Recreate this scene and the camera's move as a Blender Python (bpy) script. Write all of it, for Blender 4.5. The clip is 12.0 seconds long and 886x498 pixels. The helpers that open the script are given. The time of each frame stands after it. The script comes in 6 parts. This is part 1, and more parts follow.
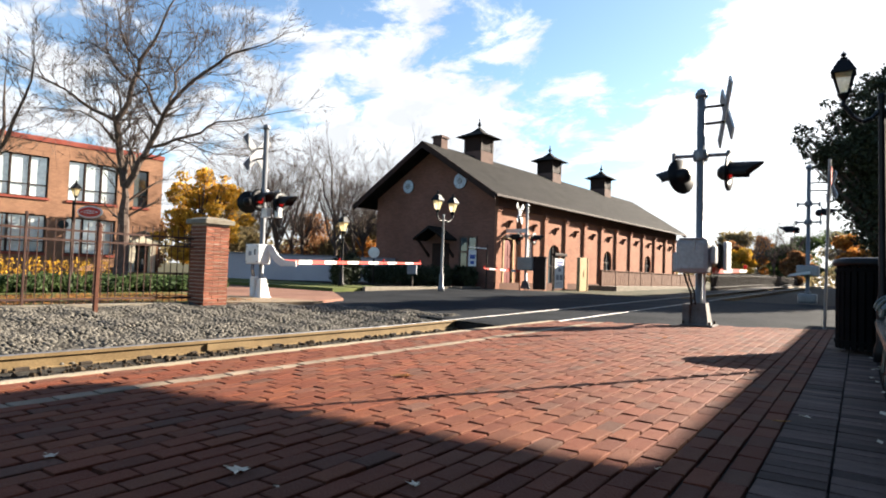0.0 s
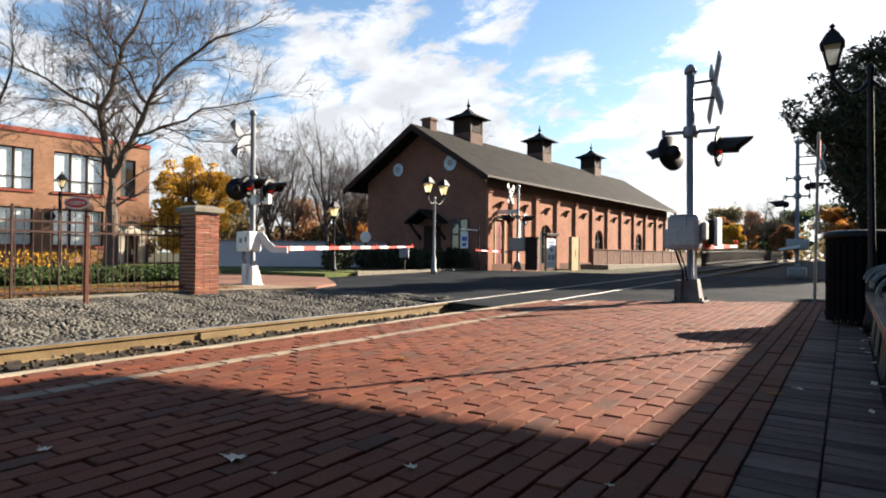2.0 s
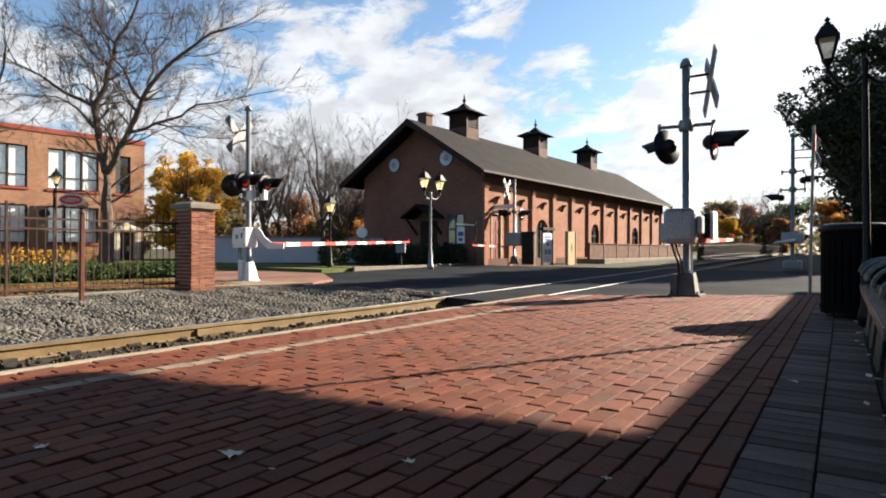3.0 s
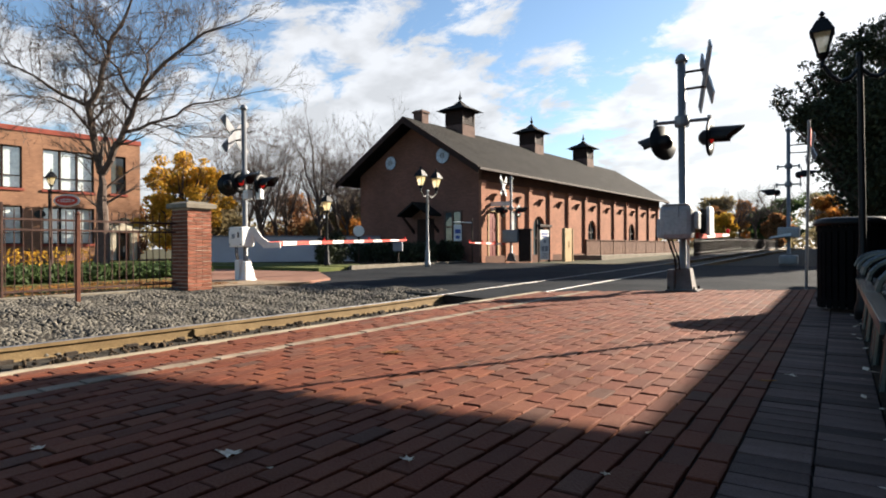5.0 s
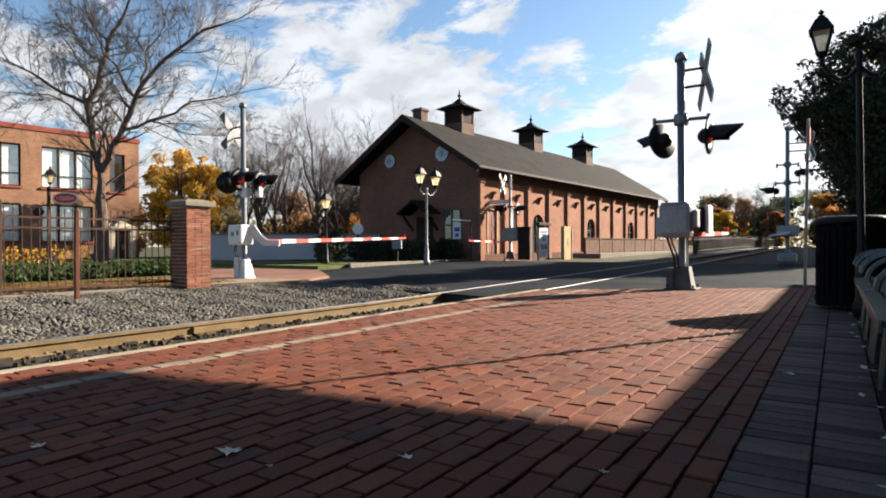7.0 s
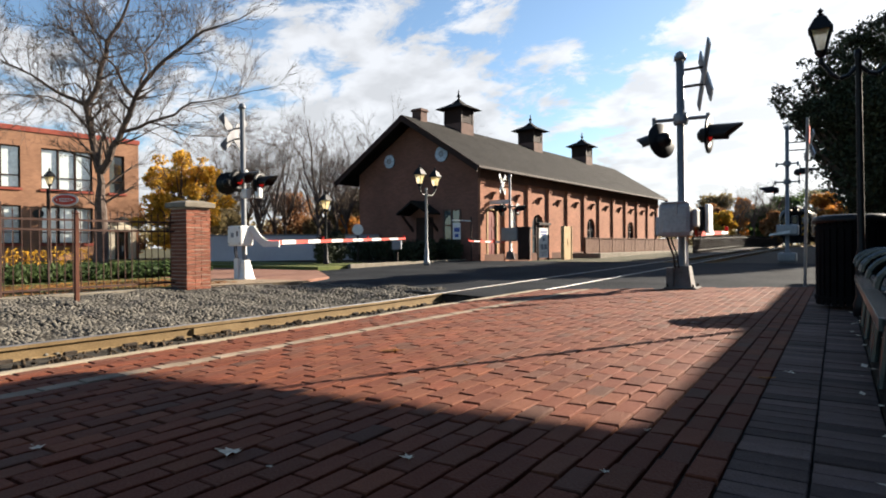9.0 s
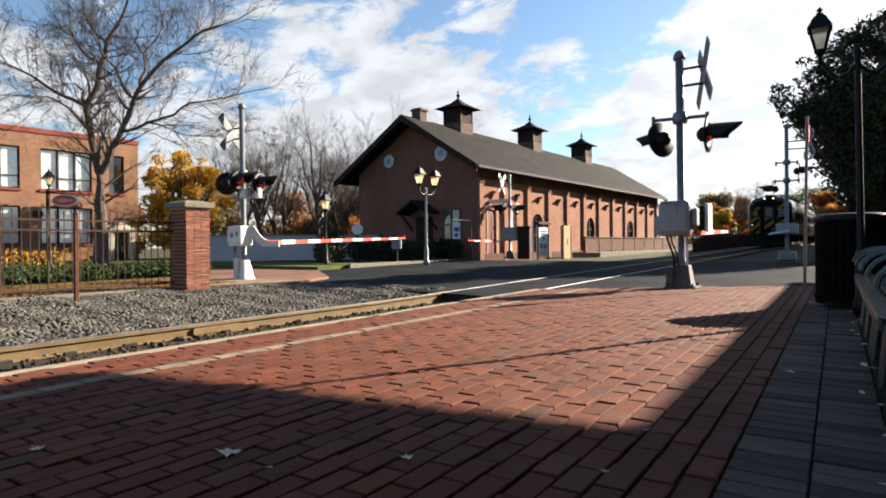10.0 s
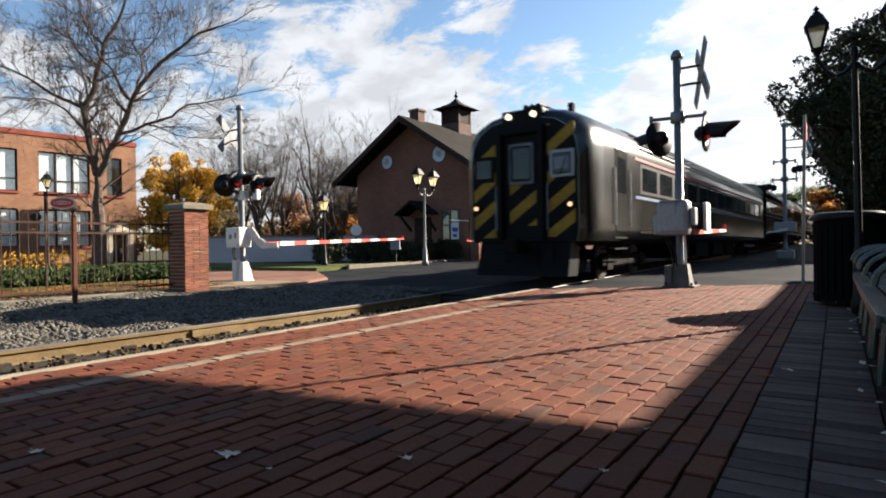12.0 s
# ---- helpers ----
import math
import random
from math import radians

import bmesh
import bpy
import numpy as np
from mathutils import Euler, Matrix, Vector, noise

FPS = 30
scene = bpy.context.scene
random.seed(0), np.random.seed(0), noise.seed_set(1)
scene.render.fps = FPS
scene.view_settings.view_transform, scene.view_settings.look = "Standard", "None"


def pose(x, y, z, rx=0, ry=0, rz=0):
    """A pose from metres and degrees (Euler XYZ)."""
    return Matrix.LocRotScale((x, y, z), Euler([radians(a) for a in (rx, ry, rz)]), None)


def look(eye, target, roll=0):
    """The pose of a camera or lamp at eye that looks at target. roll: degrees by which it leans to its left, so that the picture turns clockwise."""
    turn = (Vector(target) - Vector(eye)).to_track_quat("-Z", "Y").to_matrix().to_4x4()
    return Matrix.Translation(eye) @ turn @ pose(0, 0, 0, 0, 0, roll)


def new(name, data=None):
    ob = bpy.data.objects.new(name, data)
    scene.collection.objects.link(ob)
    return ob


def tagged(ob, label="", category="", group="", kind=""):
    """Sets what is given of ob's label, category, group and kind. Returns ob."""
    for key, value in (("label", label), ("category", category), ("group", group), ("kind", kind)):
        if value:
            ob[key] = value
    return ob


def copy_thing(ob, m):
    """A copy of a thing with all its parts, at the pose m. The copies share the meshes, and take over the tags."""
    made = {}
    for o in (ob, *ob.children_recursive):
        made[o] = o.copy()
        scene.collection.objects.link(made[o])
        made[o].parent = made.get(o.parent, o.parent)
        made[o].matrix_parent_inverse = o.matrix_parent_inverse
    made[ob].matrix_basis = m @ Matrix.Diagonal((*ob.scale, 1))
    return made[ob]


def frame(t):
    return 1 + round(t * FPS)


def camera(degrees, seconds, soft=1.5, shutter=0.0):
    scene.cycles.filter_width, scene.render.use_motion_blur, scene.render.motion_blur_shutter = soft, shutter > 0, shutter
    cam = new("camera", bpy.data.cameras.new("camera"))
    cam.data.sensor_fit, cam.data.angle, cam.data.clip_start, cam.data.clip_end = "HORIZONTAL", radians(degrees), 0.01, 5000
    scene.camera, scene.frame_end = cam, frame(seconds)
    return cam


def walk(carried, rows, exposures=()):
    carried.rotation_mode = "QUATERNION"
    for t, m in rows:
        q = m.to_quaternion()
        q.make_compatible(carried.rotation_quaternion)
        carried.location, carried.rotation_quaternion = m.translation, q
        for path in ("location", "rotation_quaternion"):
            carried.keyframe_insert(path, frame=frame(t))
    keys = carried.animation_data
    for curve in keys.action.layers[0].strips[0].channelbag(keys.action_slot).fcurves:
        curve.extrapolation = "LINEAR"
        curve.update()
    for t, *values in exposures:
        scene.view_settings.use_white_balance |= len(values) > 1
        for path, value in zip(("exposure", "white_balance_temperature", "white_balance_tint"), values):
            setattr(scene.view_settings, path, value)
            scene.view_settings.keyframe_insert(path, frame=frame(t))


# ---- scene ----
cam = camera(72.54, 12.0, 1.9, 0.2)
walk(cam, [
    (0, look((0.0148, -0.0226, 0.7453), (-5.6638, 8.2000, 1.1215), 1.980)),
    (0.5, look((0.0063, -0.0166, 0.7444), (-5.6883, 8.1965, 1.0864), 2.691)),
    (1, look((0.0066, -0.0142, 0.7447), (-5.6546, 8.2246, 1.0119), 1.408)),
    (1.5, look((0.0060, -0.0077, 0.7440), (-5.6043, 8.2690, 0.8897), 0.696)),
    (2, look((0.0027, -0.0056, 0.7431), (-5.5635, 8.3015, 0.8363), 0.555)),
    (2.5, look((0.0021, -0.0044, 0.7426), (-5.5353, 8.3224, 0.7987), 0.410)),
    (3, look((0.0023, -0.0056, 0.7430), (-5.5154, 8.3343, 0.7554), 0.248)),
    (5, look((0.0008, 0.0001, 0.7406), (-5.4771, 8.3662, 0.7160), -0.253)),
    (5.5, look((0.0015, -0.0024, 0.7408), (-5.4676, 8.3694, 0.6963), -0.359)),
    (6, look((0.0000, -0.0000, 0.7400), (-5.4668, 8.3732, 0.6810), -0.277)),
    (6.5, look((0.0000, -0.0000, 0.7400), (-5.4668, 8.3732, 0.6810), -0.277)),
    (7, look((0.0020, -0.0036, 0.7425), (-5.4637, 8.3703, 0.6847), -0.204)),
    (9, look((0.0010, 0.0001, 0.7398), (-5.4639, 8.3746, 0.6888), -0.408)),
    (9.5, look((0.0011, 0.0002, 0.7406), (-5.4611, 8.3764, 0.6809), -0.512)),
    (10, look((0.0018, 0.0014, 0.7420), (-5.4599, 8.3779, 0.6826), -0.535)),
    (10.5, look((0.0020, 0.0003, 0.7411), (-5.4579, 8.3780, 0.6869), -0.544)),
    (11, look((0.0021, 0.0001, 0.7412), (-5.4542, 8.3802, 0.6918), -0.704)),
    (11.5, look((0.0027, 0.0004, 0.7402), (-5.4439, 8.3868, 0.6871), -0.876)),
    (12, look((0.0033, -0.0001, 0.7421), (-5.4408, 8.3880, 0.6901), -0.846)),
], [(0.0, 2.54), (0.5, 2.54), (1.0, 2.48), (1.5, 2.45), (2.0, 2.31), (3.0, 2.21), (5.0, 2.16), (12.0, 2.15)])

# ---- light ----
SUN_AZ, SUN_EL = 27.0, 22.5
SUN_DIR = Vector((math.sin(radians(SUN_AZ)) * math.cos(radians(SUN_EL)), math.cos(radians(SUN_AZ)) * math.cos(radians(SUN_EL)), math.sin(radians(SUN_EL))))


def make_world():
    world = bpy.data.worlds.new("sky")
    scene.world = world
    world.use_nodes = True
    nt = world.node_tree
    nt.nodes.clear()
    out = nt.nodes.new("ShaderNodeOutputWorld")
    bg = nt.nodes.new("ShaderNodeBackground")
    sky = nt.nodes.new("ShaderNodeTexSky")
    sky.sky_type = "NISHITA"
    sky.sun_disc = False
    sky.sun_elevation, sky.sun_rotation = radians(SUN_EL), radians(SUN_AZ)
    sky.air_density, sky.dust_density, sky.ozone_density = 1.0, 0.6, 1.6
    co = nt.nodes.new("ShaderNodeTexCoord")
    sep = nt.nodes.new("ShaderNodeSeparateXYZ")
    nt.links.new(co.outputs["Generated"], sep.inputs[0])
    lift = nt.nodes.new("ShaderNodeMath")
    lift.operation = "ADD"
    lift.inputs[1].default_value = 0.3
    nt.links.new(sep.outputs["Z"], lift.inputs[0])
    dome = nt.nodes.new("ShaderNodeVectorMath")
    dome.operation = "DIVIDE"
    join = nt.nodes.new("ShaderNodeCombineXYZ")
    for k in "XYZ":
        nt.links.new(lift.outputs[0], join.inputs[k])
    nt.links.new(co.outputs["Generated"], dome.inputs[0])
    nt.links.new(join.outputs[0], dome.inputs[1])
    place = nt.nodes.new("ShaderNodeMapping")
    place.inputs["Location"].default_value = (3.1, 1.7, 0.0)
    place.inputs["Rotation"].default_value = (0, 0, radians(30))
    place.inputs["Scale"].default_value = (1.0, 1.25, 1.0)
    nt.links.new(dome.outputs[0], place.inputs[0])
    puff = nt.nodes.new("ShaderNodeTexNoise")
    puff.inputs["Scale"].default_value, puff.inputs["Detail"].default_value = 4.6, 14
    puff.inputs["Roughness"].default_value, puff.inputs["Distortion"].default_value = 0.64, 0.3
    nt.links.new(place.outputs[0], puff.inputs["Vector"])
    # more cloud low down, thinning upwards
    low = nt.nodes.new("ShaderNodeMapRange")
    low.inputs["From Min"].default_value, low.inputs["From Max"].default_value = 0.02, 0.42
    low.inputs["To Min"].default_value, low.inputs["To Max"].default_value = 0.2, -0.06
    nt.links.new(sep.outputs["Z"], low.inputs["Value"])
    both = nt.nodes.new("ShaderNodeMath")
    both.operation = "ADD"
    nt.links.new(puff.outputs["Fac"], both.inputs[0])
    nt.links.new(low.outputs[0], both.inputs[1])
    # broad masses of cloud and clear sky
    density = both.outputs[0]
    for way, reach, push in (((-0.618, 0.746, 0.248), 0.94, 0.12), ((-0.043, 0.98, 0.19), 0.93, 0.2), ((-0.333, 0.887, 0.32), 0.965, -0.16), ((-0.72, 0.59, 0.37), 0.975, -0.1), ((-0.43, 0.85, 0.3), 0.985, 0.1), ((0.0, 0.0, 1.0), 0.45, -0.25), ((-0.2, -0.95, 0.25), 0.2, -0.25)):
        dot = nt.nodes.new("ShaderNodeVectorMath")
        dot.operation = "DOT_PRODUCT"
        dot.inputs[1].default_value = Vector(way).normalized()
        nt.links.new(co.outputs["Generated"], dot.inputs[0])
        lobe = nt.nodes.new("ShaderNodeMapRange")
        lobe.interpolation_type = "SMOOTHSTEP"
        lobe.inputs["From Min"].default_value, lobe.inputs["From Max"].default_value = reach, 1.0
        lobe.inputs["To Min"].default_value, lobe.inputs["To Max"].default_value = 0.0, push
        nt.links.new(dot.outputs["Value"], lobe.inputs["Value"])
        total = nt.nodes.new("ShaderNodeMath")
        total.operation = "ADD"
        nt.links.new(density, total.inputs[0])
        nt.links.new(lobe.outputs[0], total.inputs[1])
        density = total.outputs[0]
    cover = nt.nodes.new("ShaderNodeMapRange")
    cover.interpolation_type = "SMOOTHSTEP"
    cover.inputs["From Min"].default_value, cover.inputs["From Max"].default_value = 0.47, 0.61
    nt.links.new(density, cover.inputs["Value"])
    mix = nt.nodes.new("ShaderNodeMix")
    mix.data_type = "RGBA"
    tint = nt.nodes.new("ShaderNodeMix")
    tint.data_type, tint.blend_type = "RGBA", "MULTIPLY"
    tint.inputs["Factor"].default_value = 1.0
    tint.inputs["B"].default_value = (2.5, 2.75, 2.9, 1)
    nt.links.new(sky.outputs[0], tint.inputs["A"])
    # greyer hollows inside the clouds
    hollow = nt.nodes.new("ShaderNodeTexNoise")
    hollow.inputs["Scale"].default_value, hollow.inputs["Detail"].default_value = 7.0, 8
    nt.links.new(place.outputs[0], hollow.inputs["Vector"])
    shade = nt.nodes.new("ShaderNodeMapRange")
    shade.inputs["From Min"].default_value, shade.inputs["From Max"].default_value = 0.38, 0.6
    shade.inputs["To Min"].default_value, shade.inputs["To Max"].default_value = 0.83, 1.06
    nt.links.new(hollow.outputs["Fac"], shade.inputs["Value"])
    grey = nt.nodes.new("ShaderNodeVectorMath")
    grey.operation = "SCALE"
    # clouds are brightest round the sun and duller opposite it
    toward = nt.nodes.new("ShaderNodeVectorMath")
    toward.operation = "DOT_PRODUCT"
    toward.inputs[1].default_value = SUN_DIR
    nt.links.new(co.outputs["Generated"], toward.inputs[0])
    scatter = nt.nodes.new("ShaderNodeValToRGB")
    scatter.color_ramp.interpolation = "EASE"
    els = scatter.color_ramp.elements
    els[0].position, els[0].color = 0.12, (0.22, 0.22, 0.22, 1)
    els[1].position, els[1].color = 0.42, (0.66, 0.66, 0.66, 1)
    e = els.new(0.8)
    e.color = (0.66, 0.66, 0.66, 1)
    e = els.new(0.97)
    e.color = (0.86, 0.86, 0.86, 1)
    half = nt.nodes.new("ShaderNodeMapRange")
    half.inputs["From Min"].default_value, half.inputs["From Max"].default_value = -1.0, 1.0
    nt.links.new(toward.outputs["Value"], half.inputs["Value"])
    nt.links.new(half.outputs[0], scatter.inputs[0])
    lit = nt.nodes.new("ShaderNodeMath")
    lit.operation = "MULTIPLY"
    nt.links.new(shade.outputs[0], lit.inputs[0])
    nt.links.new(scatter.outputs[0], lit.inputs[1])
    bright = nt.nodes.new("ShaderNodeMath")
    bright.operation = "MULTIPLY"
    bright.inputs[1].default_value = 1.52
    nt.links.new(lit.outputs[0], bright.inputs[0])
    nt.links.new(bright.outputs[0], grey.inputs["Scale"])
    glow = nt.nodes.new("ShaderNodeMix")
    glow.data_type, glow.blend_type = "RGBA", "ADD"
    glow.inputs["Factor"].default_value = 0.3
    glow.inputs["A"].default_value = (12.4, 12.6, 13.0, 1)
    nt.links.new(sky.outputs[0], glow.inputs["B"])
    nt.links.new(cover.outputs[0], mix.inputs["Factor"])
    nt.links.new(tint.outputs["Result"], mix.inputs["A"])
    nt.links.new(glow.outputs["Result"], grey.inputs[0])
    nt.links.new(grey.outputs[0], mix.inputs["B"])
    nt.links.new(mix.outputs["Result"], bg.inputs["Color"])
    bg.inputs["Strength"].default_value = 0.0148
    nt.links.new(bg.outputs[0], out.inputs[0])


make_world()
sun = new("sun", bpy.data.lights.new("sun", "SUN"))
sun.data.energy, sun.data.angle, sun.data.color = 5.0, radians(0.42), (1.0, 0.885, 0.735)
sun.matrix_basis = look((0, 0, 30), Vector((0, 0, 30)) - SUN_DIR)


# ---- materials ----
def mat(name, c1, c2, scale=3.0, fine=40.0, rough=0.8, metal=0.0, bump=0.15, vary="", spread=0.25, glow=None, extra=None, spec=0.15):
    """Two-scale noise between c1 and c2 with fine grain and relief. vary: object or island randomness of value."""
    m = bpy.data.materials.new(name)
    m.use_nodes = True
    nt = m.node_tree
    b = nt.nodes["Principled BSDF"]
    co = nt.nodes.new("ShaderNodeTexCoord")
    n1 = nt.nodes.new("ShaderNodeTexNoise")
    n1.inputs["Scale"].default_value, n1.inputs["Detail"].default_value = scale, 4
    n2 = nt.nodes.new("ShaderNodeTexNoise")
    n2.inputs["Scale"].default_value, n2.inputs["Detail"].default_value = fine, 3
    for n in (n1, n2):
        nt.links.new(co.outputs["Object"], n.inputs["Vector"])
    ramp = nt.nodes.new("ShaderNodeValToRGB")
    ramp.color_ramp.elements[0].position, ramp.color_ramp.elements[1].position = 0.35, 0.65
    ramp.color_ramp.elements[0].color, ramp.color_ramp.elements[1].color = (*c1, 1), (*c2, 1)
    nt.links.new(n1.outputs["Fac"], ramp.inputs[0])
    grain = nt.nodes.new("ShaderNodeMapRange")
    grain.inputs["From Min"].default_value, grain.inputs["From Max"].default_value = 0.25, 0.75
    grain.inputs["To Min"].default_value, grain.inputs["To Max"].default_value = 0.82, 1.15
    nt.links.new(n2.outputs["Fac"], grain.inputs["Value"])
    value = grain.outputs[0]
    if vary:
        if vary == "object":
            rnd = nt.nodes.new("ShaderNodeObjectInfo").outputs["Random"]
        else:
            rnd = nt.nodes.new("ShaderNodeNewGeometry").outputs["Random Per Island"]
        span = nt.nodes.new("ShaderNodeMapRange")
        span.inputs["To Min"].default_value, span.inputs["To Max"].default_value = 1 - spread, 1 + spread
        nt.links.new(rnd, span.inputs["Value"])
        mul = nt.nodes.new("ShaderNodeMath")
        mul.operation = "MULTIPLY"
        nt.links.new(value, mul.inputs[0])
        nt.links.new(span.outputs[0], mul.inputs[1])
        value = mul.outputs[0]
        if extra:
            hue = nt.nodes.new("ShaderNodeValToRGB")
            els = hue.color_ramp.elements
            els[0].position, els[0].color = 0.0, (*extra[0], 1)
            els[1].position, els[1].color = 1.0, (*extra[-1], 1)
            for i, c in enumerate(extra[1:-1]):
                e = els.new((i + 1) / (len(extra) - 1))
                e.color = (*c, 1)
            scr = nt.nodes.new("ShaderNodeMath")
            scr.operation = "MULTIPLY"
            scr.inputs[1].default_value = 7.31
            frac = nt.nodes.new("ShaderNodeMath")
            frac.operation = "FRACT"
            nt.links.new(rnd, scr.inputs[0])
            nt.links.new(scr.outputs[0], frac.inputs[0])
            nt.links.new(frac.outputs[0], hue.inputs[0])
            tone = nt.nodes.new("ShaderNodeMix")
            tone.data_type = "RGBA"
            tone.inputs["Factor"].default_value = 0.75
            nt.links.new(ramp.outputs[0], tone.inputs["A"])
            nt.links.new(hue.outputs[0], tone.inputs["B"])
            base = tone.outputs["Result"]
        else:
            base = ramp.outputs[0]
    else:
        base = ramp.outputs[0]
    sc = nt.nodes.new("ShaderNodeVectorMath")
    sc.operation = "SCALE"
    nt.links.new(base, sc.inputs[0])
    nt.links.new(value, sc.inputs["Scale"])
    nt.links.new(sc.outputs[0], b.inputs["Base Color"])
    b.inputs["Roughness"].default_value, b.inputs["Metallic"].default_value = rough, metal
    b.inputs["Specular IOR Level"].default_value = spec
    if bump:
        bp = nt.nodes.new("ShaderNodeBump")
        bp.inputs["Strength"].default_value, bp.inputs["Distance"].default_value = bump, 0.02
        nt.links.new(n2.outputs["Fac"], bp.inputs["Height"])
        nt.links.new(bp.outputs[0], b.inputs["Normal"])
    if glow:
        b.inputs["Emission Color"].default_value = (*glow[:3], 1)
        b.inputs["Emission Strength"].default_value = glow[3]
    return m


def brick_mat(name, c1, c2, mortar, width=0.21, height=0.072):
    """Brickwork seen from afar, laid on X/Y-run walls by height."""
    m = mat(name, c1, c2, 0.7, 30.0, 0.9, 0, 0.1)
    nt = m.node_tree
    b = nt.nodes["Principled BSDF"]
    co = nt.nodes.new("ShaderNodeTexCoord")
    sep = nt.nodes.new("ShaderNodeSeparateXYZ")
    nt.links.new(co.outputs["Object"], sep.inputs[0])
    add = nt.nodes.new("ShaderNodeMath")
    add.operation = "ADD"
    nt.links.new(sep.outputs["X"], add.inputs[0])
    nt.links.new(sep.outputs["Y"], add.inputs[1])
    comb = nt.nodes.new("ShaderNodeCombineXYZ")
    nt.links.new(add.outputs[0], comb.inputs["X"])
    nt.links.new(sep.outputs["Z"], comb.inputs["Y"])
    br = nt.nodes.new("ShaderNodeTexBrick")
    br.inputs["Scale"].default_value = 1.0
    br.inputs["Brick Width"].default_value, br.inputs["Row Height"].default_value = width, height
    br.inputs["Mortar Size"].default_value = 0.006
    br.inputs["Color1"].default_value, br.inputs["Color2"].default_value = (0.85, 0.85, 0.85, 1), (1.12, 1.1, 1.08, 1)
    br.inputs["Mortar"].default_value = (*mortar, 1)
    nt.links.new(comb.outputs[0], br.inputs["Vector"])
    old = b.inputs["Base Color"].links[0].from_socket
    mul = nt.nodes.new("ShaderNodeMix")
    mul.data_type, mul.blend_type = "RGBA", "MULTIPLY"
    mul.inputs["Factor"].default_value = 1.0
    nt.links.new(old, mul.inputs["A"])
    nt.links.new(br.outputs["Color"], mul.inputs["B"])
    nt.links.new(mul.outputs["Result"], b.inputs["Base Color"])
    return m


def let_through(m, share):
    """Light passes through the thin surface and glows on its far side."""
    nt = m.node_tree
    b = nt.nodes["Principled BSDF"]
    tr = nt.nodes.new("ShaderNodeBsdfTranslucent")
    nt.links.new(b.inputs["Base Color"].links[0].from_socket, tr.inputs["Color"])
    mx = nt.nodes.new("ShaderNodeMixShader")
    mx.inputs[0].default_value = share
    nt.links.new(b.outputs[0], mx.inputs[1])
    nt.links.new(tr.outputs[0], mx.inputs[2])
    nt.links.new(mx.outputs[0], nt.nodes["Material Output"].inputs["Surface"])


PAVER_TONES = [(0.46 * c[0], 0.372 * c[1], 0.325 * c[2]) for c in [(0.22, 0.075, 0.042), (0.27, 0.095, 0.052), (0.19, 0.065, 0.038), (0.25, 0.11, 0.065), (0.3, 0.11, 0.055), (0.16, 0.1, 0.08), (0.26, 0.085, 0.045), (0.23, 0.075, 0.04)]]
M = {}
M["paver"] = mat("paver_clay", (0.09, 0.0293, 0.0166), (0.114, 0.0395, 0.022), 6, 90, 0.82, 0, 0.35, "object", 0.16, None, PAVER_TONES)
M["paver_far"] = mat("paver_clay_joined", (0.09, 0.0293, 0.0166), (0.114, 0.0395, 0.022), 6, 90, 0.82, 0, 0.35, "island", 0.16, None, PAVER_TONES)
M["paver_dark"] = mat("paver_border", (0.082, 0.056, 0.047), (0.11, 0.076, 0.065), 6, 90, 0.8, 0, 0.35, "object", 0.4, spec=0.06)
M["paver_pale"] = mat("paver_pale", (0.17, 0.13, 0.095), (0.21, 0.165, 0.122), 5, 70, 0.85, 0, 0.25, "object", 0.12)
M["joint"] = mat("joint_sand", (0.0105, 0.0084, 0.0069), (0.0189, 0.0147, 0.0115), 8, 120, 0.95, 0, 0.3)
M["coping"] = mat("coping_concrete", (0.211, 0.177, 0.127), (0.262, 0.223, 0.169), 3, 60, 0.9, 0, 0.3)
M["asphalt"] = mat("asphalt", (0.014, 0.0155, 0.0178), (0.0245, 0.0265, 0.0295), 0.6, 60, 0.85, 0, 0.35, spec=0.03)
M["ground"] = mat("ground", (0.0315, 0.0336, 0.0147), (0.0588, 0.0483, 0.0252), 0.5, 20, 0.95, 0, 0.4)
M["soil"] = mat("soil", (0.0225, 0.0165, 0.012), (0.045, 0.0338, 0.024), 5, 50, 0.95, 0, 0.6, spec=0.03)
M["gravel"] = mat("ballast_stone", (0.0626, 0.0577, 0.0489), (0.0942, 0.0856, 0.0713), 9, 70, 0.9, 0, 0.3, "island", 0.5)
M["gravel_bed"] = mat("ballast_bed", (0.0284, 0.0252, 0.0214), (0.0535, 0.0486, 0.041), 14, 45, 0.95, 0, 0.8, spec=0.03)
M["rail_side"] = mat("rail_rust", (0.121, 0.081, 0.0382), (0.162, 0.112, 0.0562), 3, 40, 0.75, 0.1, 0.2)
M["rail_top"] = mat("rail_polished", (0.085, 0.087, 0.094), (0.12, 0.122, 0.13), 3, 40, 0.5, 0.4, 0.02)
M["tie"] = mat("tie_wood", (0.0203, 0.0158, 0.0121), (0.0405, 0.0315, 0.0248), 4, 40, 0.9, 0, 0.5)
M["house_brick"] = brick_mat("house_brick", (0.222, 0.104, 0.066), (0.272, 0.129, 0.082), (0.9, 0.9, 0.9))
# darker copy of house_brick with the gable's shade put into the colour
M["shaded_gable_brick"] = brick_mat("shaded_gable_brick", (0.135, 0.07, 0.053), (0.175, 0.09, 0.068), (0.9, 0.9, 0.9))
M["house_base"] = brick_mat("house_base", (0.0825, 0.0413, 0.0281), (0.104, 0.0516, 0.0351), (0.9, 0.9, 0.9))
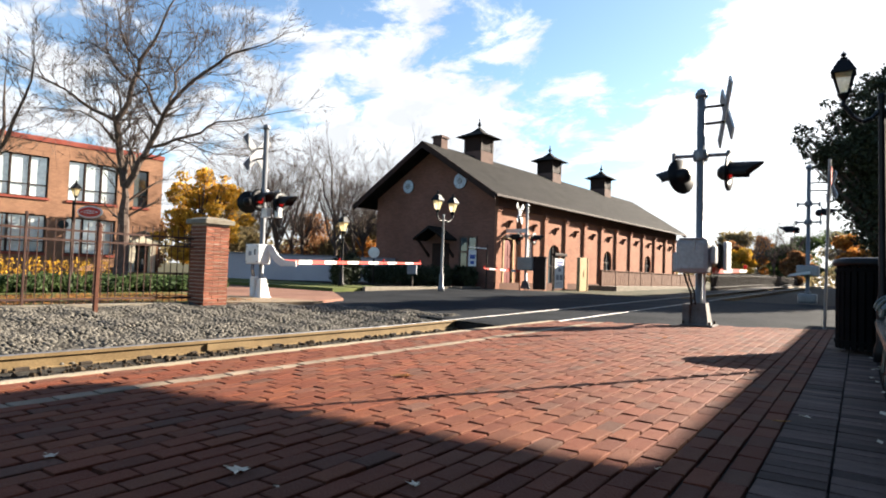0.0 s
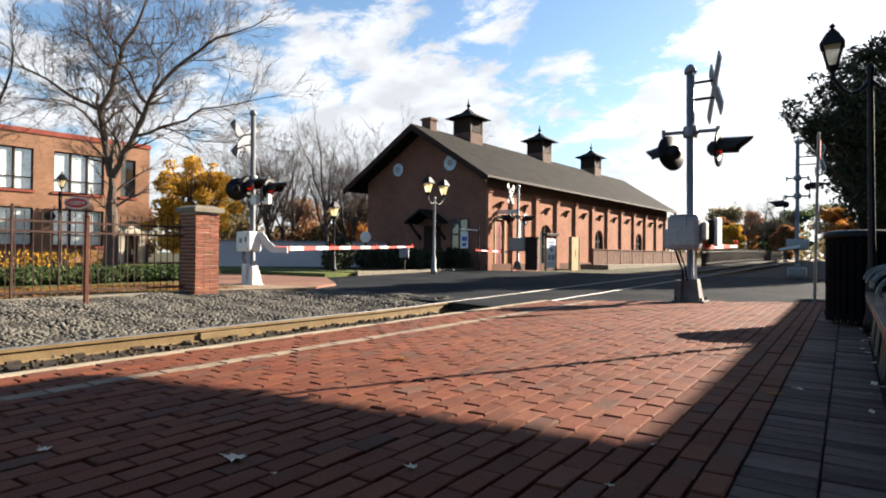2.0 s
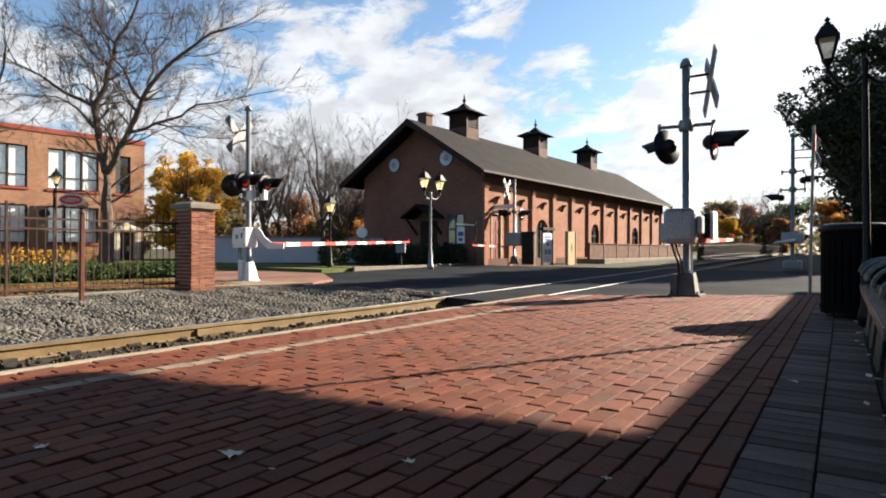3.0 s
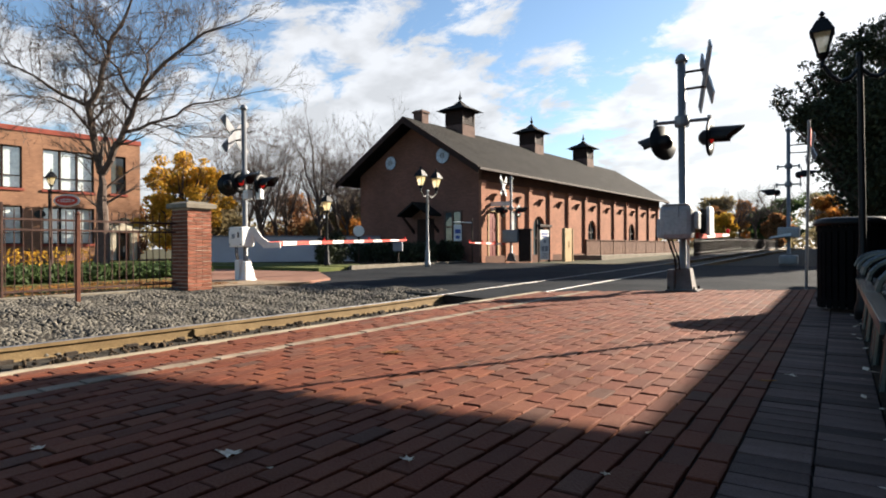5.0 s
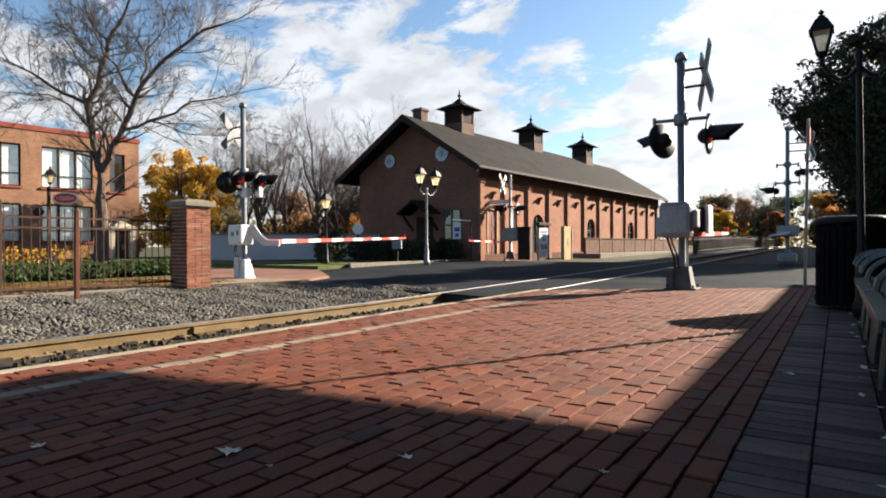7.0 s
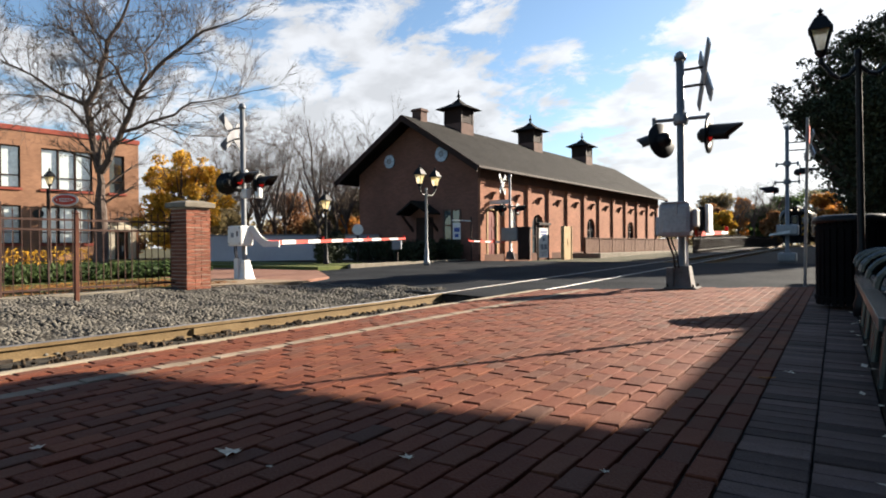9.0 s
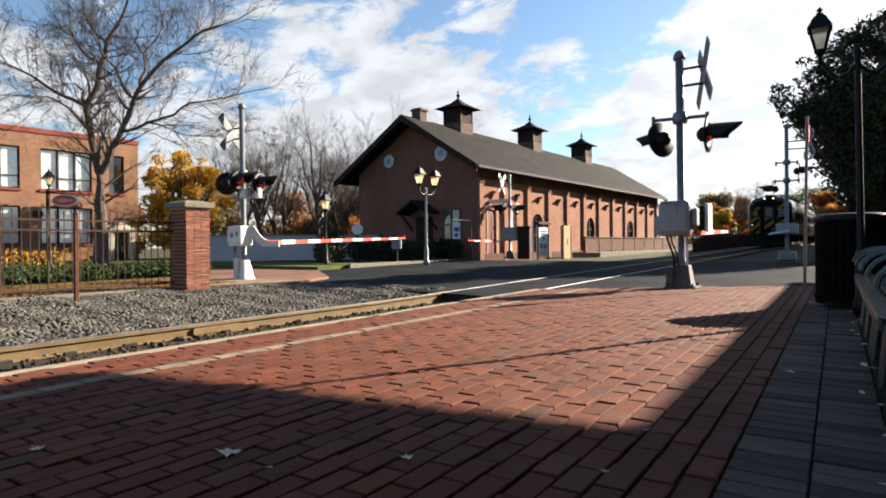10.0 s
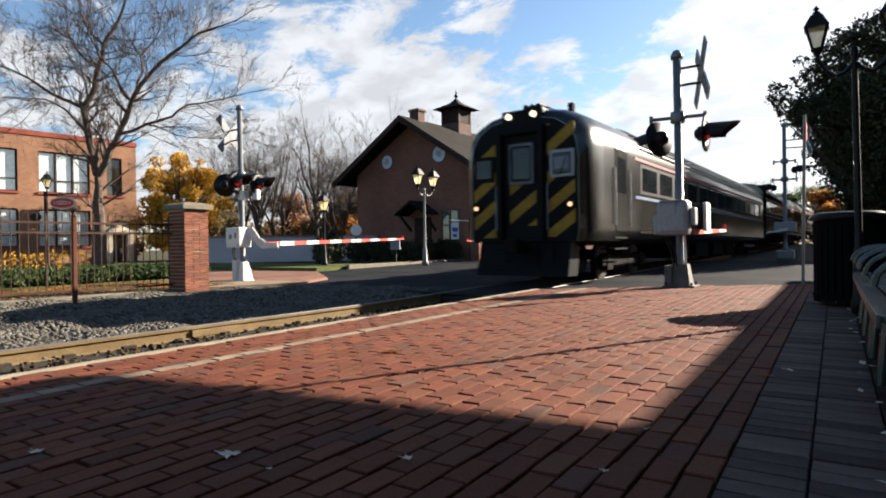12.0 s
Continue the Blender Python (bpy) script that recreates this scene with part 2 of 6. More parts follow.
M["factory_brick"] = brick_mat("factory_brick", (0.192, 0.104, 0.065), (0.24, 0.131, 0.081), (1.0, 1.0, 1.0))
M["parapet"] = mat("parapet_red", (0.18, 0.042, 0.03), (0.216, 0.06, 0.042), 2, 30, 0.85)
M["shingle"] = mat("roof_shingle", (0.0108, 0.0099, 0.009), (0.018, 0.0165, 0.015), 1.2, 14, 0.95, 0, 0.5, spec=0.1)
M["trim_dark"] = mat("trim_dark_brown", (0.0188, 0.00975, 0.0075), (0.0281, 0.015, 0.0112), 3, 30, 0.7)
M["trim_red"] = mat("door_red", (0.12, 0.027, 0.024), (0.156, 0.036, 0.03), 3, 30, 0.6)
M["wood_tan"] = mat("plywood", (0.3, 0.21, 0.108), (0.36, 0.258, 0.144), 2, 25, 0.8)
M["wood_brown"] = mat("brown_wood", (0.09, 0.045, 0.0292), (0.121, 0.063, 0.0405), 3, 25, 0.85)
M["stone"] = mat("stone_cap", (0.134, 0.116, 0.0892), (0.178, 0.156, 0.125), 5, 40, 0.9, 0, 0.3)
M["pier_brick"] = mat("pier_brick", (0.135, 0.045, 0.027), (0.171, 0.063, 0.0382), 8, 60, 0.88, 0, 0.3, "object", 0.3)
M["mortar"] = mat("mortar", (0.34, 0.29, 0.24), (0.42, 0.36, 0.3), 8, 60, 0.95, 0, 0.2)
M["white"] = mat("white_paint", (0.52, 0.52, 0.505), (0.597, 0.597, 0.581), 3, 30, 0.55, 0, 0.05, spec=0.4)
M["silver"] = mat("aluminium_paint", (0.132, 0.136, 0.142), (0.165, 0.169, 0.175), 3, 30, 0.45, 0.35, 0.08, spec=0.4)
M["grey_box"] = mat("grey_enamel", (0.201, 0.201, 0.21), (0.239, 0.239, 0.248), 2, 25, 0.45, 0.2, 0.05, spec=0.4)
M["black"] = mat("black_paint", (0.0045, 0.0045, 0.00487), (0.00825, 0.00825, 0.009), 3, 40, 0.45, 0, 0.05)
M["iron"] = mat("iron_dark", (0.012, 0.009, 0.008), (0.028, 0.018, 0.013), 5, 60, 0.6, 0.2, 0.1)
M["slate"] = mat("slate_green", (0.05, 0.056, 0.05), (0.08, 0.088, 0.078), 3, 30, 0.8, 0, 0.2)
M["portal"] = mat("portal_stone", (0.5, 0.44, 0.33), (0.6, 0.54, 0.42), 2, 30, 0.85, 0, 0.1)
M["fence_rust"] = mat("fence_rust", (0.035, 0.018, 0.014), (0.065, 0.034, 0.026), 5, 60, 0.7, 0.1, 0.15)
M["rust_post"] = mat("rusty_post", (0.06, 0.022, 0.014), (0.1, 0.038, 0.022), 5, 60, 0.8, 0, 0.2)
M["bench"] = mat("bench_green", (0.022, 0.032, 0.032), (0.036, 0.048, 0.048), 5, 60, 0.22, 0, 0.06, spec=0.6)
M["red"] = mat("red_stripe", (0.45, 0.045, 0.03), (0.525, 0.0675, 0.045), 3, 30, 0.5, 0, 0.03)
M["red_lens"] = mat("red_lens", (0.225, 0.009, 0.009), (0.288, 0.0135, 0.0135), 3, 30, 0.45, 0, 0, glow=(1, 0.03, 0.02, 0.06), spec=0.08)
M["glass"] = mat("window_glass", (0.045, 0.0585, 0.063), (0.081, 0.099, 0.104), 0.8, 5, 0.08, 0, 0, spec=0.9)
M["blind"] = mat("window_blind", (0.55, 0.61, 0.6), (0.7, 0.75, 0.73), 0.8, 5, 0.12, 0.35, 0, spec=0.9)
M["rose_glass"] = mat("rose_glass", (0.36, 0.47, 0.6), (0.5, 0.6, 0.72), 4, 30, 0.25, 0, 0.05)
M["lamp_glass"] = mat("lamp_glass", (0.86, 0.7, 0.38), (0.92, 0.8, 0.5), 4, 30, 0.3, 0, 0, spec=0.4)
M["bark"] = mat("bark", (0.06, 0.044, 0.036), (0.105, 0.08, 0.066), 6, 40, 0.9, 0, 0.5)
M["twig"] = mat("twig", (0.07, 0.053, 0.044), (0.12, 0.094, 0.077), 6, 40, 0.9, 0, 0.2)
M["bed_dark"] = mat("oily_ballast", (0.02, 0.014, 0.008), (0.05, 0.034, 0.02), 9, 60, 0.9, 0, 0.3, "island", 0.5)
M["leaf_green"] = mat("leaf_green", (0.0345, 0.0575, 0.0206), (0.0631, 0.0918, 0.0321), 1, 20, 0.6, 0, 0, "island", 0.5)
M["leaf_dark"] = mat("leaf_dark", (0.02, 0.026, 0.013), (0.034, 0.04, 0.02), 0.6, 20, 0.55, 0, 0, "island", 0.6)
M["leaf_yellow"] = mat("leaf_yellow", (0.459, 0.253, 0.0268), (0.551, 0.337, 0.0459), 0.6, 20, 0.6, 0, 0, "island", 0.35)
M["leaf_orange"] = mat("leaf_orange", (0.3, 0.12, 0.027), (0.372, 0.168, 0.036), 0.6, 20, 0.6, 0, 0, "island", 0.4)
M["leaf_brown"] = mat("leaf_brown", (0.18, 0.078, 0.033), (0.27, 0.144, 0.066), 3, 20, 0.8, 0, 0, "island", 0.5)
M["leaf_dull"] = mat("leaf_dull", (0.15, 0.12, 0.06), (0.235, 0.185, 0.1), 0.6, 20, 0.8, 0, 0, "island", 0.4)
M["leaf_pale"] = mat("leaf_pale", (0.537, 0.439, 0.332), (0.634, 0.537, 0.41), 8, 40, 0.8, 0, 0.1)
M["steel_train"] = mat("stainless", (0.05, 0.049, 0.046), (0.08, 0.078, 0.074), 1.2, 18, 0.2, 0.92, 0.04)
M["train_black"] = mat("train_black", (0.0034, 0.0034, 0.0038), (0.0062, 0.006, 0.006), 2, 20, 0.5, 0, 0.04, spec=0.06)
M["train_yellow"] = mat("train_yellow", (0.2, 0.112, 0.009), (0.27, 0.155, 0.015), 2, 20, 0.55, 0, 0.04)
M["train_under"] = mat("train_under", (0.005, 0.0046, 0.0042), (0.012, 0.011, 0.01), 2, 20, 0.8, 0, 0.1, spec=0.03)
M["train_glass"] = mat("train_glass", (0.009, 0.0108, 0.0126), (0.018, 0.0198, 0.0225), 2, 20, 0.06, 0, 0, spec=0.25)
M["train_red"] = mat("train_red_band", (0.225, 0.0375, 0.045), (0.27, 0.0525, 0.06), 2, 20, 0.5)
M["train_blue"] = mat("train_blue", (0.0375, 0.075, 0.165), (0.06, 0.105, 0.21), 2, 20, 0.5)
M["headlight"] = mat("headlight", (0.81, 0.765, 0.675), (0.855, 0.81, 0.72), 3, 30, 0.2, 0, 0, glow=(1.0, 0.8, 0.52, 0.55), spec=0.4)
M["ditch_light"] = mat("ditch_light", (0.81, 0.54, 0.36), (0.855, 0.585, 0.405), 3, 30, 0.2, 0, 0, glow=(1.0, 0.5, 0.25, 0.4))
M["pale_wall"] = mat("pale_wall", (0.36, 0.35, 0.38), (0.43, 0.42, 0.445), 0.6, 20, 0.85, 0, 0.1)
M["blue_ink"] = mat("blue_ink", (0.045, 0.075, 0.24), (0.0675, 0.0975, 0.285), 3, 30, 0.6)
M["grey_ink"] = mat("grey_ink", (0.15, 0.158, 0.18), (0.195, 0.203, 0.225), 3, 30, 0.6)
M["grass"] = mat("grass", (0.054, 0.072, 0.018), (0.096, 0.102, 0.03), 2, 30, 0.9, 0, 0.4)
M["walk_brick"] = mat("walk_brick", (0.137, 0.0683, 0.0473), (0.178, 0.0945, 0.0683), 2, 18, 0.9, 0, 0.3)
M["canopy_plain"] = mat("station_plain", (0.15, 0.09, 0.0638), (0.195, 0.12, 0.0825), 1, 12, 0.9)

M["bin_black"] = mat("bin_black", (0.0028, 0.0028, 0.003), (0.005, 0.005, 0.0052), 3, 40, 0.8, 0, 0.05, spec=0.04)
M["cupola_brown"] = mat("cupola_paint", (0.082, 0.05, 0.04), (0.115, 0.07, 0.056), 2, 30, 0.85, 0, 0.15)
M["cast_base"] = mat("cast_base", (0.075, 0.066, 0.062), (0.115, 0.102, 0.096), 5, 40, 0.7, 0.2, 0.2)
M["sign_back"] = mat("galvanised_back", (0.09, 0.092, 0.1), (0.13, 0.132, 0.14), 4, 40, 0.6, 0.3, 0.05)
M["dirt"] = mat("trodden_dirt", (0.15, 0.112, 0.075), (0.22, 0.168, 0.115), 2.5, 35, 0.95, 0, 0.5)
for leaf in ("leaf_green", "leaf_yellow", "leaf_orange", "leaf_brown", "leaf_dull"):
    let_through(M[leaf], 0.45)
let_through(M["lamp_glass"], 0.6)
lamp_nodes = M["lamp_glass"].node_tree
clear = lamp_nodes.nodes.new("ShaderNodeBsdfTransparent")
pane_mix = lamp_nodes.nodes.new("ShaderNodeMixShader")
pane_mix.inputs[0].default_value = 0.35
lamp_nodes.links.new(lamp_nodes.nodes["Mix Shader"].outputs[0], pane_mix.inputs[1])
lamp_nodes.links.new(clear.outputs[0], pane_mix.inputs[2])
lamp_nodes.links.new(pane_mix.outputs[0], lamp_nodes.nodes["Material Output"].inputs["Surface"])


# ---- mesh helpers ----
def box(bm, x0, x1, y0, y1, z0, z1, bevel=0.0):
    vs = bmesh.ops.create_cube(bm, size=1, matrix=Matrix.LocRotScale(((x0 + x1) / 2, (y0 + y1) / 2, (z0 + z1) / 2), None, (abs(x1 - x0), abs(y1 - y0), abs(z1 - z0))))["verts"]
    if bevel:
        es = {e for v in vs for e in v.link_edges}
        bmesh.ops.bevel(bm, geom=list(es), offset=bevel, segments=2, affect="EDGES", profile=0.6)
    return bm


def tube(bm, p0, p1, r0, r1=None, n=8, caps=True):
    p0, p1 = Vector(p0), Vector(p1)
    r1 = r0 if r1 is None else r1
    d = p1 - p0
    m = Matrix.Translation((p0 + p1) / 2) @ d.to_track_quat("Z", "Y").to_matrix().to_4x4()
    bmesh.ops.create_cone(bm, cap_ends=caps, segments=n, radius1=r0, radius2=max(r1, 1e-4), depth=d.length, matrix=m)
    return bm


def lathe(bm, profile, n=16, centre=(0, 0, 0), turn=None, caps=True):
    """Turns (radius, height) pairs round the z axis."""
    turn = turn or Matrix.Identity(4)
    rings = []
    for r, z in profile:
        rings.append([bm.verts.new((Matrix.Translation(centre) @ turn) @ Vector((r * math.cos(2 * math.pi * i / n), r * math.sin(2 * math.pi * i / n), z))) for i in range(n)])
    for a, b in zip(rings, rings[1:]):
        for i in range(n):
            bm.faces.new((a[i], a[(i + 1) % n], b[(i + 1) % n], b[i]))
    if not caps:
        for i in range(n):
            bm.faces.new((rings[-1][i], rings[-1][(i + 1) % n], rings[0][(i + 1) % n], rings[0][i]))
        return bm
    if profile[0][0] > 1e-3:
        bm.faces.new(rings[0][::-1])
    if profile[-1][0] > 1e-3:
        bm.faces.new(rings[-1])
    return bm


def prism(bm, outline, axis, a0, a1):
    """Extrudes a closed outline of (u, v) along an axis: 'x': (y, z), 'y': (x, z), 'z': (x, y)."""
    def at(u, v, a):
        return {"x": (a, u, v), "y": (u, a, v), "z": (u, v, a)}[axis]
    lo = [bm.verts.new(at(u, v, a0)) for u, v in outline]
    hi = [bm.verts.new(at(u, v, a1)) for u, v in outline]
    n = len(outline)
    bm.faces.new(lo)
    bm.faces.new(hi[::-1])
    for i in range(n):
        bm.faces.new((lo[i], hi[i], hi[(i + 1) % n], lo[(i + 1) % n]))
    bmesh.ops.recalc_face_normals(bm, faces=bm.faces[:])
    return bm


def fresh():
    return bmesh.new()


def to_mesh(name, bm, material, smooth=False):
    me = bpy.data.meshes.new(name)
    bm.to_mesh(me)
    bm.free()
    me.materials.append(material)
    if smooth:
        me.polygons.foreach_set("use_smooth", [True] * len(me.polygons))
    return me


def part(name, bm, material, parent, label="", smooth=False):
    ob = new(name, to_mesh(name, bm, material, smooth))
    ob.parent = parent
    if label:
        ob["label"] = label
    return ob


def thing(name, m, label, category, group="", kind=""):
    ob = new(name)
    ob.matrix_basis = m
    ob.empty_display_size = 0.2
    return tagged(ob, label, category, group, kind)


def solid(name, bm, material, label, category, group="", kind="", smooth=False, m=None):
    ob = new(name, to_mesh(name, bm, material, smooth))
    if m is not None:
        ob.matrix_basis = m
    return tagged(ob, label, category, group, kind)


def raw(name, verts, faces, material):
    me = bpy.data.meshes.new(name)
    me.from_pydata(verts, [], faces)
    me.materials.append(material)
    return me


def leaf_cloud(name, clumps, count, size, material, rng, flat=1.0):
    """Small folded leaves scattered through ellipsoid clumps (centre, radii), denser towards their skins."""
    vol = [r[0] * r[1] * r[2] for _, r in clumps]
    total = sum(vol)
    verts, faces = [], []
    for (c, r), v in zip(clumps, vol):
        for _ in range(max(6, int(count * v / total))):
            d = Vector((rng.gauss(0, 1), rng.gauss(0, 1), rng.gauss(0, 1))).normalized()
            k = rng.uniform(0.35, 1.0) ** 0.5 * rng.uniform(0.8, 1.12)
            p = Vector((c[0] + d.x * r[0] * k, c[1] + d.y * r[1] * k, c[2] + d.z * r[2] * k))
            a = Vector((rng.gauss(0, 1), rng.gauss(0, 1), rng.gauss(0, 1) * flat)).normalized()
            b = a.cross(Vector((rng.gauss(0, 1), rng.gauss(0, 1), rng.gauss(0, 1)))).normalized()
            s = size * rng.uniform(0.6, 1.4)
            up = a.cross(b) * s * 0.2
            i = len(verts)
            verts += [p - a * s, p - b * s * 0.5 + up, p + a * s, p + b * s * 0.5 + up]
            faces += [(i, i + 1, i + 2), (i, i + 2, i + 3)]
    return raw(name, verts, faces, material)


def branch_mesh(name, segs, material, sides=5):
    """Tapered tubes from (p0, p1, r0, r1) segments, joined in one mesh."""
    verts, faces = [], []
    for p0, p1, r0, r1 in segs:
        d = (p1 - p0)
        if d.length < 1e-5:
            continue
        d.normalize()
        u = d.cross(Vector((0.31, 0.83, 0.46))).normalized()
        v = d.cross(u)
        n = sides if r0 > 0.03 else 3
        i = len(verts)
        for p, r in ((p0, r0), (p1, r1)):
            for k in range(n):
                a = 2 * math.pi * k / n
                verts.append(p + (u * math.cos(a) + v * math.sin(a)) * r)
        for k in range(n):
            faces.append((i + k, i + (k + 1) % n, i + n + (k + 1) % n, i + n + k))
    return raw(name, verts, faces, material)


def grow(segs, p, d, length, r, depth, rng, spread=0.55, lift=0.12, kids=(2, 4)):
    """A bent limb with side shoots, recursively."""
    steps = 4 if depth > 1 else 3
    pts = [p]
    for i in range(steps):
        d = (d + Vector((rng.gauss(0, 1), rng.gauss(0, 1), rng.gauss(0, 1))) * 0.16 + Vector((0, 0, lift * 0.4))).normalized()
        q = p + d * length / steps
        ra, rb = r * (1 - 0.7 * i / steps), r * (1 - 0.7 * (i + 1) / steps)
        segs.append((p, q, ra, rb))
        if depth > 0 and i > 0:
            for _ in range(rng.randint(*kids) - (1 if i < 2 else 0)):
                axis = d.cross(Vector((rng.gauss(0, 1), rng.gauss(0, 1), rng.gauss(0, 1)))).normalized()
                dd = (d * math.cos(spread) + axis * math.sin(spread) * rng.uniform(0.7, 1.3)).normalized()
                grow(segs, p.lerp(q, rng.uniform(0.2, 1)), dd, length * rng.uniform(0.42, 0.68), max(rb * 0.62, 0.0065), depth - 1, rng, spread, lift, kids)
        p = q


def rail_z(y):
    """Height of the rail heads along the line, which climbs away from the crossing."""
    return -0.205 + 0.0138 * (min(max(y, 8.0), 62.0) - 8.0)


def track_x(y):
    return -6.098 + 0.0333 * y


# ---- ground ----
def build_ground():
    xs = [-1500, -300, -80, -40, -20, -11.9, -4.2, 3, 20, 80, 300, 1500]
    ys = [-1500, -300, -60, -20, 0, 8, 12, 20, 30, 45, 62, 120, 300, 1500]
    verts = [(x, y, rail_z(y) - 0.22) for y in ys for x in xs]
    n = len(xs)
    faces = [(j * n + i, j * n + i + 1, (j + 1) * n + i + 1, (j + 1) * n + i) for j in range(len(ys) - 1) for i in range(n - 1)]
    tagged(new("ground", raw("ground", verts, faces, M["ground"])), "dull autumn grass and earth reaching the horizon", "ground", kind="structure")

    # lawn behind the iron fence
    bm = fresh()
    box(bm, -120, -11.75, -60, 10.0, -0.5, -0.1)
    solid("lawn", bm, M["grass"], "shaded autumn lawn behind the iron fence", "lawn", kind="structure")

    # crossing road, in strips that climb with the rails
    verts, faces = [], []

    def strip(x0, x1, y0a, y0b, y1):
        cuts = [k / 8 for k in range(9)]
        for a, b in zip(cuts, cuts[1:]):
            i = len(verts)
            for k in (a, b):
                for x, y0 in ((x0, y0a), (x1, y0b)):
                    y = y0 + (y1 - y0) * k
                    verts.append((x, y, rail_z(y) - 0.012))
            faces.append((i, i + 1, i + 3, i + 2))
    strip(-15.4, -8.5, 10.6, 10.6, 25.0)
    strip(-8.5, -4.21, 10.4, 9.36, 25.0)
    strip(-4.21, -0.33, 9.36, 12.15, 25.0)
    strip(-0.33, 60, 12.15, 14.5, 25.0)
    road = new("road", raw("road", verts, faces, M["asphalt"]))
    tagged(road, "worn dark asphalt of the level crossing", "road", kind="structure")

    # kerb and brick walk on the far side
    bm = fresh()
    box(bm, -15.55, -15.4, 17.2, 27.5, -0.4, 0.0 + 0.08, 0.02)
    solid("kerb", bm, M["stone"], "pale concrete kerb along the freight house yard", "kerb", kind="structure")
    bm = fresh()
    box(bm, -40, -15.55, 17.2, 45, -0.4, 0.03)
    solid("yard", bm, M["soil"], "dark planted yard beside the brick freight house", "yard", kind="structure")
    bm = fresh()
    prism(bm, [(-34, 9.9), (-14.4, 10.0), (-11.3, 10.75), (-11.9, 12.4), (-15.6, 15.7), (-34, 15.7)], "z", -0.4, -0.1)
    solid("brick_walk", bm, M["walk_brick"], "weathered red brick pavement beside the road", "pavement", kind="structure")
    bm = fresh()
    prism(bm, [(-14.6, 8.2), (-11.6, 8.3), (-10.9, 10.3), (-11.0, 10.76), (-14.6, 10.1)], "z", -0.4, -0.092)
    solid("dirt_patch", bm, M["dirt"], "bare trodden tan dirt round the signal foot", "dirt", kind="structure")
    bm = fresh()
    box(bm, -40, -15.62, 15.71, 17.19, -0.3, 0.02)
    solid("verge", bm, M["grass"], "thin sunlit grass verge along the brick walk", "grass", kind="structure")
    bm = fresh()
    box(bm, -40, -15.6, 17.2, 19.5, -0.2, 0.045)
    solid("grass_strip", bm, M["grass"], "strip of thin autumn grass before the pale wall", "grass", kind="structure")

    # ballast bed in cross-section
    bm = fresh()
    prism(bm, [(-11.8, -0.6), (-11.8, -0.12), (-9.5, -0.24), (-7.6, -0.35), (-4.3, -0.385), (-4.3, -0.6)], "y", -6.0, 10.6)
    solid("ballast_bed", bm, M["gravel_bed"], "grey crushed-stone bed under the railway track", "gravel", kind="structure")
    verts, faces = [], []
    for x0, x1, y0, y1, dz in ((-9.2, -1.0, 25, 62, 0.05), (-9.2, 4.0, 62, 400, 0.05)):
        ys = [y0 + (y1 - y0) * k / 10 for k in range(11)]
        for a, b in zip(ys, ys[1:]):
            i = len(verts)
            s = 0.0333
            verts += [(x0 + s * a, a, rail_z(a) - dz - 0.1), (x1 + s * a, a, rail_z(a) - dz - 0.1), (x1 + s * b, b, rail_z(b) - dz - 0.1), (x0 + s * b, b, rail_z(b) - dz - 0.1)]
            faces.append((i, i + 1, i + 2, i + 3))
    tagged(new("far_ballast", raw("far_ballast", verts, faces, M["tie"])), "dark ballast of the line beyond the crossing", "gravel", kind="structure")

    # stone ramp up to the crossing surface
    bm = fresh()
    prism(bm, [(8.7, -0.55), (8.7, -0.4), (9.2, -0.34), (10.4, -0.2), (10.58, -0.2), (10.58, -0.55)], "x", -11.3, -6.93)
    solid("ballast_ramp", bm, M["gravel_bed"], "crushed stone rising to the edge of the asphalt", "gravel", kind="structure")
    # added skirt closes the open edge of the road strips
    bm = fresh()
    prism(bm, [(-8.5, 10.4), (-4.22, 9.38), (-4.22, 9.6), (-8.5, 10.62)], "z", -0.45, -0.222)
    solid("crossing_edge", bm, M["tie"], "dark skirt added to close the asphalt edge between the rails", "kerb", kind="structure")

    # loose stones
    rng = np.random.default_rng(5)
    phi = (1 + 5 ** 0.5) / 2
    ico = np.array([(-1, phi, 0), (1, phi, 0), (-1, -phi, 0), (1, -phi, 0), (0, -1, phi), (0, 1, phi), (0, -1, -phi), (0, 1, -phi), (phi, 0, -1), (phi, 0, 1), (-phi, 0, -1), (-phi, 0, 1)]) / 1.9
    fi = np.array([(0, 11, 5), (0, 5, 1), (0, 1, 7), (0, 7, 10), (0, 10, 11), (1, 5, 9), (5, 11, 4), (11, 10, 2), (10, 7, 6), (7, 1, 8), (3, 9, 4), (3, 4, 2), (3, 2, 6), (3, 6, 8), (3, 8, 9), (4, 9, 5), (2, 4, 11), (6, 2, 10), (8, 6, 7), (9, 8, 1)])
    count = 29000
    px = -6.75 - 4.9 * rng.random(count) ** 0.9
    py = 0.2 + 10.7 * rng.random(count)
    pz = np.interp(px, [-11.8, -9.5, -7.6, -6.7], [-0.12, -0.24, -0.35, -0.36])
    rise = np.clip((py - 8.8) / 1.6, 0, 1) * np.clip((-6.7 - px) / 0.4, 0, 1)
    pz = pz * (1 - rise) - 0.19 * rise
    pz = pz + 0.02 * np.sin(px * 5.1 + py * 2.3) + 0.015 * np.sin(py * 6.7)
    size = rng.uniform(0.022, 0.046, count)
    v = ico[None] * (1 + rng.uniform(-0.3, 0.3, (count, 12, 3)))
    ang = rng.uniform(0, 6.28, count)
    ca, sa = np.cos(ang)[:, None], np.sin(ang)[:, None]
    vx, vy = v[..., 0] * ca - v[..., 1] * sa, v[..., 0] * sa + v[..., 1] * ca
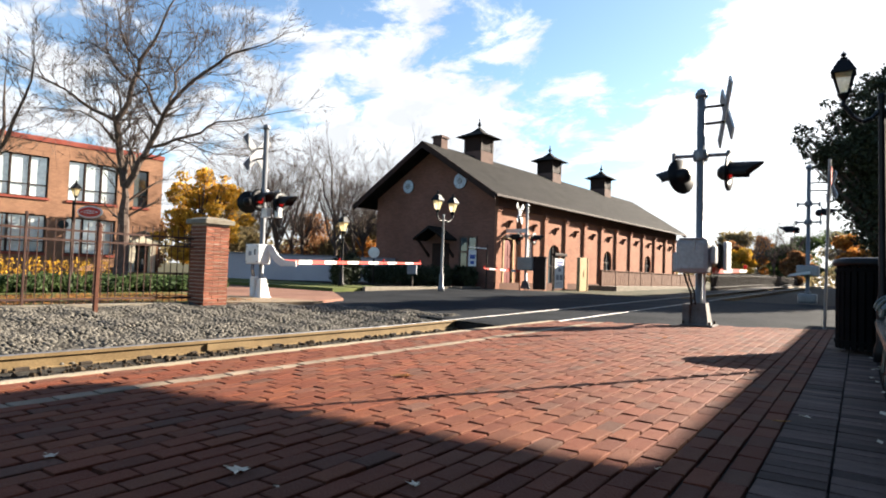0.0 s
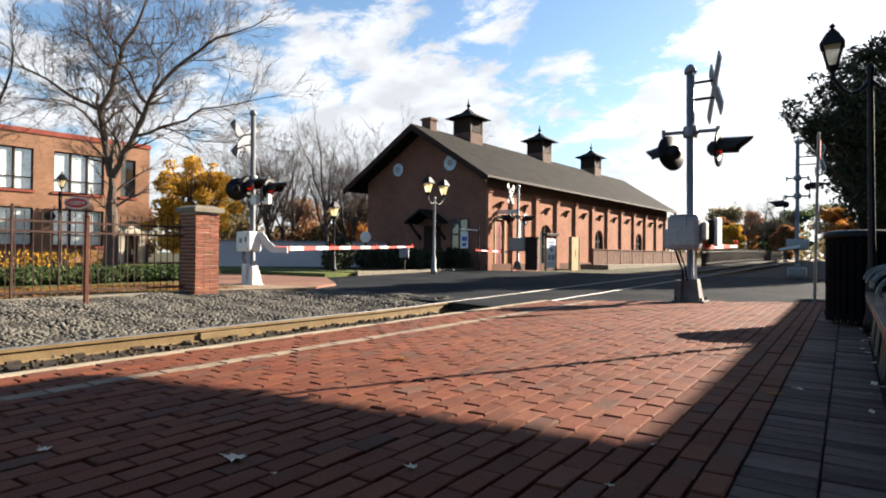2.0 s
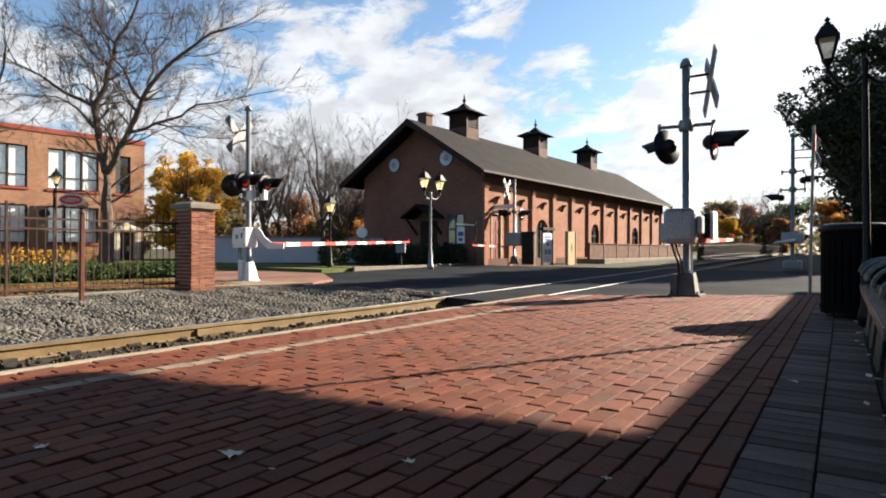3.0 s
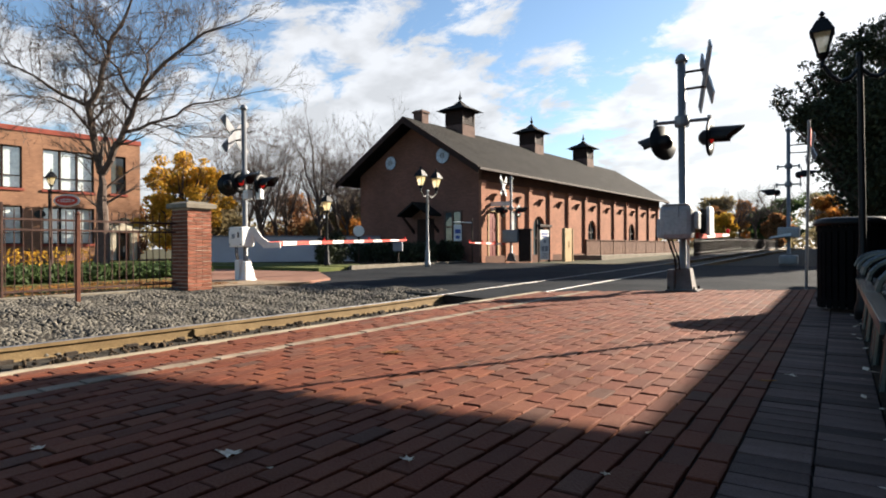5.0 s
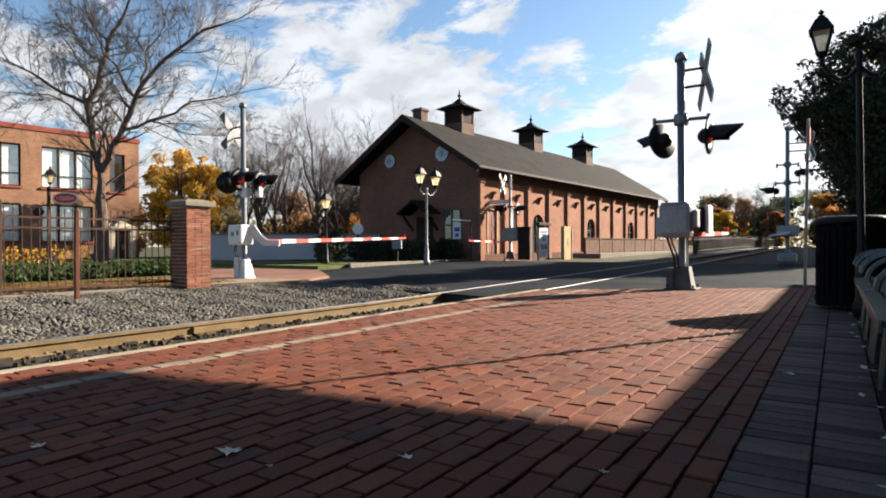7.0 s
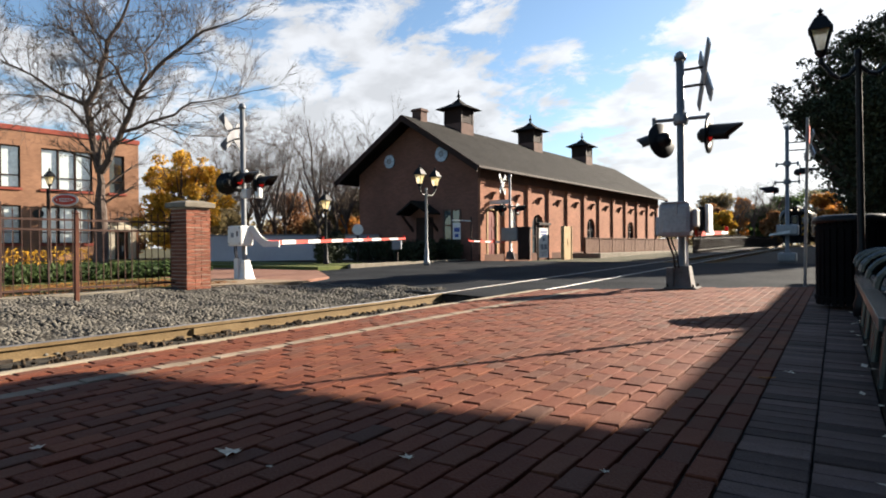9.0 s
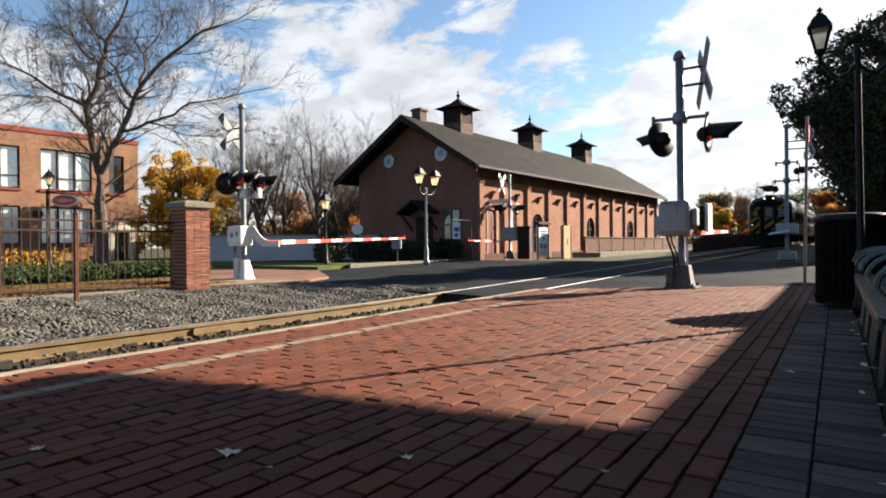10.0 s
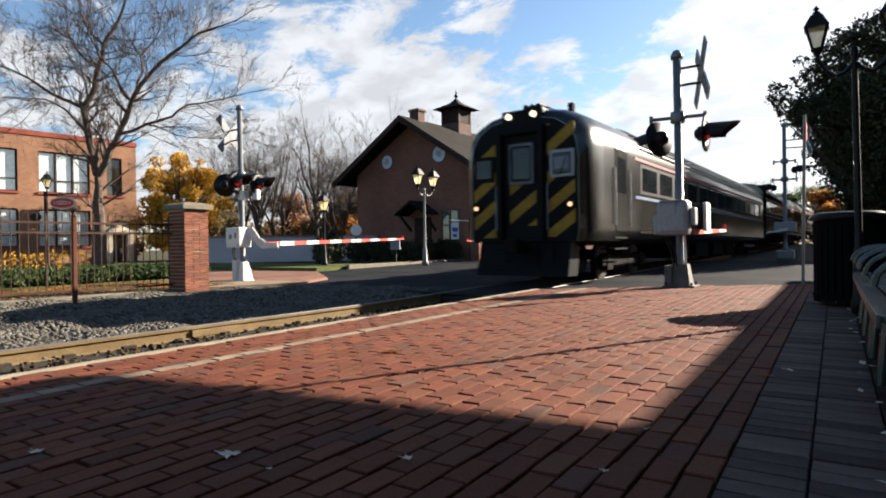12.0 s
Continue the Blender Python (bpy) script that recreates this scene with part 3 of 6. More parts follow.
    v = np.stack([vx, vy, v[..., 2] * 0.75], -1) * size[:, None, None]
    v += np.stack([px, py, pz + 0.012], -1)[:, None]
    f = (fi[None] + 12 * np.arange(count)[:, None, None]).reshape(-1, 3)
    me = bpy.data.meshes.new("ballast")
    me.vertices.add(count * 12)
    me.vertices.foreach_set("co", v.reshape(-1))
    me.loops.add(len(f) * 3)
    me.loops.foreach_set("vertex_index", f.reshape(-1))
    me.polygons.add(len(f))
    me.polygons.foreach_set("loop_start", np.arange(len(f)) * 3)
    me.update(calc_edges=True)
    me.materials.append(M["gravel"])
    tagged(new("ballast", me), "loose grey and buff crushed ballast stones beside the track", "gravel", kind="stuff")


def build_rail_bed():
    rng = random.Random(13)
    verts, faces = [], []
    # dark-coloured stones stand in for the black hollows along the far rail
    for _ in range(700):
        y = rng.uniform(0, 9.8)
        p = Vector((track_x(y) - 0.75 + rng.uniform(0.06, 0.9), y, -0.37 + rng.uniform(-0.01, 0.03)))
        r = rng.uniform(0.014, 0.036) * (1.3 if rng.random() < 0.2 else 1)
        i = len(verts)
        ring = [Vector((r * rng.uniform(0.7, 1.3) * math.cos(a), r * rng.uniform(0.7, 1.3) * math.sin(a), 0)) for a in [k * 1.2566 for k in range(5)]]
        verts += [p + q + Vector((0, 0, -0.01)) for q in ring] + [p + q * 0.6 + Vector((0, 0, r * rng.uniform(0.5, 0.9))) for q in ring]
        faces += [(i + k, i + (k + 1) % 5, i + 5 + (k + 1) % 5, i + 5 + k) for k in range(5)] + [tuple(i + 5 + k for k in range(5))]
    tagged(new("oily_ballast", raw("oily_ballast", verts, faces, M["bed_dark"])), "dark brown stones standing in for the hollows beside the rail", "gravel", kind="stuff")


def build_track():
    for side in (-0.75, 0.75):
        rail = thing("rail", pose(0, 0, 0), "rusty steel rail with a polished running surface", "rail", "rails of the track")
        ys = [-8.0, 8.0] + [8 + 6 * k for k in range(1, 10)] + [120, 200, 400]
        web, top = fresh(), fresh()
        for a, b in zip(ys, ys[1:]):
            for bm, outline in ((web, [(-0.07, -0.18), (0.07, -0.18), (0.07, -0.165), (0.012, -0.14), (0.012, -0.048), (0.036, -0.04), (0.036, -0.006), (-0.036, -0.006), (-0.036, -0.04), (-0.012, -0.048), (-0.012, -0.14), (-0.07, -0.165)]), (top, [(-0.034, -0.006), (0.034, -0.006), (0.03, 0.0), (-0.03, 0.0)])):
                rings = [[bm.verts.new((track_x(y) + side + u, y, rail_z(y) + w)) for u, w in outline] for y in (a, b)]
                n = len(outline)
                for i in range(n):
                    bm.faces.new((rings[0][i], rings[1][i], rings[1][(i + 1) % n], rings[0][(i + 1) % n]))
                if a == ys[0]:
                    bm.faces.new(rings[0])
                if b == ys[-1]:
                    bm.faces.new(rings[1][::-1])
        for bm in (web, top):
            bmesh.ops.recalc_face_normals(bm, faces=bm.faces[:])
        part("web", web, M["rail_side"], rail, "rust-brown rail web and foot")
        part("railhead", top, M["rail_top"], rail, "bright polished railhead")
        # joint bars and anchors on the open track
        bm = fresh()
        x = track_x(4.9) + side
        box(bm, x - 0.035, x + 0.035, 4.55, 5.25, -0.345, -0.26, 0.006)
        part("joint_bar", bm, M["rail_side"], rail)
        rng = random.Random(11)
        for k in range(17):
            y = 0.1 + 0.61 * k
            bm = fresh()
            x = track_x(y) + side
            box(bm, x - 0.12, x + 0.16, y - 0.1, y + 0.1, -0.4, -0.372, 0.004)
            box(bm, x + 0.05, x + 0.1, y + rng.uniform(-0.09, -0.05), y + rng.uniform(0.02, 0.08), -0.385, -0.325, 0.008)
            part("tie_plate", bm, M["tie"], rail)
    rng = random.Random(3)
    for k in range(17):
        y = 0.1 + 0.61 * k
        bm = fresh()
        box(bm, -1.3, 1.3, -0.115, 0.115, -0.17, 0, 0.012)
        solid("railway_tie", bm, M["tie"], "weathered dark timber tie bedded in ballast", "railway tie", "ties of the track", m=pose(track_x(y), y, -0.385, 0, 0, rng.uniform(-1, 1)))


# ---- brick platform ----
def paver_mesh(name, w, l, rng, material):
    bm = fresh()
    j = lambda: rng.uniform(-0.0018, 0.0018)
    rings = []
    for inset, z in ((0, -0.06), (0, -0.0025), (0.004, 0.0)):
        rings.append([bm.verts.new((sx * (w / 2 - inset) + j(), sy * (l / 2 - inset) + j(), z + (j() if z == 0 else 0))) for sx, sy in ((-1, -1), (1, -1), (1, 1), (-1, 1))])
    for a, b in zip(rings, rings[1:]):
        for i in range(4):
            bm.faces.new((a[i], a[(i + 1) % 4], b[(i + 1) % 4], b[i]))
    bm.faces.new(rings[-1])
    return to_mesh(name, bm, material)


def platform_end(x):
    """Where the paving stops against the road."""
    return 9.34 + (x + 4.21) * 0.719


def build_platform():
    bm = fresh()
    outline = [(-4.18, -6), (2.6, -6), (2.6, platform_end(2.6)), (-4.18, platform_end(-4.18))]
    prism(bm, outline, "z", -0.42, -0.02)
    slab = solid("pavement", bm, M["joint"], "red brick station platform laid in running bond", "pavement", kind="structure")
    rng = random.Random(21)
    bw, bl = 0.1085, 0.2135
    gap = 0.0095
    sl = 0.238
    field = [paver_mesh("brick", bw - gap * rng.uniform(1.3, 1.75), bl - gap * rng.uniform(0.8, 1.7), rng, M["paver"]) for _ in range(8)]
    border = [paver_mesh("border_brick", sl - gap, bw - 0.015, rng, M["paver_dark"]) for _ in range(4)]
    pale = [paver_mesh("stripe_brick", bw - 0.004, bl - gap, rng, M["paver_pale"]) for _ in range(3)]
    verts, faces = [], []
    x0, cols = -0.309, 35

    def lay(name, me, x, y, z, turn):
        ob = new(name, me)
        ob.parent = slab
        ob.matrix_basis = pose(x, y, z, rng.uniform(-0.5, 0.5), rng.uniform(-0.5, 0.5), turn)

    shape = [((v.co.x, v.co.y, v.co.z)) for v in field[0].vertices]
    polys = [tuple(p.vertices) for p in field[0].polygons]
    for c in range(cols):
        x = x0 - bw * (c + 0.5)
        stripe = abs(x + 3.46) < bw / 2
        y = 0.2 - 28 * bl + (c % 2) * bl / 2 + rng.uniform(-0.012, 0.012)
        while y + bl / 2 < platform_end(x) + 0.04:
            z = rng.uniform(-0.004, 0.003)
            if stripe:
                lay("stripe_brick", rng.choice(pale), x, y, z + 0.002, rng.uniform(-0.4, 0.4))
            elif 0.8 < y < 3.3 and x > -2.35:
                lay("brick", rng.choice(field), x, y, z, rng.uniform(-0.7, 0.7))
            else:
                i = len(verts)
                ta, tb = rng.uniform(-0.012, 0.012), rng.uniform(-0.012, 0.012)
                a = radians(rng.uniform(-0.7, 0.7))
                grow_y = rng.uniform(0.965, 1.035)
                for vx, vy, vz in shape:
                    vy *= grow_y
                    verts.append((x + vx - vy * a, y + vy + vx * a, z + vz + vx * ta + vy * tb))
                faces += [tuple(i + k for k in p) for p in polys]
            y += bl + rng.uniform(-0.001, 0.002)
    rest = new("bricks", raw("bricks", verts, faces, M["paver_far"]))
    rest.parent = slab
    tagged(rest, "weathered red paving bricks", kind="stuff")
    for c in range(2):
        x = x0 + sl * (c + 0.5)
        y = -5.9
        while y < platform_end(x):
            lay("border_brick", rng.choice(border), x, y, rng.uniform(-0.004, 0.002), rng.uniform(-0.6, 0.6))
            y += bw
    bm = fresh()
    box(bm, -4.21, -4.12, -6, 9.3, -0.3, 0.004, 0.01)
    solid("platform_edge", bm, M["coping"], "pale concrete coping along the platform edge", "coping", kind="structure")
    # planting bed under the benches
    bm = fresh()
    box(bm, 0.17, 2.5, -2, 12.0, -0.2, 0.006)
    solid("planting_bed", bm, M["soil"], "dark earth bed littered with fallen leaves", "bed", kind="structure")


def build_station():
    """Plain station beside the platform, out of view; its roof is laid out to shade the paving."""
    st = thing("station", pose(0, 0, 0), "unseen plain brick station with a flat roof shaped to shade the platform", "building")
    bm = fresh()
    # roof outline worked back from the shade edges on the paving
    prism(bm, [(1.75, 12.7), (4.93, 13.25), (4.88, 26), (16, 26), (16, -14), (1.68, -14)], "z", 5.0, 5.12)
    part("roof", bm, M["shingle"], st, "dark flat roof with a deep overhang")
    bm = fresh()
    box(bm, 5.2, 15.5, -13, 11.8, -0.3, 5.0)
    part("wall", bm, M["canopy_plain"], st)
    bm = fresh()
    box(bm, 6.2, 15.5, 11.8, 25.0, -0.3, 5.0)
    part("wing", bm, M["canopy_plain"], st)


# ---- freight house ----
def wall_with_holes(bm, axis, fixed0, fixed1, u0, u1, z0, z1, holes):
    """A wall of some thickness with real rectangular openings (u0, u1, z0, z1), as one closed shell."""
    us = sorted({u0, u1, *[h[0] for h in holes], *[h[1] for h in holes]})
    zs = sorted({z0, z1, *[h[2] for h in holes], *[h[3] for h in holes]})
    seen = {}

    def vert(i, j, side):
        if (i, j, side) not in seen:
            f = fixed1 if side else fixed0
            seen[i, j, side] = bm.verts.new((f, us[i], zs[j]) if axis == "x" else (us[i], f, zs[j]))
        return seen[i, j, side]

    def solid_cell(i, j):
        if not (0 <= i < len(us) - 1 and 0 <= j < len(zs) - 1):
            return False
        u, z = (us[i] + us[i + 1]) / 2, (zs[j] + zs[j + 1]) / 2
        return not any(h[0] < u < h[1] and h[2] < z < h[3] for h in holes)
    for i in range(len(us) - 1):
        for j in range(len(zs) - 1):
            if not solid_cell(i, j):
                continue
            for s in (0, 1):
                bm.faces.new([vert(*c, s) for c in ((i, j), (i + 1, j), (i + 1, j + 1), (i, j + 1))])
            for di, dj, c0, c1 in ((-1, 0, (i, j), (i, j + 1)), (1, 0, (i + 1, j), (i + 1, j + 1)), (0, -1, (i, j), (i + 1, j)), (0, 1, (i, j + 1), (i + 1, j + 1))):
                if not solid_cell(i + di, j + dj):
                    bm.faces.new((vert(*c0, 0), vert(*c1, 0), vert(*c1, 1), vert(*c0, 1)))
    bmesh.ops.recalc_face_normals(bm, faces=bm.faces[:])
    return bm


def arch(u0, u1, z0, z1, n=8):
    """Outline of a round-headed opening."""
    r = (u1 - u0) / 2
    c = (u0 + u1) / 2
    return [(u0, z0), (u1, z0)] + [(c + r * math.cos(math.pi * i / n), z1 - r + r * math.sin(math.pi * i / n)) for i in range(n + 1)]


def build_freight_house():
    L, W, EAVE, RIDGE = 26.9, 8.14, 4.75, 7.35
    house = thing("freight_house", pose(-14.67, 25.65, 0.03, 0, 0, -4.16), "long brown brick freight house with a dark shingled gable roof", "building")
    bay = L / 11.0
    # long sunny wall with openings
    holes = [(0.75, 1.75, 0.0, 2.6), (bay + 0.7, bay + 1.3, 1.35, 2.65), (2 * bay + 0.5, 2 * bay + 1.9, 0.0, 2.45), (5 * bay + 0.55, 5 * bay + 1.85, 0.9, 2.45), (8 * bay + 0.55, 8 * bay + 1.85, 0.9, 2.45)]
    bm = fresh()
    wall_with_holes(bm, "x", -0.35, 0, 0, L, -0.3, EAVE, holes)
    part("wall", bm, M["house_brick"], house, "sunlit orange-brown brick side wall")
    bm = fresh()
    box(bm, -W, -W + 0.35, 0.35, L, -0.3, EAVE)
    part("wall", bm, M["house_brick"], house)
    # gable ends, in brick whose colour is darkened for their shade
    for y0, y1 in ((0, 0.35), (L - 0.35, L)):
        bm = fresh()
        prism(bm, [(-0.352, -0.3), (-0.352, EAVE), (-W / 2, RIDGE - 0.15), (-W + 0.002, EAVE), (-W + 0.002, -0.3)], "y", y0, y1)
        part("gable_wall", bm, M["shaded_gable_brick"], house, "brown brick gable wall, darkened in colour for its shade")
    # thin skin carries the shade-darkened brick over the side wall's end
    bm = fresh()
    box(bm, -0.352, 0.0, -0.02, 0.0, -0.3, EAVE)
    part("corner_board", bm, M["shaded_gable_brick"], house)
    # inner darkness behind openings
    bm = fresh()
    box(bm, -1.6, -1.5, 0.5, L - 0.5, -0.3, EAVE)
    part("inner_wall", bm, M["trim_dark"], house)
    # roof: two slopes with overhang, shingle courses
    ov, oe = 0.95, 0.95
    slope = (RIDGE - EAVE) / (W / 2)
    for s in (1, -1):
        out = 0.62 if s == 1 else ov
        xe = out if s == 1 else -W - out
        ze = EAVE - slope * out + (0.05 if s == 1 else 0.12)
        bm = fresh()
        prism(bm, [(-W / 2, RIDGE), (xe, ze), (xe, ze + 0.12), (-W / 2, RIDGE + 0.14)], "y", -oe, L + oe)
        roof = part("roof", bm, M["shingle"], house, "dark grey-brown shingled roof slope")
        if s == 1:
            rng = random.Random(8)
            for k in range(26):
                f0, f1 = k / 26, (k + 1) / 26
                bm = fresh()
                xa, za = -W / 2 + (xe + W / 2) * f0, RIDGE + 0.14 + (ze + 0.12 - RIDGE - 0.14) * f0
                xb, zb = -W / 2 + (xe + W / 2) * f1, RIDGE + 0.14 + (ze + 0.12 - RIDGE - 0.14) * f1
                prism(bm, [(xa, za + 0.004), (xb, zb + 0.004), (xb, zb + 0.022), (xa, za + 0.008)], "y", -oe + rng.uniform(0, 0.01), L + oe - rng.uniform(0, 0.01))
                part("shingle_course", bm, M["shingle"], roof)
        # bargeboards on both gables
        for y in (-oe - 0.04, L + oe):
            bm = fresh()
            prism(bm, [(-W / 2, RIDGE - 0.2), (xe, ze - 0.2), (xe, ze + 0.13), (-W / 2, RIDGE + 0.15)], "y", y, y + 0.04)
            part("bargeboard", bm, M["trim_dark"], house, "dark brown bargeboard")
        bm = fresh()
        box(bm, xe - 0.03 * s, xe + 0.09 * s, -oe, L + oe, ze - 0.02, ze + 0.1, 0.01)
        part("gutter", bm, M["trim_dark"], house, "dark brown eaves gutter")
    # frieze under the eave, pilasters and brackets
    # the frieze takes darker brick, so the eave's shade is in its colour
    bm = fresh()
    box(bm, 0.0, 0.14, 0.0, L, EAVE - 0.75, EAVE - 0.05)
    part("frieze", bm, M["house_base"], house, "brick frieze coloured darker to carry the eave's shade")
    for k in range(12):
        y = k * bay
        y0, y1 = (y, y + 0.34) if k == 0 else ((y - 0.34, y) if k == 11 else (y - 0.17, y + 0.17))
        bm = fresh()
        box(bm, 0.0, 0.13, y0, y1, -0.3, EAVE - 0.75)
        box(bm, 0.0, 0.19, y0 - 0.03, y1 + 0.03, EAVE - 0.95, EAVE - 0.75)
        part("pilaster", bm, M["house_brick"], house)
    for k in range(11):
        for f in (0.5,):
            y = (k + f) * bay
            bm = fresh()
            box(bm, 0.0, 0.27, y - 0.05, y + 0.05, EAVE - 1.45, EAVE - 1.33, 0.01)
            prism(bm, [(0.0, EAVE - 1.72), (0.05, EAVE - 1.72), (0.17, EAVE - 1.44), (0.0, EAVE - 1.44)], "y", y - 0.03, y + 0.03)
            part("eave_bracket", bm, M["wood_brown"], house, "short brown timber bracket on the wall")
    # base course
    bm = fresh()
    box(bm, 0.0, 0.1, 0.0, L, -0.3, 0.28)
    part("base_course", bm, M["house_base"], house)
    # openings: red door, window, arched door and windows
    bm = fresh()
    box(bm, -0.12, -0.06, 0.85, 1.65, 0, 2.5, 0.008)
    for z in (0.25, 0.95, 1.65):
        box(bm, -0.06, -0.04, 0.95, 1.22, z, z + 0.55, 0.005)
        box(bm, -0.06, -0.04, 1.28, 1.55, z, z + 0.55, 0.005)
    door = part("door", bm, M["trim_red"], house, "dark red panelled door")
    bm = fresh()
    for a, b, c, d in ((0.75, 0.85, 0, 2.6), (1.65, 1.75, 0, 2.6), (0.85, 1.65, 2.5, 2.6)):
        box(bm, -0.1, 0.03, a, b, c, d, 0.006)
    part("door_frame", bm, M["wood_tan"], door, "tan door frame")
    for i, (a, b, c, d) in enumerate(holes[1:]):
        bm = fresh()
        box(bm, -0.2, -0.17, a, b, c, d)
        win = part("window" if i != 1 else "arched_door", bm, M["glass"], house, "dark arched window" if i else "small dark sash window")
        bm = fresh()
        for u in (a + 0.04, (a + b) / 2, b - 0.04):
            box(bm, -0.17, -0.1, u - 0.035, u + 0.035, c, d, 0.006)
        for z in (c + 0.04, (c + d) / 2, d - 0.05):
            box(bm, -0.17, -0.11, a, b, z - 0.03, z + 0.03, 0.006)
        part("window_frame", bm, M["trim_dark"] if i else M["white"], win)
        if i:
            # brick infill over the round head
            r = (b - a) / 2
            cy = (a + b) / 2
            bm = fresh()
            for s in (-1, 1):
                pts = [(cy + s * r, d - r)] + [(cy + s * r * math.cos(t * math.pi / 12), d - r + r * math.sin(t * math.pi / 12)) for t in range(1, 7)] + [(cy + s * r, d + 0.001)]
                prism(bm, pts, "x", -0.34, -0.003)
            part("arch_infill", bm, M["house_brick"], house)
    # gable dressing: rose windows, porch, side window
    for x, z, r in ((-4.07 + 1.87, 5.4, 0.46), (-4.07 - 1.7, 5.32, 0.42)):
        rose = part("rose_window", lathe(fresh(), [(r * 0.86, 0), (r * 0.86, 0.05), (0, 0.06)], 20, (x, -0.02, z), pose(0, 0, 0, 90)), M["rose_glass"], house, "round blue-grey leaded window")
        part("window_frame", lathe(fresh(), [(r * 0.84, 0), (r * 0.9, 0), (r * 0.9, 0.05), (r * 0.84, 0.05)], 20, (x, -0.0, z), pose(0, 0, 0, 90), False), M["trim_dark"], rose)
        bm = fresh()
        for k in range(4):
            a = math.pi * k / 4
            tube(bm, (x - r * 0.84 * math.cos(a), -0.08, z - r * 0.84 * math.sin(a)), (x + r * 0.84 * math.cos(a), -0.08, z + r * 0.84 * math.sin(a)), 0.008, n=5)
        lathe(bm, [(0.1, 0), (0.14, 0), (0.14, 0.03), (0.1, 0.03)], 12, (x, -0.07, z), pose(0, 0, 0, 90), False)
        part("tracery", bm, M["grey_ink"], rose)
    porch = thing("porch_hood", pose(0, 0, 0), "", "")
    porch.parent = house
    bm = fresh()
    px, pw = -3.35, 1.02
    prism(bm, [(px - pw, 2.3), (px, 2.92), (px + pw, 2.3), (px + pw, 2.41), (px, 3.05), (px - pw, 2.41)], "y", -1.1, 0.0)
    part("hood_roof", bm, M["shingle"], porch, "small gabled porch hood")
    for s in (-1, 1):
        bm = fresh()
        prism(bm, [(-0.98, 2.34), (-0.86, 2.34), (0, 1.6), (0, 1.45)], "x", px + s * 0.82 - 0.05, px + s * 0.82 + 0.05)
        part("hood_bracket", bm, M["trim_dark"], porch)
    bm = fresh()
    box(bm, px - 0.55, px + 0.55, -0.05, 0.0, 0, 2.2)
    part("porch_door", bm, M["trim_dark"], porch)
    bm = fresh()
    box(bm, -2.05, -1.05, -0.02, 0.0, 0.95, 2.5)
    win = part("window", bm, M["glass"], house, "tall sash window in the gable wall")
    bm = fresh()
    for a in (-2.1, -1.58, -1.05):
        box(bm, a - 0.04, a + 0.04, -0.07, -0.02, 0.9, 2.55)
    for z in (0.92, 1.75, 2.52):
        box(bm, -2.1, -1.05, -0.06, -0.02, z - 0.04, z + 0.04)
    part("window_frame", bm, M["cupola_brown"], win)
    # chimney and three cupolas
    bm = fresh()
    box(bm, -4.42, -3.82, 0.3, 0.85, 6.9, 8.05, 0.01)
    box(bm, -4.48, -3.76, 0.24, 0.91, 7.9, 8.0, 0.01)
    part("chimney", bm, M["cupola_brown"], house, "brown brick chimney")
    for y in (4.1, 12.6, 21.1):
        cx = -W / 2
        bm = fresh()
        box(bm, cx - 0.62, cx + 0.62, y - 0.62, y + 0.62, 6.6, 7.75)
        cup = part("cupola", bm, M["cupola_brown"], house, "square roof cupola with louvres and a finial")
        bm = fresh()
        box(bm, cx - 0.56, cx + 0.56, y - 0.56, y + 0.56, 7.75, 8.6)
        for sx, sy in ((-1, -1), (1, -1), (1, 1), (-1, 1)):
            box(bm, cx + sx * 0.56 - 0.06, cx + sx * 0.56 + 0.06, y + sy * 0.56 - 0.06, y + sy * 0.56 + 0.06, 7.72, 8.62)
        for k in range(6):
            z = 7.82 + 0.13 * k
            box(bm, cx - 0.6, cx + 0.6, y - 0.6, y + 0.6, z, z + 0.04)
        part("louvre", bm, M["trim_dark"], cup)
        bm = fresh()
        v = [bm.verts.new((cx + sx * 1.0, y + sy * 1.0, 8.6)) for sx, sy in ((-1, -1), (1, -1), (1, 1), (-1, 1))]
        w = [bm.verts.new((cx + sx * 0.3, y + sy * 0.3, 8.98)) for sx, sy in ((-1, -1), (1, -1), (1, 1), (-1, 1))]
        t = bm.verts.new((cx, y, 9.3))
        bm.faces.new(v[::-1])
        for i in range(4):
            bm.faces.new((v[i], v[(i + 1) % 4], w[(i + 1) % 4], w[i]))
            bm.faces.new((w[i], w[(i + 1) % 4], t))
        part("cupola_roof", bm, M["shingle"], cup)
        part("finial", lathe(fresh(), [(0.1, 9.15), (0.05, 9.3), (0.12, 9.42), (0.05, 9.52), (0.03, 9.7), (0.0, 9.85)], 8, (cx, y, 0)), M["black"], cup)
    # apron and brown rail wall along the sunny side
    verts_y0 = 4 * bay - 0.3
    bm = fresh()
    box(bm, 0.12, 2.3, verts_y0, L + 2, -0.3, 0.2, 0.02)
    solid("apron", bm, M["stone"], "pale sunlit stone apron beside the freight house", "apron", kind="structure", m=house.matrix_basis.copy())
    wall = thing("apron_wall", house.matrix_basis.copy(), "low brown panelled wall with posts along the apron", "wall")
    n = 9
    span = (L + 1.5 - verts_y0) / n
    for k in range(n):
        y = verts_y0 + span * k
        bm = fresh()
        box(bm, 1.3, 1.36, y + 0.06, y + span - 0.06, 0.2, 1.1)
        for j in range(9):
            yy = y + 0.1 + (span - 0.2) * j / 9
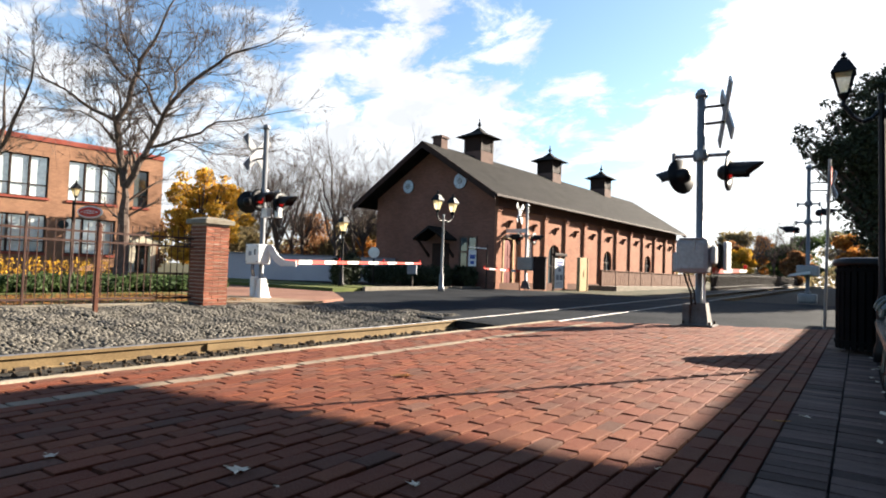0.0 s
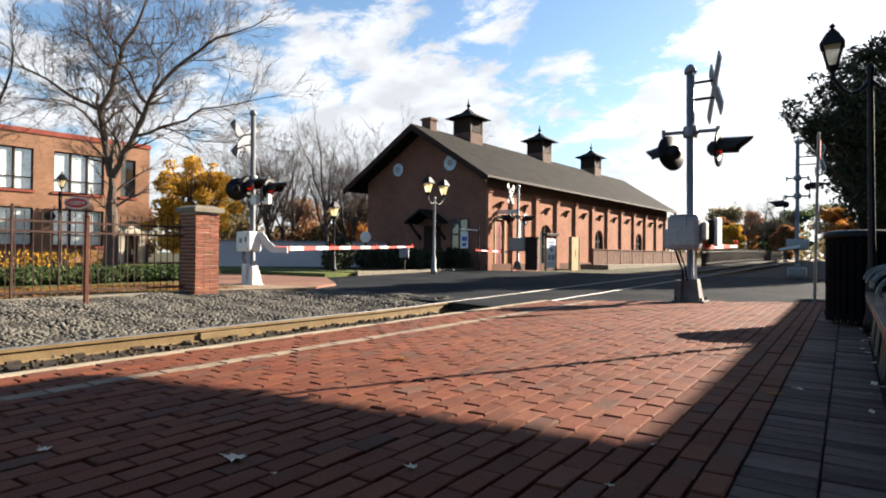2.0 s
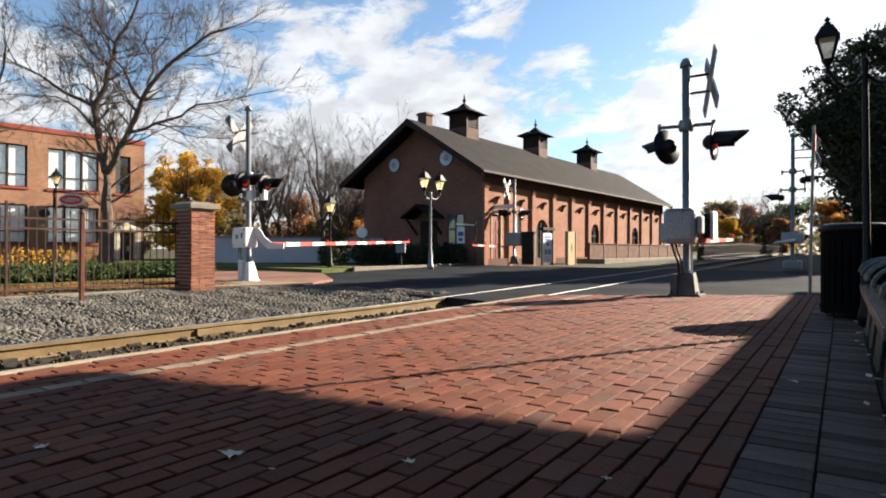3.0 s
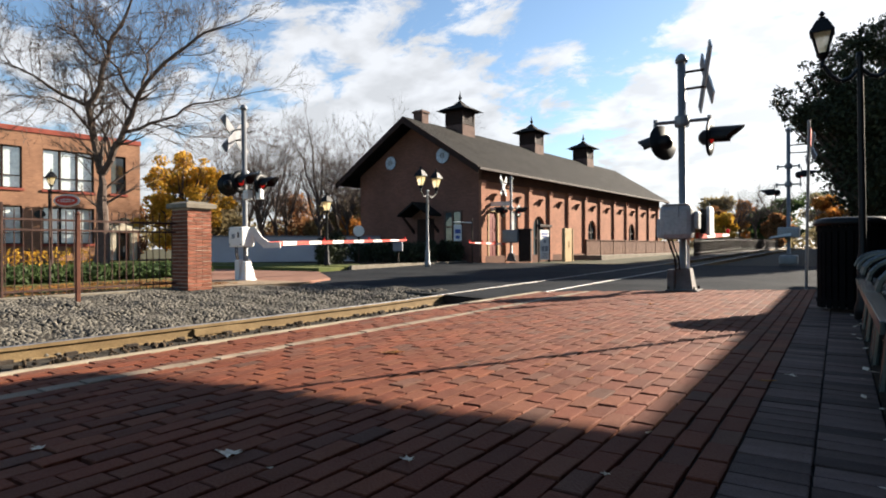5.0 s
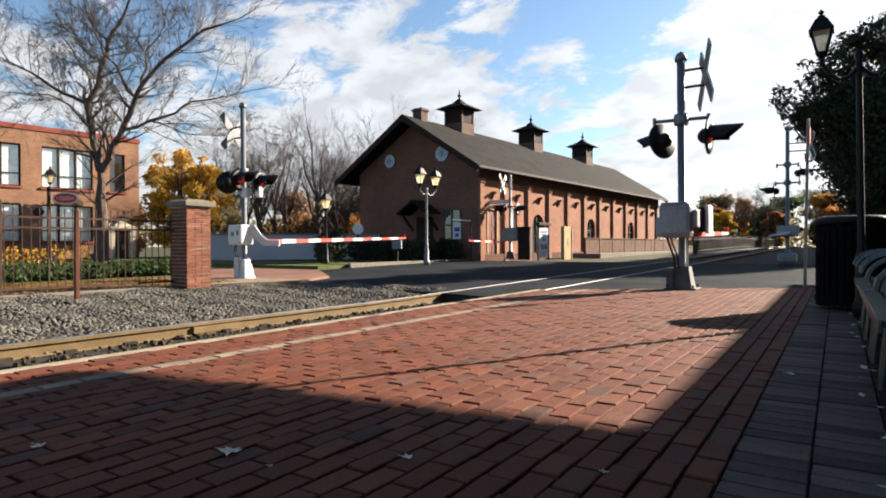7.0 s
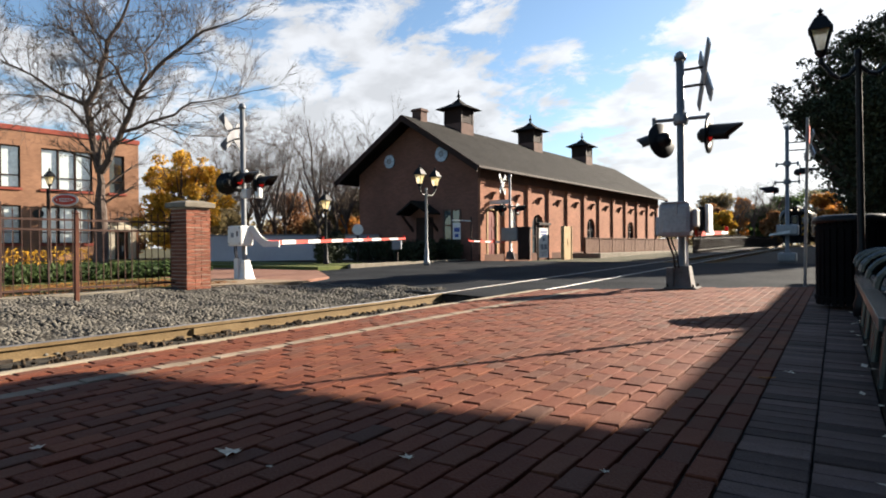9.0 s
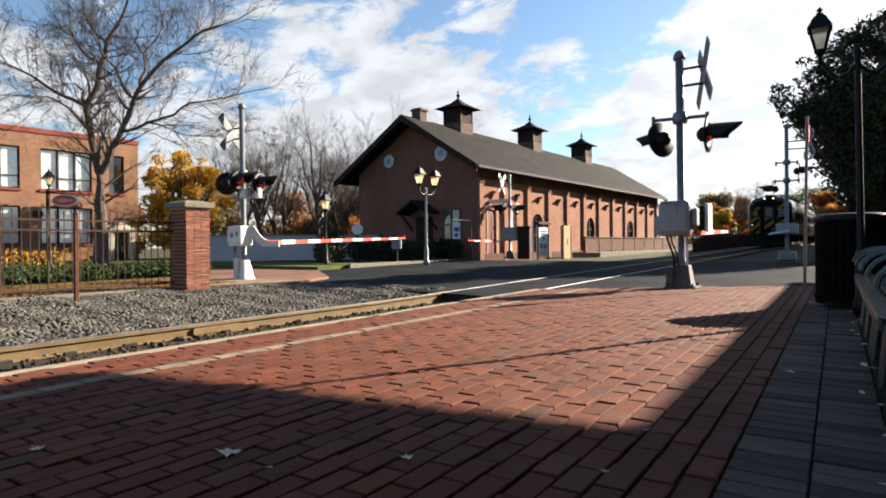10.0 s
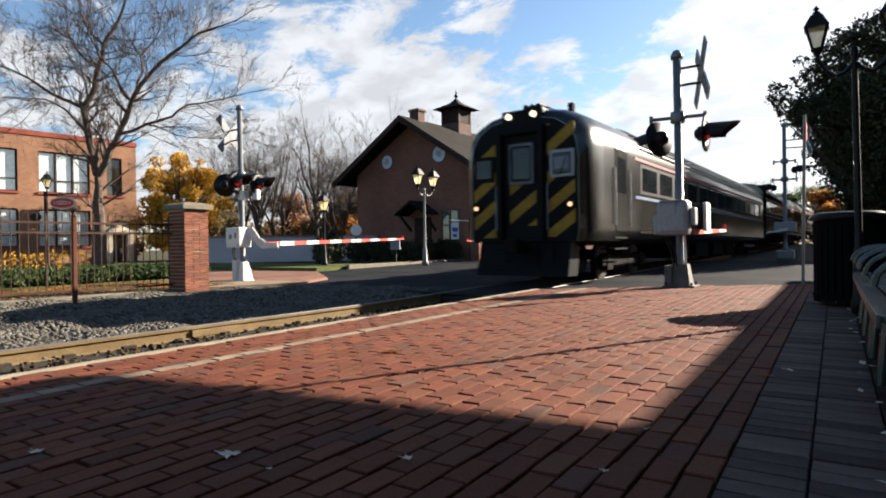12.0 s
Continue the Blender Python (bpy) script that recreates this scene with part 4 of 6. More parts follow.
            box(bm, 1.36, 1.375, yy, yy + (span - 0.2) / 9 - 0.03, 0.28, 1.02)
        part("panel", bm, M["wood_brown"], wall)
        bm = fresh()
        box(bm, 1.26, 1.4, y - 0.06, y + 0.06, 0.2, 1.16, 0.01)
        part("post", bm, M["wood_brown"], wall)
    bm = fresh()
    box(bm, 1.24, 1.42, verts_y0, L + 1.5, 1.1, 1.15, 0.01)
    part("top_rail", bm, M["wood_brown"], wall)


# ---- factory ----
def build_factory():
    fac = thing("factory", pose(-38.7, 22.5, -0.45, 0, 0, -6.0), "two-storey tan brick factory with large steel windows", "building")
    L, H = 18.0, 8.3
    holes = []
    for y0, y1 in ((-1.83, -0.9), (-5.62, -2.83), (-9.5, -6.67), (-13.3, -10.4)):
        holes += [(y0, y1, 4.72, 7.15), (y0, y1, 1.5, 3.7) if y1 < -2 else (-1.6, -0.75, 0.0, 2.2)]
    bm = fresh()
    wall_with_holes(bm, "x", -0.35, 0, -L, 0, 0, H - 0.3, holes)
    part("wall", bm, M["factory_brick"], fac, "tan brick front wall")
    bm = fresh()
    box(bm, -12, -0.352, -0.35, 0, 0, H - 0.3)
    part("side_wall", bm, M["factory_brick"], fac)
    bm = fresh()
    box(bm, -12, 0.06, -L, 0.06, H - 0.3, H, 0.02)
    part("parapet", bm, M["parapet"], fac, "red parapet coping")
    bm = fresh()
    box(bm, -12, -1.2, -L, -0.4, 0, H - 0.4)
    part("core", bm, M["trim_dark"], fac)
    for y0, y1, z0, z1 in holes:
        small = z0 < 0.1
        bm = fresh()
        box(bm, -0.24, -0.21, y0, y1, z0, z1)
        wide = (y1 - y0) > 1.5
        win = part("window" if not small else "door", bm, M["blind"] if wide else M["glass"], fac, "large window with pale blinds" if wide else ("dark glazed entrance door" if small else "narrow dark window"))
        bm = fresh()
        n = 3 if wide else 1
        for k in range(n + 1):
            u = y0 + (y1 - y0) * k / n
            box(bm, -0.2, -0.1, u - 0.05, u + 0.05, z0, z1)
        for z in (z0 + 0.03, z0 + (z1 - z0) * 0.3, z1 - 0.04):
            box(bm, -0.2, -0.13, y0, y1, z - 0.03, z + 0.03)
        part("window_frame", bm, M["trim_dark"], win)
        if not small:
            bm = fresh()
            box(bm, -0.05, 0.08, y0 - 0.08, y1 + 0.08, z0 - 0.14, z0, 0.01)
            part("sill", bm, M["parapet"], win)
    # entrance surround with a pediment
    ent = part("entrance_surround", box(box(box(fresh(), 0, 0.3, -2.0, -1.65, 0, 2.35, 0.01), 0, 0.3, -0.7, -0.35, 0, 2.35, 0.01), 0, 0.45, -2.25, -0.1, 2.35, 2.6, 0.02), M["portal"], fac, "pale stone door surround")
    bm = fresh()
    prism(bm, [(-2.25, 2.6), (-0.1, 2.6), (-1.17, 3.05)], "x", 0, 0.45)
    part("pediment", bm, M["portal"], ent)
    for s in (-1, 1):
        bm = fresh()
        prism(bm, [(-1.17, 3.08), (-1.17 + s * 1.18, 2.58), (-1.17 + s * 1.18, 2.68), (-1.17, 3.2)], "x", -0.02, 0.58)
        part("pediment_roof", bm, M["slate"], ent, "dark weathered slate")
    part("door_jamb", box(fresh(), -0.16, -0.1, -0.86, -0.75, 0, 2.2, 0.01), M["parapet"], ent, "red painted jamb")
    part("notice", box(fresh(), -0.2, -0.19, -1.02, -0.9, 1.0, 1.35), M["white"], ent)


# ---- railway crossing signals ----
def light_head(parent, pos, facing, tilt=0.0, r=0.3, lit=True):
    turn = pose(*pos, 0, 0, facing) @ pose(0, 0, 0, 0, tilt, 0)
    bm = fresh()
    lathe(bm, [(r, 0.0), (r, 0.02), (0.13, 0.025), (0.12, -0.1), (0.06, -0.16), (0.0, -0.17)], 24, (0, 0, 0), pose(0, 0, 0, 0, 90))
    bmesh.ops.recalc_face_normals(bm, faces=bm.faces[:])
    head = part("light_head", bm, M["black"], parent, "black crossing light with a round backing disc", True)
    head.matrix_basis = turn
    part("lens", lathe(fresh(), [(0.1, 0.03), (0.08, 0.05), (0.0, 0.06)], 16, (0, 0, 0), pose(0, 0, 0, 0, 90)), M["red_lens"], head, "deep red lens")
    bm = fresh()
    n, depth = 14, 0.52
    for k in range(n):
        for rr in (0.17,):
            a0, a1 = math.radians(-20 + 220 * k / n), math.radians(-20 + 220 * (k + 1) / n)
            d0, d1 = depth * (0.55 + 0.45 * max(0, math.sin(a0))), depth * (0.55 + 0.45 * max(0, math.sin(a1)))
            q = [(0.02, rr * math.cos(a0), rr * math.sin(a0)), (0.02, rr * math.cos(a1), rr * math.sin(a1)), (d1, rr * math.cos(a1) * 1.05, rr * math.sin(a1)), (d0, rr * math.cos(a0) * 1.05, rr * math.sin(a0))]
            inner = [(x, y * 0.94, z * 0.94) for x, y, z in q]
            vo, vi = [bm.verts.new(p) for p in q], [bm.verts.new(p) for p in inner]
            bm.faces.new(vo)
            bm.faces.new(vi[::-1])
            bm.faces.new((vo[3], vo[2], vi[2], vi[3]))
    bmesh.ops.remove_doubles(bm, verts=bm.verts[:], dist=0.0005)
    part("hood", bm, M["black"], head, "long black visor")
    return head


def crossing_signal(m, h, heads, buck, label, arms=(), pipe=0.065, foot="cast_base"):
    """heads: (position, facing, tilt); buck: (position, facing) of the crossbuck; arms: heights and half-lengths of crossarms."""
    sig = thing("crossing_signal", m, label, "crossing signal", "railway crossing signals")
    part("mast", lathe(fresh(), [(pipe * 1.35, 0.3), (pipe * 1.35, 0.42), (pipe, 0.44), (pipe, h - 0.06)], 14), M["silver"], sig, "silver-painted steel mast", True)
    part("mast_cap", lathe(fresh(), [(pipe * 1.5, h - 0.16), (pipe * 1.5, h - 0.1), (pipe * 0.9, h - 0.03), (0.0, h)], 14), M["silver"], sig, "", True)
    bm = fresh()
    v0 = [bm.verts.new((sx * 0.2, sy * 0.2, 0)) for sx, sy in ((-1, -1), (1, -1), (1, 1), (-1, 1))]
    v1 = [bm.verts.new((sx * 0.17, sy * 0.17, 0.05)) for sx, sy in ((-1, -1), (1, -1), (1, 1), (-1, 1))]
    v2 = [bm.verts.new((sx * 0.12, sy * 0.12, 0.38)) for sx, sy in ((-1, -1), (1, -1), (1, 1), (-1, 1))]
    for a, b in ((v0, v1), (v1, v2)):
        for i in range(4):
            bm.faces.new((a[i], a[(i + 1) % 4], b[(i + 1) % 4], b[i]))
    bm.faces.new(v2)
    part("mast_base", bm, M[foot], sig, "flared cast junction base")
    for z, half, ang in arms:
        bm = fresh()
        c, s = math.cos(radians(ang)), math.sin(radians(ang))
        tube(bm, (-half * c, -half * s, z), (half * c, half * s, z), 0.03)
        lathe(bm, [(pipe * 1.7, z - 0.09), (pipe * 1.9, z - 0.05), (pipe * 1.9, z + 0.05), (pipe * 1.7, z + 0.09)], 12)
        for e in (-1, 1):
            tube(bm, (e * half * c, e * half * s, z - 0.1), (e * half * c, e * half * s, z + 0.06), 0.035)
        part("crossarm", bm, M["silver"], sig)
    for pos, facing, tilt in heads:
        light_head(sig, pos, facing, tilt)
    if buck:
        pos, facing = buck
        for a in (45, -45):
            bm = fresh()
            box(bm, -0.012, 0.012, -0.61, 0.61, -0.11, 0.11)
            ob = part("crossbuck_board", bm, M["white"], sig, "white crossbuck board with dark lettering bars")
            ob.matrix_basis = pose(*pos, 0, 0, facing) @ pose(0.014 * (1 if a > 0 else -1), 0, 0, a, 0, 0)
            part("board_back", box(fresh(), -0.015, -0.0125, -0.605, 0.605, -0.107, 0.107), M["sign_back"], ob, "bare grey metal back of the board")
            for y0, y1 in ((-0.54, -0.16), (0.16, 0.54)):
                part("lettering_bar", box(fresh(), 0.012, 0.015, y0 + 0.02, y1 - 0.02, -0.05, 0.05), M["black"], ob)
        for dz in (-0.14, 0.14):
            part("crossbuck_bracket", tube(fresh(), (0, 0, pos[2] + dz), (pos[0], pos[1], pos[2] + dz), 0.022), M["iron"], sig)
    return sig


def gate_arm(parent, start, direction, length, z0, z1, label="red and white striped gate arm", thick=0.1):
    """A tapered striped boom of alternating pieces."""
    d = Vector(direction).normalized()
    turn = Matrix.Translation(start) @ d.to_track_quat("X", "Z").to_matrix().to_4x4()
    arm = thing("gate_arm", turn, "", "")
    arm.parent = parent
    arm["label"] = label
    n = max(3, int(length / 0.5))
    for k in range(n):
        a, b = length * k / n, length * (k + 1) / n
        wa, wb = thick * (1 - 0.5 * a / length), thick * (1 - 0.5 * b / length)
        bm = fresh()
        ring = []
        for x, w in ((a, wa), (b, wb)):
            zz = z0 + (z1 - z0) * x / length - z0
            ring.append([bm.verts.new((x, y * 0.02, zz + q * w / 2)) for y, q in ((-1, -1), (1, -1), (1, 1), (-1, 1))])
        for i in range(4):
            bm.faces.new((ring[0][i], ring[1][i], ring[1][(i + 1) % 4], ring[0][(i + 1) % 4]))
        bm.faces.new(ring[0])
        bm.faces.new(ring[1][::-1])
        bmesh.ops.recalc_face_normals(bm, faces=bm.faces[:])
        part("stripe", bm, M["red"] if k % 2 == 0 else M["white"], arm)
    for f in ((0.33, 0.66, 0.99) if length > 3 else (0.98,)):
        zz = (z1 - z0) * f
        part("arm_lamp", lathe(fresh(), [(0.02, 0), (0.032, 0.02), (0.032, 0.07), (0.0, 0.09)], 10, (length * f, 0, zz + 0.04)), M["red_lens"], arm, "small red gate lamp")
    return arm


def build_signals():
    # beside the platform
    s = crossing_signal(pose(-2.16, 10.64, 0, 0, -0.4, 0), 3.97, [((-0.3, -0.02, 2.5), 150, 6), ((0.42, 0.02, 2.52), -3, 3)], ((0.38, 0.0, 3.5), 21), "silver crossing signal with paired hooded lights on brick platform", ((2.83, 0.42, 8),))
    bm = fresh()
    box(bm, -0.29, 0.22, -0.42, -0.08, 0.86, 1.42, 0.08)
    cab = part("mechanism_box", bm, M["grey_box"], s, "grey enamelled gate mechanism box")
    bm = fresh()
    box(bm, -0.24, 0.17, -0.43, -0.07, 1.405, 1.43, 0.01)
    box(bm, 0.075, 0.08, -0.424, -0.41, 0.95, 1.34)
    box(bm, -0.03, 0.02, -0.435, -0.415, 1.22, 1.4, 0.006)
    part("box_lid", bm, M["grey_box"], cab)
    part("shaft_hub", box(fresh(), -0.36, -0.27, -0.32, -0.18, 0.88, 1.2, 0.03), M["grey_box"], cab)
    part("shaft_hub", box(fresh(), 0.22, 0.3, -0.32, -0.1, 1.02, 1.3, 0.02), M["grey_box"], cab)
    bm = fresh()
    box(bm, 0.34, 0.4, 0.1, 0.5, 0.92, 1.4, 0.02)
    part("counterweight", bm, M["white"], s, "white counterweight plate")
    bm = fresh()
    box(bm, 0.26, 0.33, 0.0, 0.5, 0.95, 1.36, 0.02)
    part("counterweight_arm", bm, M["black"], s)
    bm = fresh()
    pts = [Vector((-0.2, -0.2, 0.88)), Vector((-0.16, -0.19, 0.72)), Vector((-0.1, -0.17, 0.55)), Vector((-0.09, -0.15, 0.35))]
    bm.free()
    for off, r in ((0.0, 0.018), (0.06, 0.014)):
        rings = [[(p.x + off + r * math.cos(k * 1.047), p.y + r * math.sin(k * 1.047), p.z) for k in range(6)] for p in pts]
        part("cable_conduit", loft(fresh(), rings), M["iron"], s)
    bm = fresh()
    box(bm, -0.23, -0.1, -0.2, 0.06, 0.0, 0.36, 0.03)
    part("junction_foot", bm, M["cast_base"], s, "dark cast junction box at the mast's foot")
    part("base_plate", box(fresh(), -0.25, 0.25, -0.24, 0.24, 0.0, 0.03, 0.008), M["cast_base"], s)
    part("conduit", tube(fresh(), (0.1, -0.1, 0.05), (0.09, -0.1, 0.88), 0.022, n=7), M["white"], s, "pale conduit up the mast")
    for sx in (-0.2, 0.2):
        for sy in (-0.2, 0.2):
            part("anchor_bolt", tube(fresh(), (sx, sy, 0.02), (sx, sy, 0.08), 0.018, n=6), M["iron"], s)
    gate_arm(s, (0.2, 0.1, 0.92), (0.06, 1, 0), 2.4, 0.92, 0.96)
    # across the track, with the long gate
    s = crossing_signal(pose(-13.06, 10.46, -0.1, 0, -0.7, 0), 4.65, [((-0.52, -0.1, 2.55), 130, 0), ((0.02, -0.15, 2.58), 2, 0), ((0.55, 0.1, 2.5), 10, 0)], ((-0.3, -0.05, 3.85), 188), "silver crossing signal with red lights and striped gate lowered", ((2.78, 0.55, 5),), foot="white")
    bm = fresh()
    box(bm, -0.3, 0.24, -0.3, 0.1, 0.88, 1.4, 0.04)
    box_ob = part("mechanism_box", bm, M["white"], s, "white gate mechanism box")
    part("maker_plate", box(fresh(), -0.16, -0.04, -0.306, -0.3, 1.1, 1.22, 0.002), M["grey_ink"], box_ob, "small grey plate")
    part("hasp", box(fresh(), 0.08, 0.12, -0.315, -0.3, 1.12, 1.26, 0.004), M["iron"], box_ob)
    for sz in (0.94, 1.34):
        for sx in (-0.25, 0.19):
            part("screw", tube(fresh(), (sx, -0.31, sz), (sx, -0.298, sz), 0.018, n=6), M["iron"], box_ob)
    for off in (0.0, 0.07):
        rings = [[(x + off + 0.016 * math.cos(k * 1.047), -0.12 + 0.016 * math.sin(k * 1.047), z) for k in range(6)] for x, z in ((-0.24, 0.92), (-0.25, 0.72), (-0.19, 0.55), (-0.14, 0.35))]
        part("cable_conduit", loft(fresh(), rings), M["iron"], s)
    part("bell_box", box(fresh(), 0.14, 0.34, -0.18, -0.02, 2.1, 2.35, 0.03), M["white"], s)
    part("bell_box", box(fresh(), 0.5, 0.66, -0.05, 0.08, 2.1, 2.38, 0.03), M["white"], s)
    bm = fresh()
    prism(bm, [(0.05, 1.4), (0.28, 1.4), (0.45, 1.14), (0.62, 1.0), (0.92, 0.99), (0.92, 0.84), (0.5, 0.85), (0.32, 1.02), (0.2, 1.22), (0.05, 1.24)], "y", -0.16, -0.06)
    ob = part("arm_bracket", bm, M["white"], s, "white curved gate arm bracket")
    ob.matrix_basis = pose(0, 0, 0, 0, 0, 40)
    bm = fresh()
    box(bm, -0.2, -0.02, -0.2, 0.2, 0, 0.55, 0.03)
    box(bm, 0.1, 0.24, -0.2, 0.0, 0, 0.5, 0.03)
    part("junction_foot", bm, M["white"], s)
    gate_arm(s, (0.55, 0.3, 0.95), (-0.09, 1, 0), 6.9, 0.95, 1.12, thick=0.12)
    # by the freight house
    s = crossing_signal(pose(-13.47, 26.7, 0.05), 4.2, [((-0.45, 0, 2.45), 180, 0), ((0.4, 0, 2.45), 0, 0), ((-0.2, -0.3, 2.5), -150, 0)], ((-0.3, -0.2, 3.7), 8), "silver crossing signal beside the brick freight house", ((2.6, 0.75, 0),))
    bm = fresh()
    box(bm, -0.35, 0.5, -0.3, 0.3, 0.9, 1.55, 0.05)
    part("mechanism_box", bm, M["silver"], s)
    bm = fresh()
    box(bm, -1.5, 0.0, -0.03, 0.0, 2.75, 2.95)
    box(bm, -1.3, -0.2, -0.03, 0.0, 2.5, 2.68)
    part("sign_board", bm, M["white"], s, "white boards on the signal mast")
    gate_arm(s, (-0.1, -0.4, 0.85), (0.02, -1, 0), 3.6, 0.85, 0.9)
    # beyond the road
    s = crossing_signal(pose(-1.51, 25.27, 0.06), 5.0, [((-0.42, 0, 2.63), 185, 4), ((0.38, -0.05, 3.24), 5, 4)], ((0.7, 0.1, 4.2), 20), "silver crossing signal beyond the road with gate mechanism", ((2.92, 0.38, 0), (3.58, 0.34, 0)))
    bm = fresh()
    box(bm, -0.34, 0.36, -0.3, 0.3, 0.98, 1.36, 0.05)
    part("mechanism_box", bm, M["grey_box"], s)
    bm = fresh()
    prism(bm, [(-0.6, 0.95), (-0.52, 1.03), (0.1, 1.15), (0.1, 1.05)], "y", -0.42, -0.34)
    part("arm_bracket", bm, M["white"], s)
    bm = fresh()
    box(bm, -0.3, 0.3, -0.3, 0.3, 0, 0.35, 0.08)
    part("junction_foot", bm, M["silver"], s)
    # thin sign post with a small red sign
    p = thing("sign_post", pose(-0.47, 12.29, -0.02, 0, 1.0, 0), "thin galvanised post with a small red sign", "sign post")
    part("post", tube(fresh(), (0, 0, 0), (0, 0, 2.95), 0.025), M["silver"], p)
    part("sign_plate", box(fresh(), 0.025, 0.035, -0.15, 0.15, 2.5, 2.8, 0.003), M["red"], p, "small red sign seen from its edge")


def lantern(parent, x, y, z, s=1.0):
    """Four-sided tapered lantern with a pitched cap; z is the foot of its neck."""
    def up(profile):
        return [(r * s, h * s) for r, h in profile]
    ob = part("lantern_neck", lathe(fresh(), up([(0.03, 0), (0.045, 0.02), (0.035, 0.12), (0.09, 0.2), (0.1, 0.24)]), 10, (x, y, z)), M["black"], parent)
    bm = fresh()
    lathe(bm, up([(0.09, 0.24), (0.2, 0.58)]), 4, (x, y, z), pose(0, 0, 0, 0, 0, 45))
    part("glass", bm, M["lamp_glass"], ob, "amber lantern glass")
    bm = fresh()
    for k in range(4):
        a = math.pi / 2 * k + math.pi / 4
        c, d = math.cos(a) * s, math.sin(a) * s
        tube(bm, (x + 0.095 * c, y + 0.095 * d, z + 0.24 * s), (x + 0.21 * c, y + 0.21 * d, z + 0.59 * s), 0.012, n=5)
    part("frame", bm, M["black"], ob)
    bm = fresh()
    lathe(bm, up([(0.26, 0.58), (0.26, 0.6), (0.12, 0.8), (0.05, 0.84)]), 4, (x, y, z), pose(0, 0, 0, 0, 0, 45))
    lathe(bm, up([(0.05, 0.83), (0.06, 0.86), (0.02, 0.88), (0.05, 0.92), (0.0, 0.98)]), 8, (x, y, z))
    part("cap", bm, M["black"], ob, "black pitched lantern cap")


def lamp_post(m, arms, label, height=2.95, metal="black", size=1.0, girth=1.0):
    lp = thing("lamp_post", m, label, "lamp post", "lamp posts of the station")
    part("post", lathe(fresh(), [(r * girth, z) for r, z in ((0.13, 0), (0.13, 0.12), (0.09, 0.2), (0.085, 0.6), (0.055, 0.7), (0.045, height - 0.1), (0.06, height - 0.05), (0.05, height))], 12), M[metal], lp, "", True)
    for dx, dy in arms:
        if dx or dy:
            bm = fresh()
            pts = [Vector((dx * f, dy * f, height - 0.15 - 0.16 * math.sin(f * math.pi) + 0.08 * f)) for f in (0, 0.25, 0.5, 0.75, 1)]
            for a, b in zip(pts, pts[1:]):
                tube(bm, a, b, 0.022, n=7)
            part("arm", bm, M["black"], lp)
        lantern(lp, dx, dy, height - 0.1 if dx or dy else height, size)
    return lp


def build_lamps():
    lamp_post(pose(0.215, 7.4, 0, 0, -0.6, 0), ((-0.318, 0), (0.318, 0)), "black twin lantern lamp post beside the litter bin", 2.69, "black", 0.605, 0.62)
    lamp_post(pose(-13.15, 19.0, 0.0), ((0.0, -0.42), (0.0, 0.62)), "twin lantern lamp post with grey post by the yard", 2.95, "silver")
    lamp_post(pose(-17.05, 17.6, 0.0), ((0, 0),), "single lantern lamp post before the pale wall", 2.0)
    lamp_post(pose(-24.0, 10.6, -0.1), ((0, 0),), "single lantern lamp post before the factory", 3.0, "fence_rust", 0.8, 0.6)
    # oval sign on its own post
    s = thing("oval_sign", pose(-15.0, 6.95, -0.1), "oval red and white hanging sign on a post", "sign")
    part("post", tube(fresh(), (-0.42, -0.18, 0), (-0.42, -0.18, 2.25), 0.03), M["iron"], s)
    plate = thing("plate", pose(0, 0, 1.97, 0, 0, 33.1), "", "")
    plate.parent = s
    for name, a, b, y, mt in (("rim", 0.31, 0.145, 0.0, "white"), ("face", 0.265, 0.115, -0.012, "red"), ("band", 0.2, 0.04, -0.02, "white")):
        bm = fresh()
        prism(bm, [(a * math.cos(t * math.pi / 12), b * math.sin(t * math.pi / 12)) for t in range(24)], "y", y, y + 0.02)
        part(name, bm, M[mt], plate)
    bm = fresh()
    for k in range(5):
        box(bm, -0.165 + 0.067 * k, -0.12 + 0.067 * k, -0.026, -0.02, -0.022, 0.022)
    tagged(part("lettering_bars", bm, M["red"], plate), kind="stuff")
    small = part("small_plate", lathe(fresh(), [(0.13, -0.012), (0.13, 0.012), (0.0, 0.014)], 20, (0, 0, 0), pose(0, 0, 0, 90)), M["black"], s, "small dark oval plate")
    small.matrix_basis = pose(-0.62, -0.3, 1.66, 0, 0, 33.1) @ Matrix.Diagonal((1.0, 1.0, 0.75, 1.0))
    part("small_bracket", tube(fresh(), (-0.62, -0.3, 1.8), (-0.42, -0.18, 1.82), 0.012, n=6), M["iron"], s)
    bm = fresh()
    tube(bm, (-0.42, -0.18, 2.18), (0.2, 0.2, 2.18), 0.015, n=6)
    part("bracket", bm, M["iron"], s)


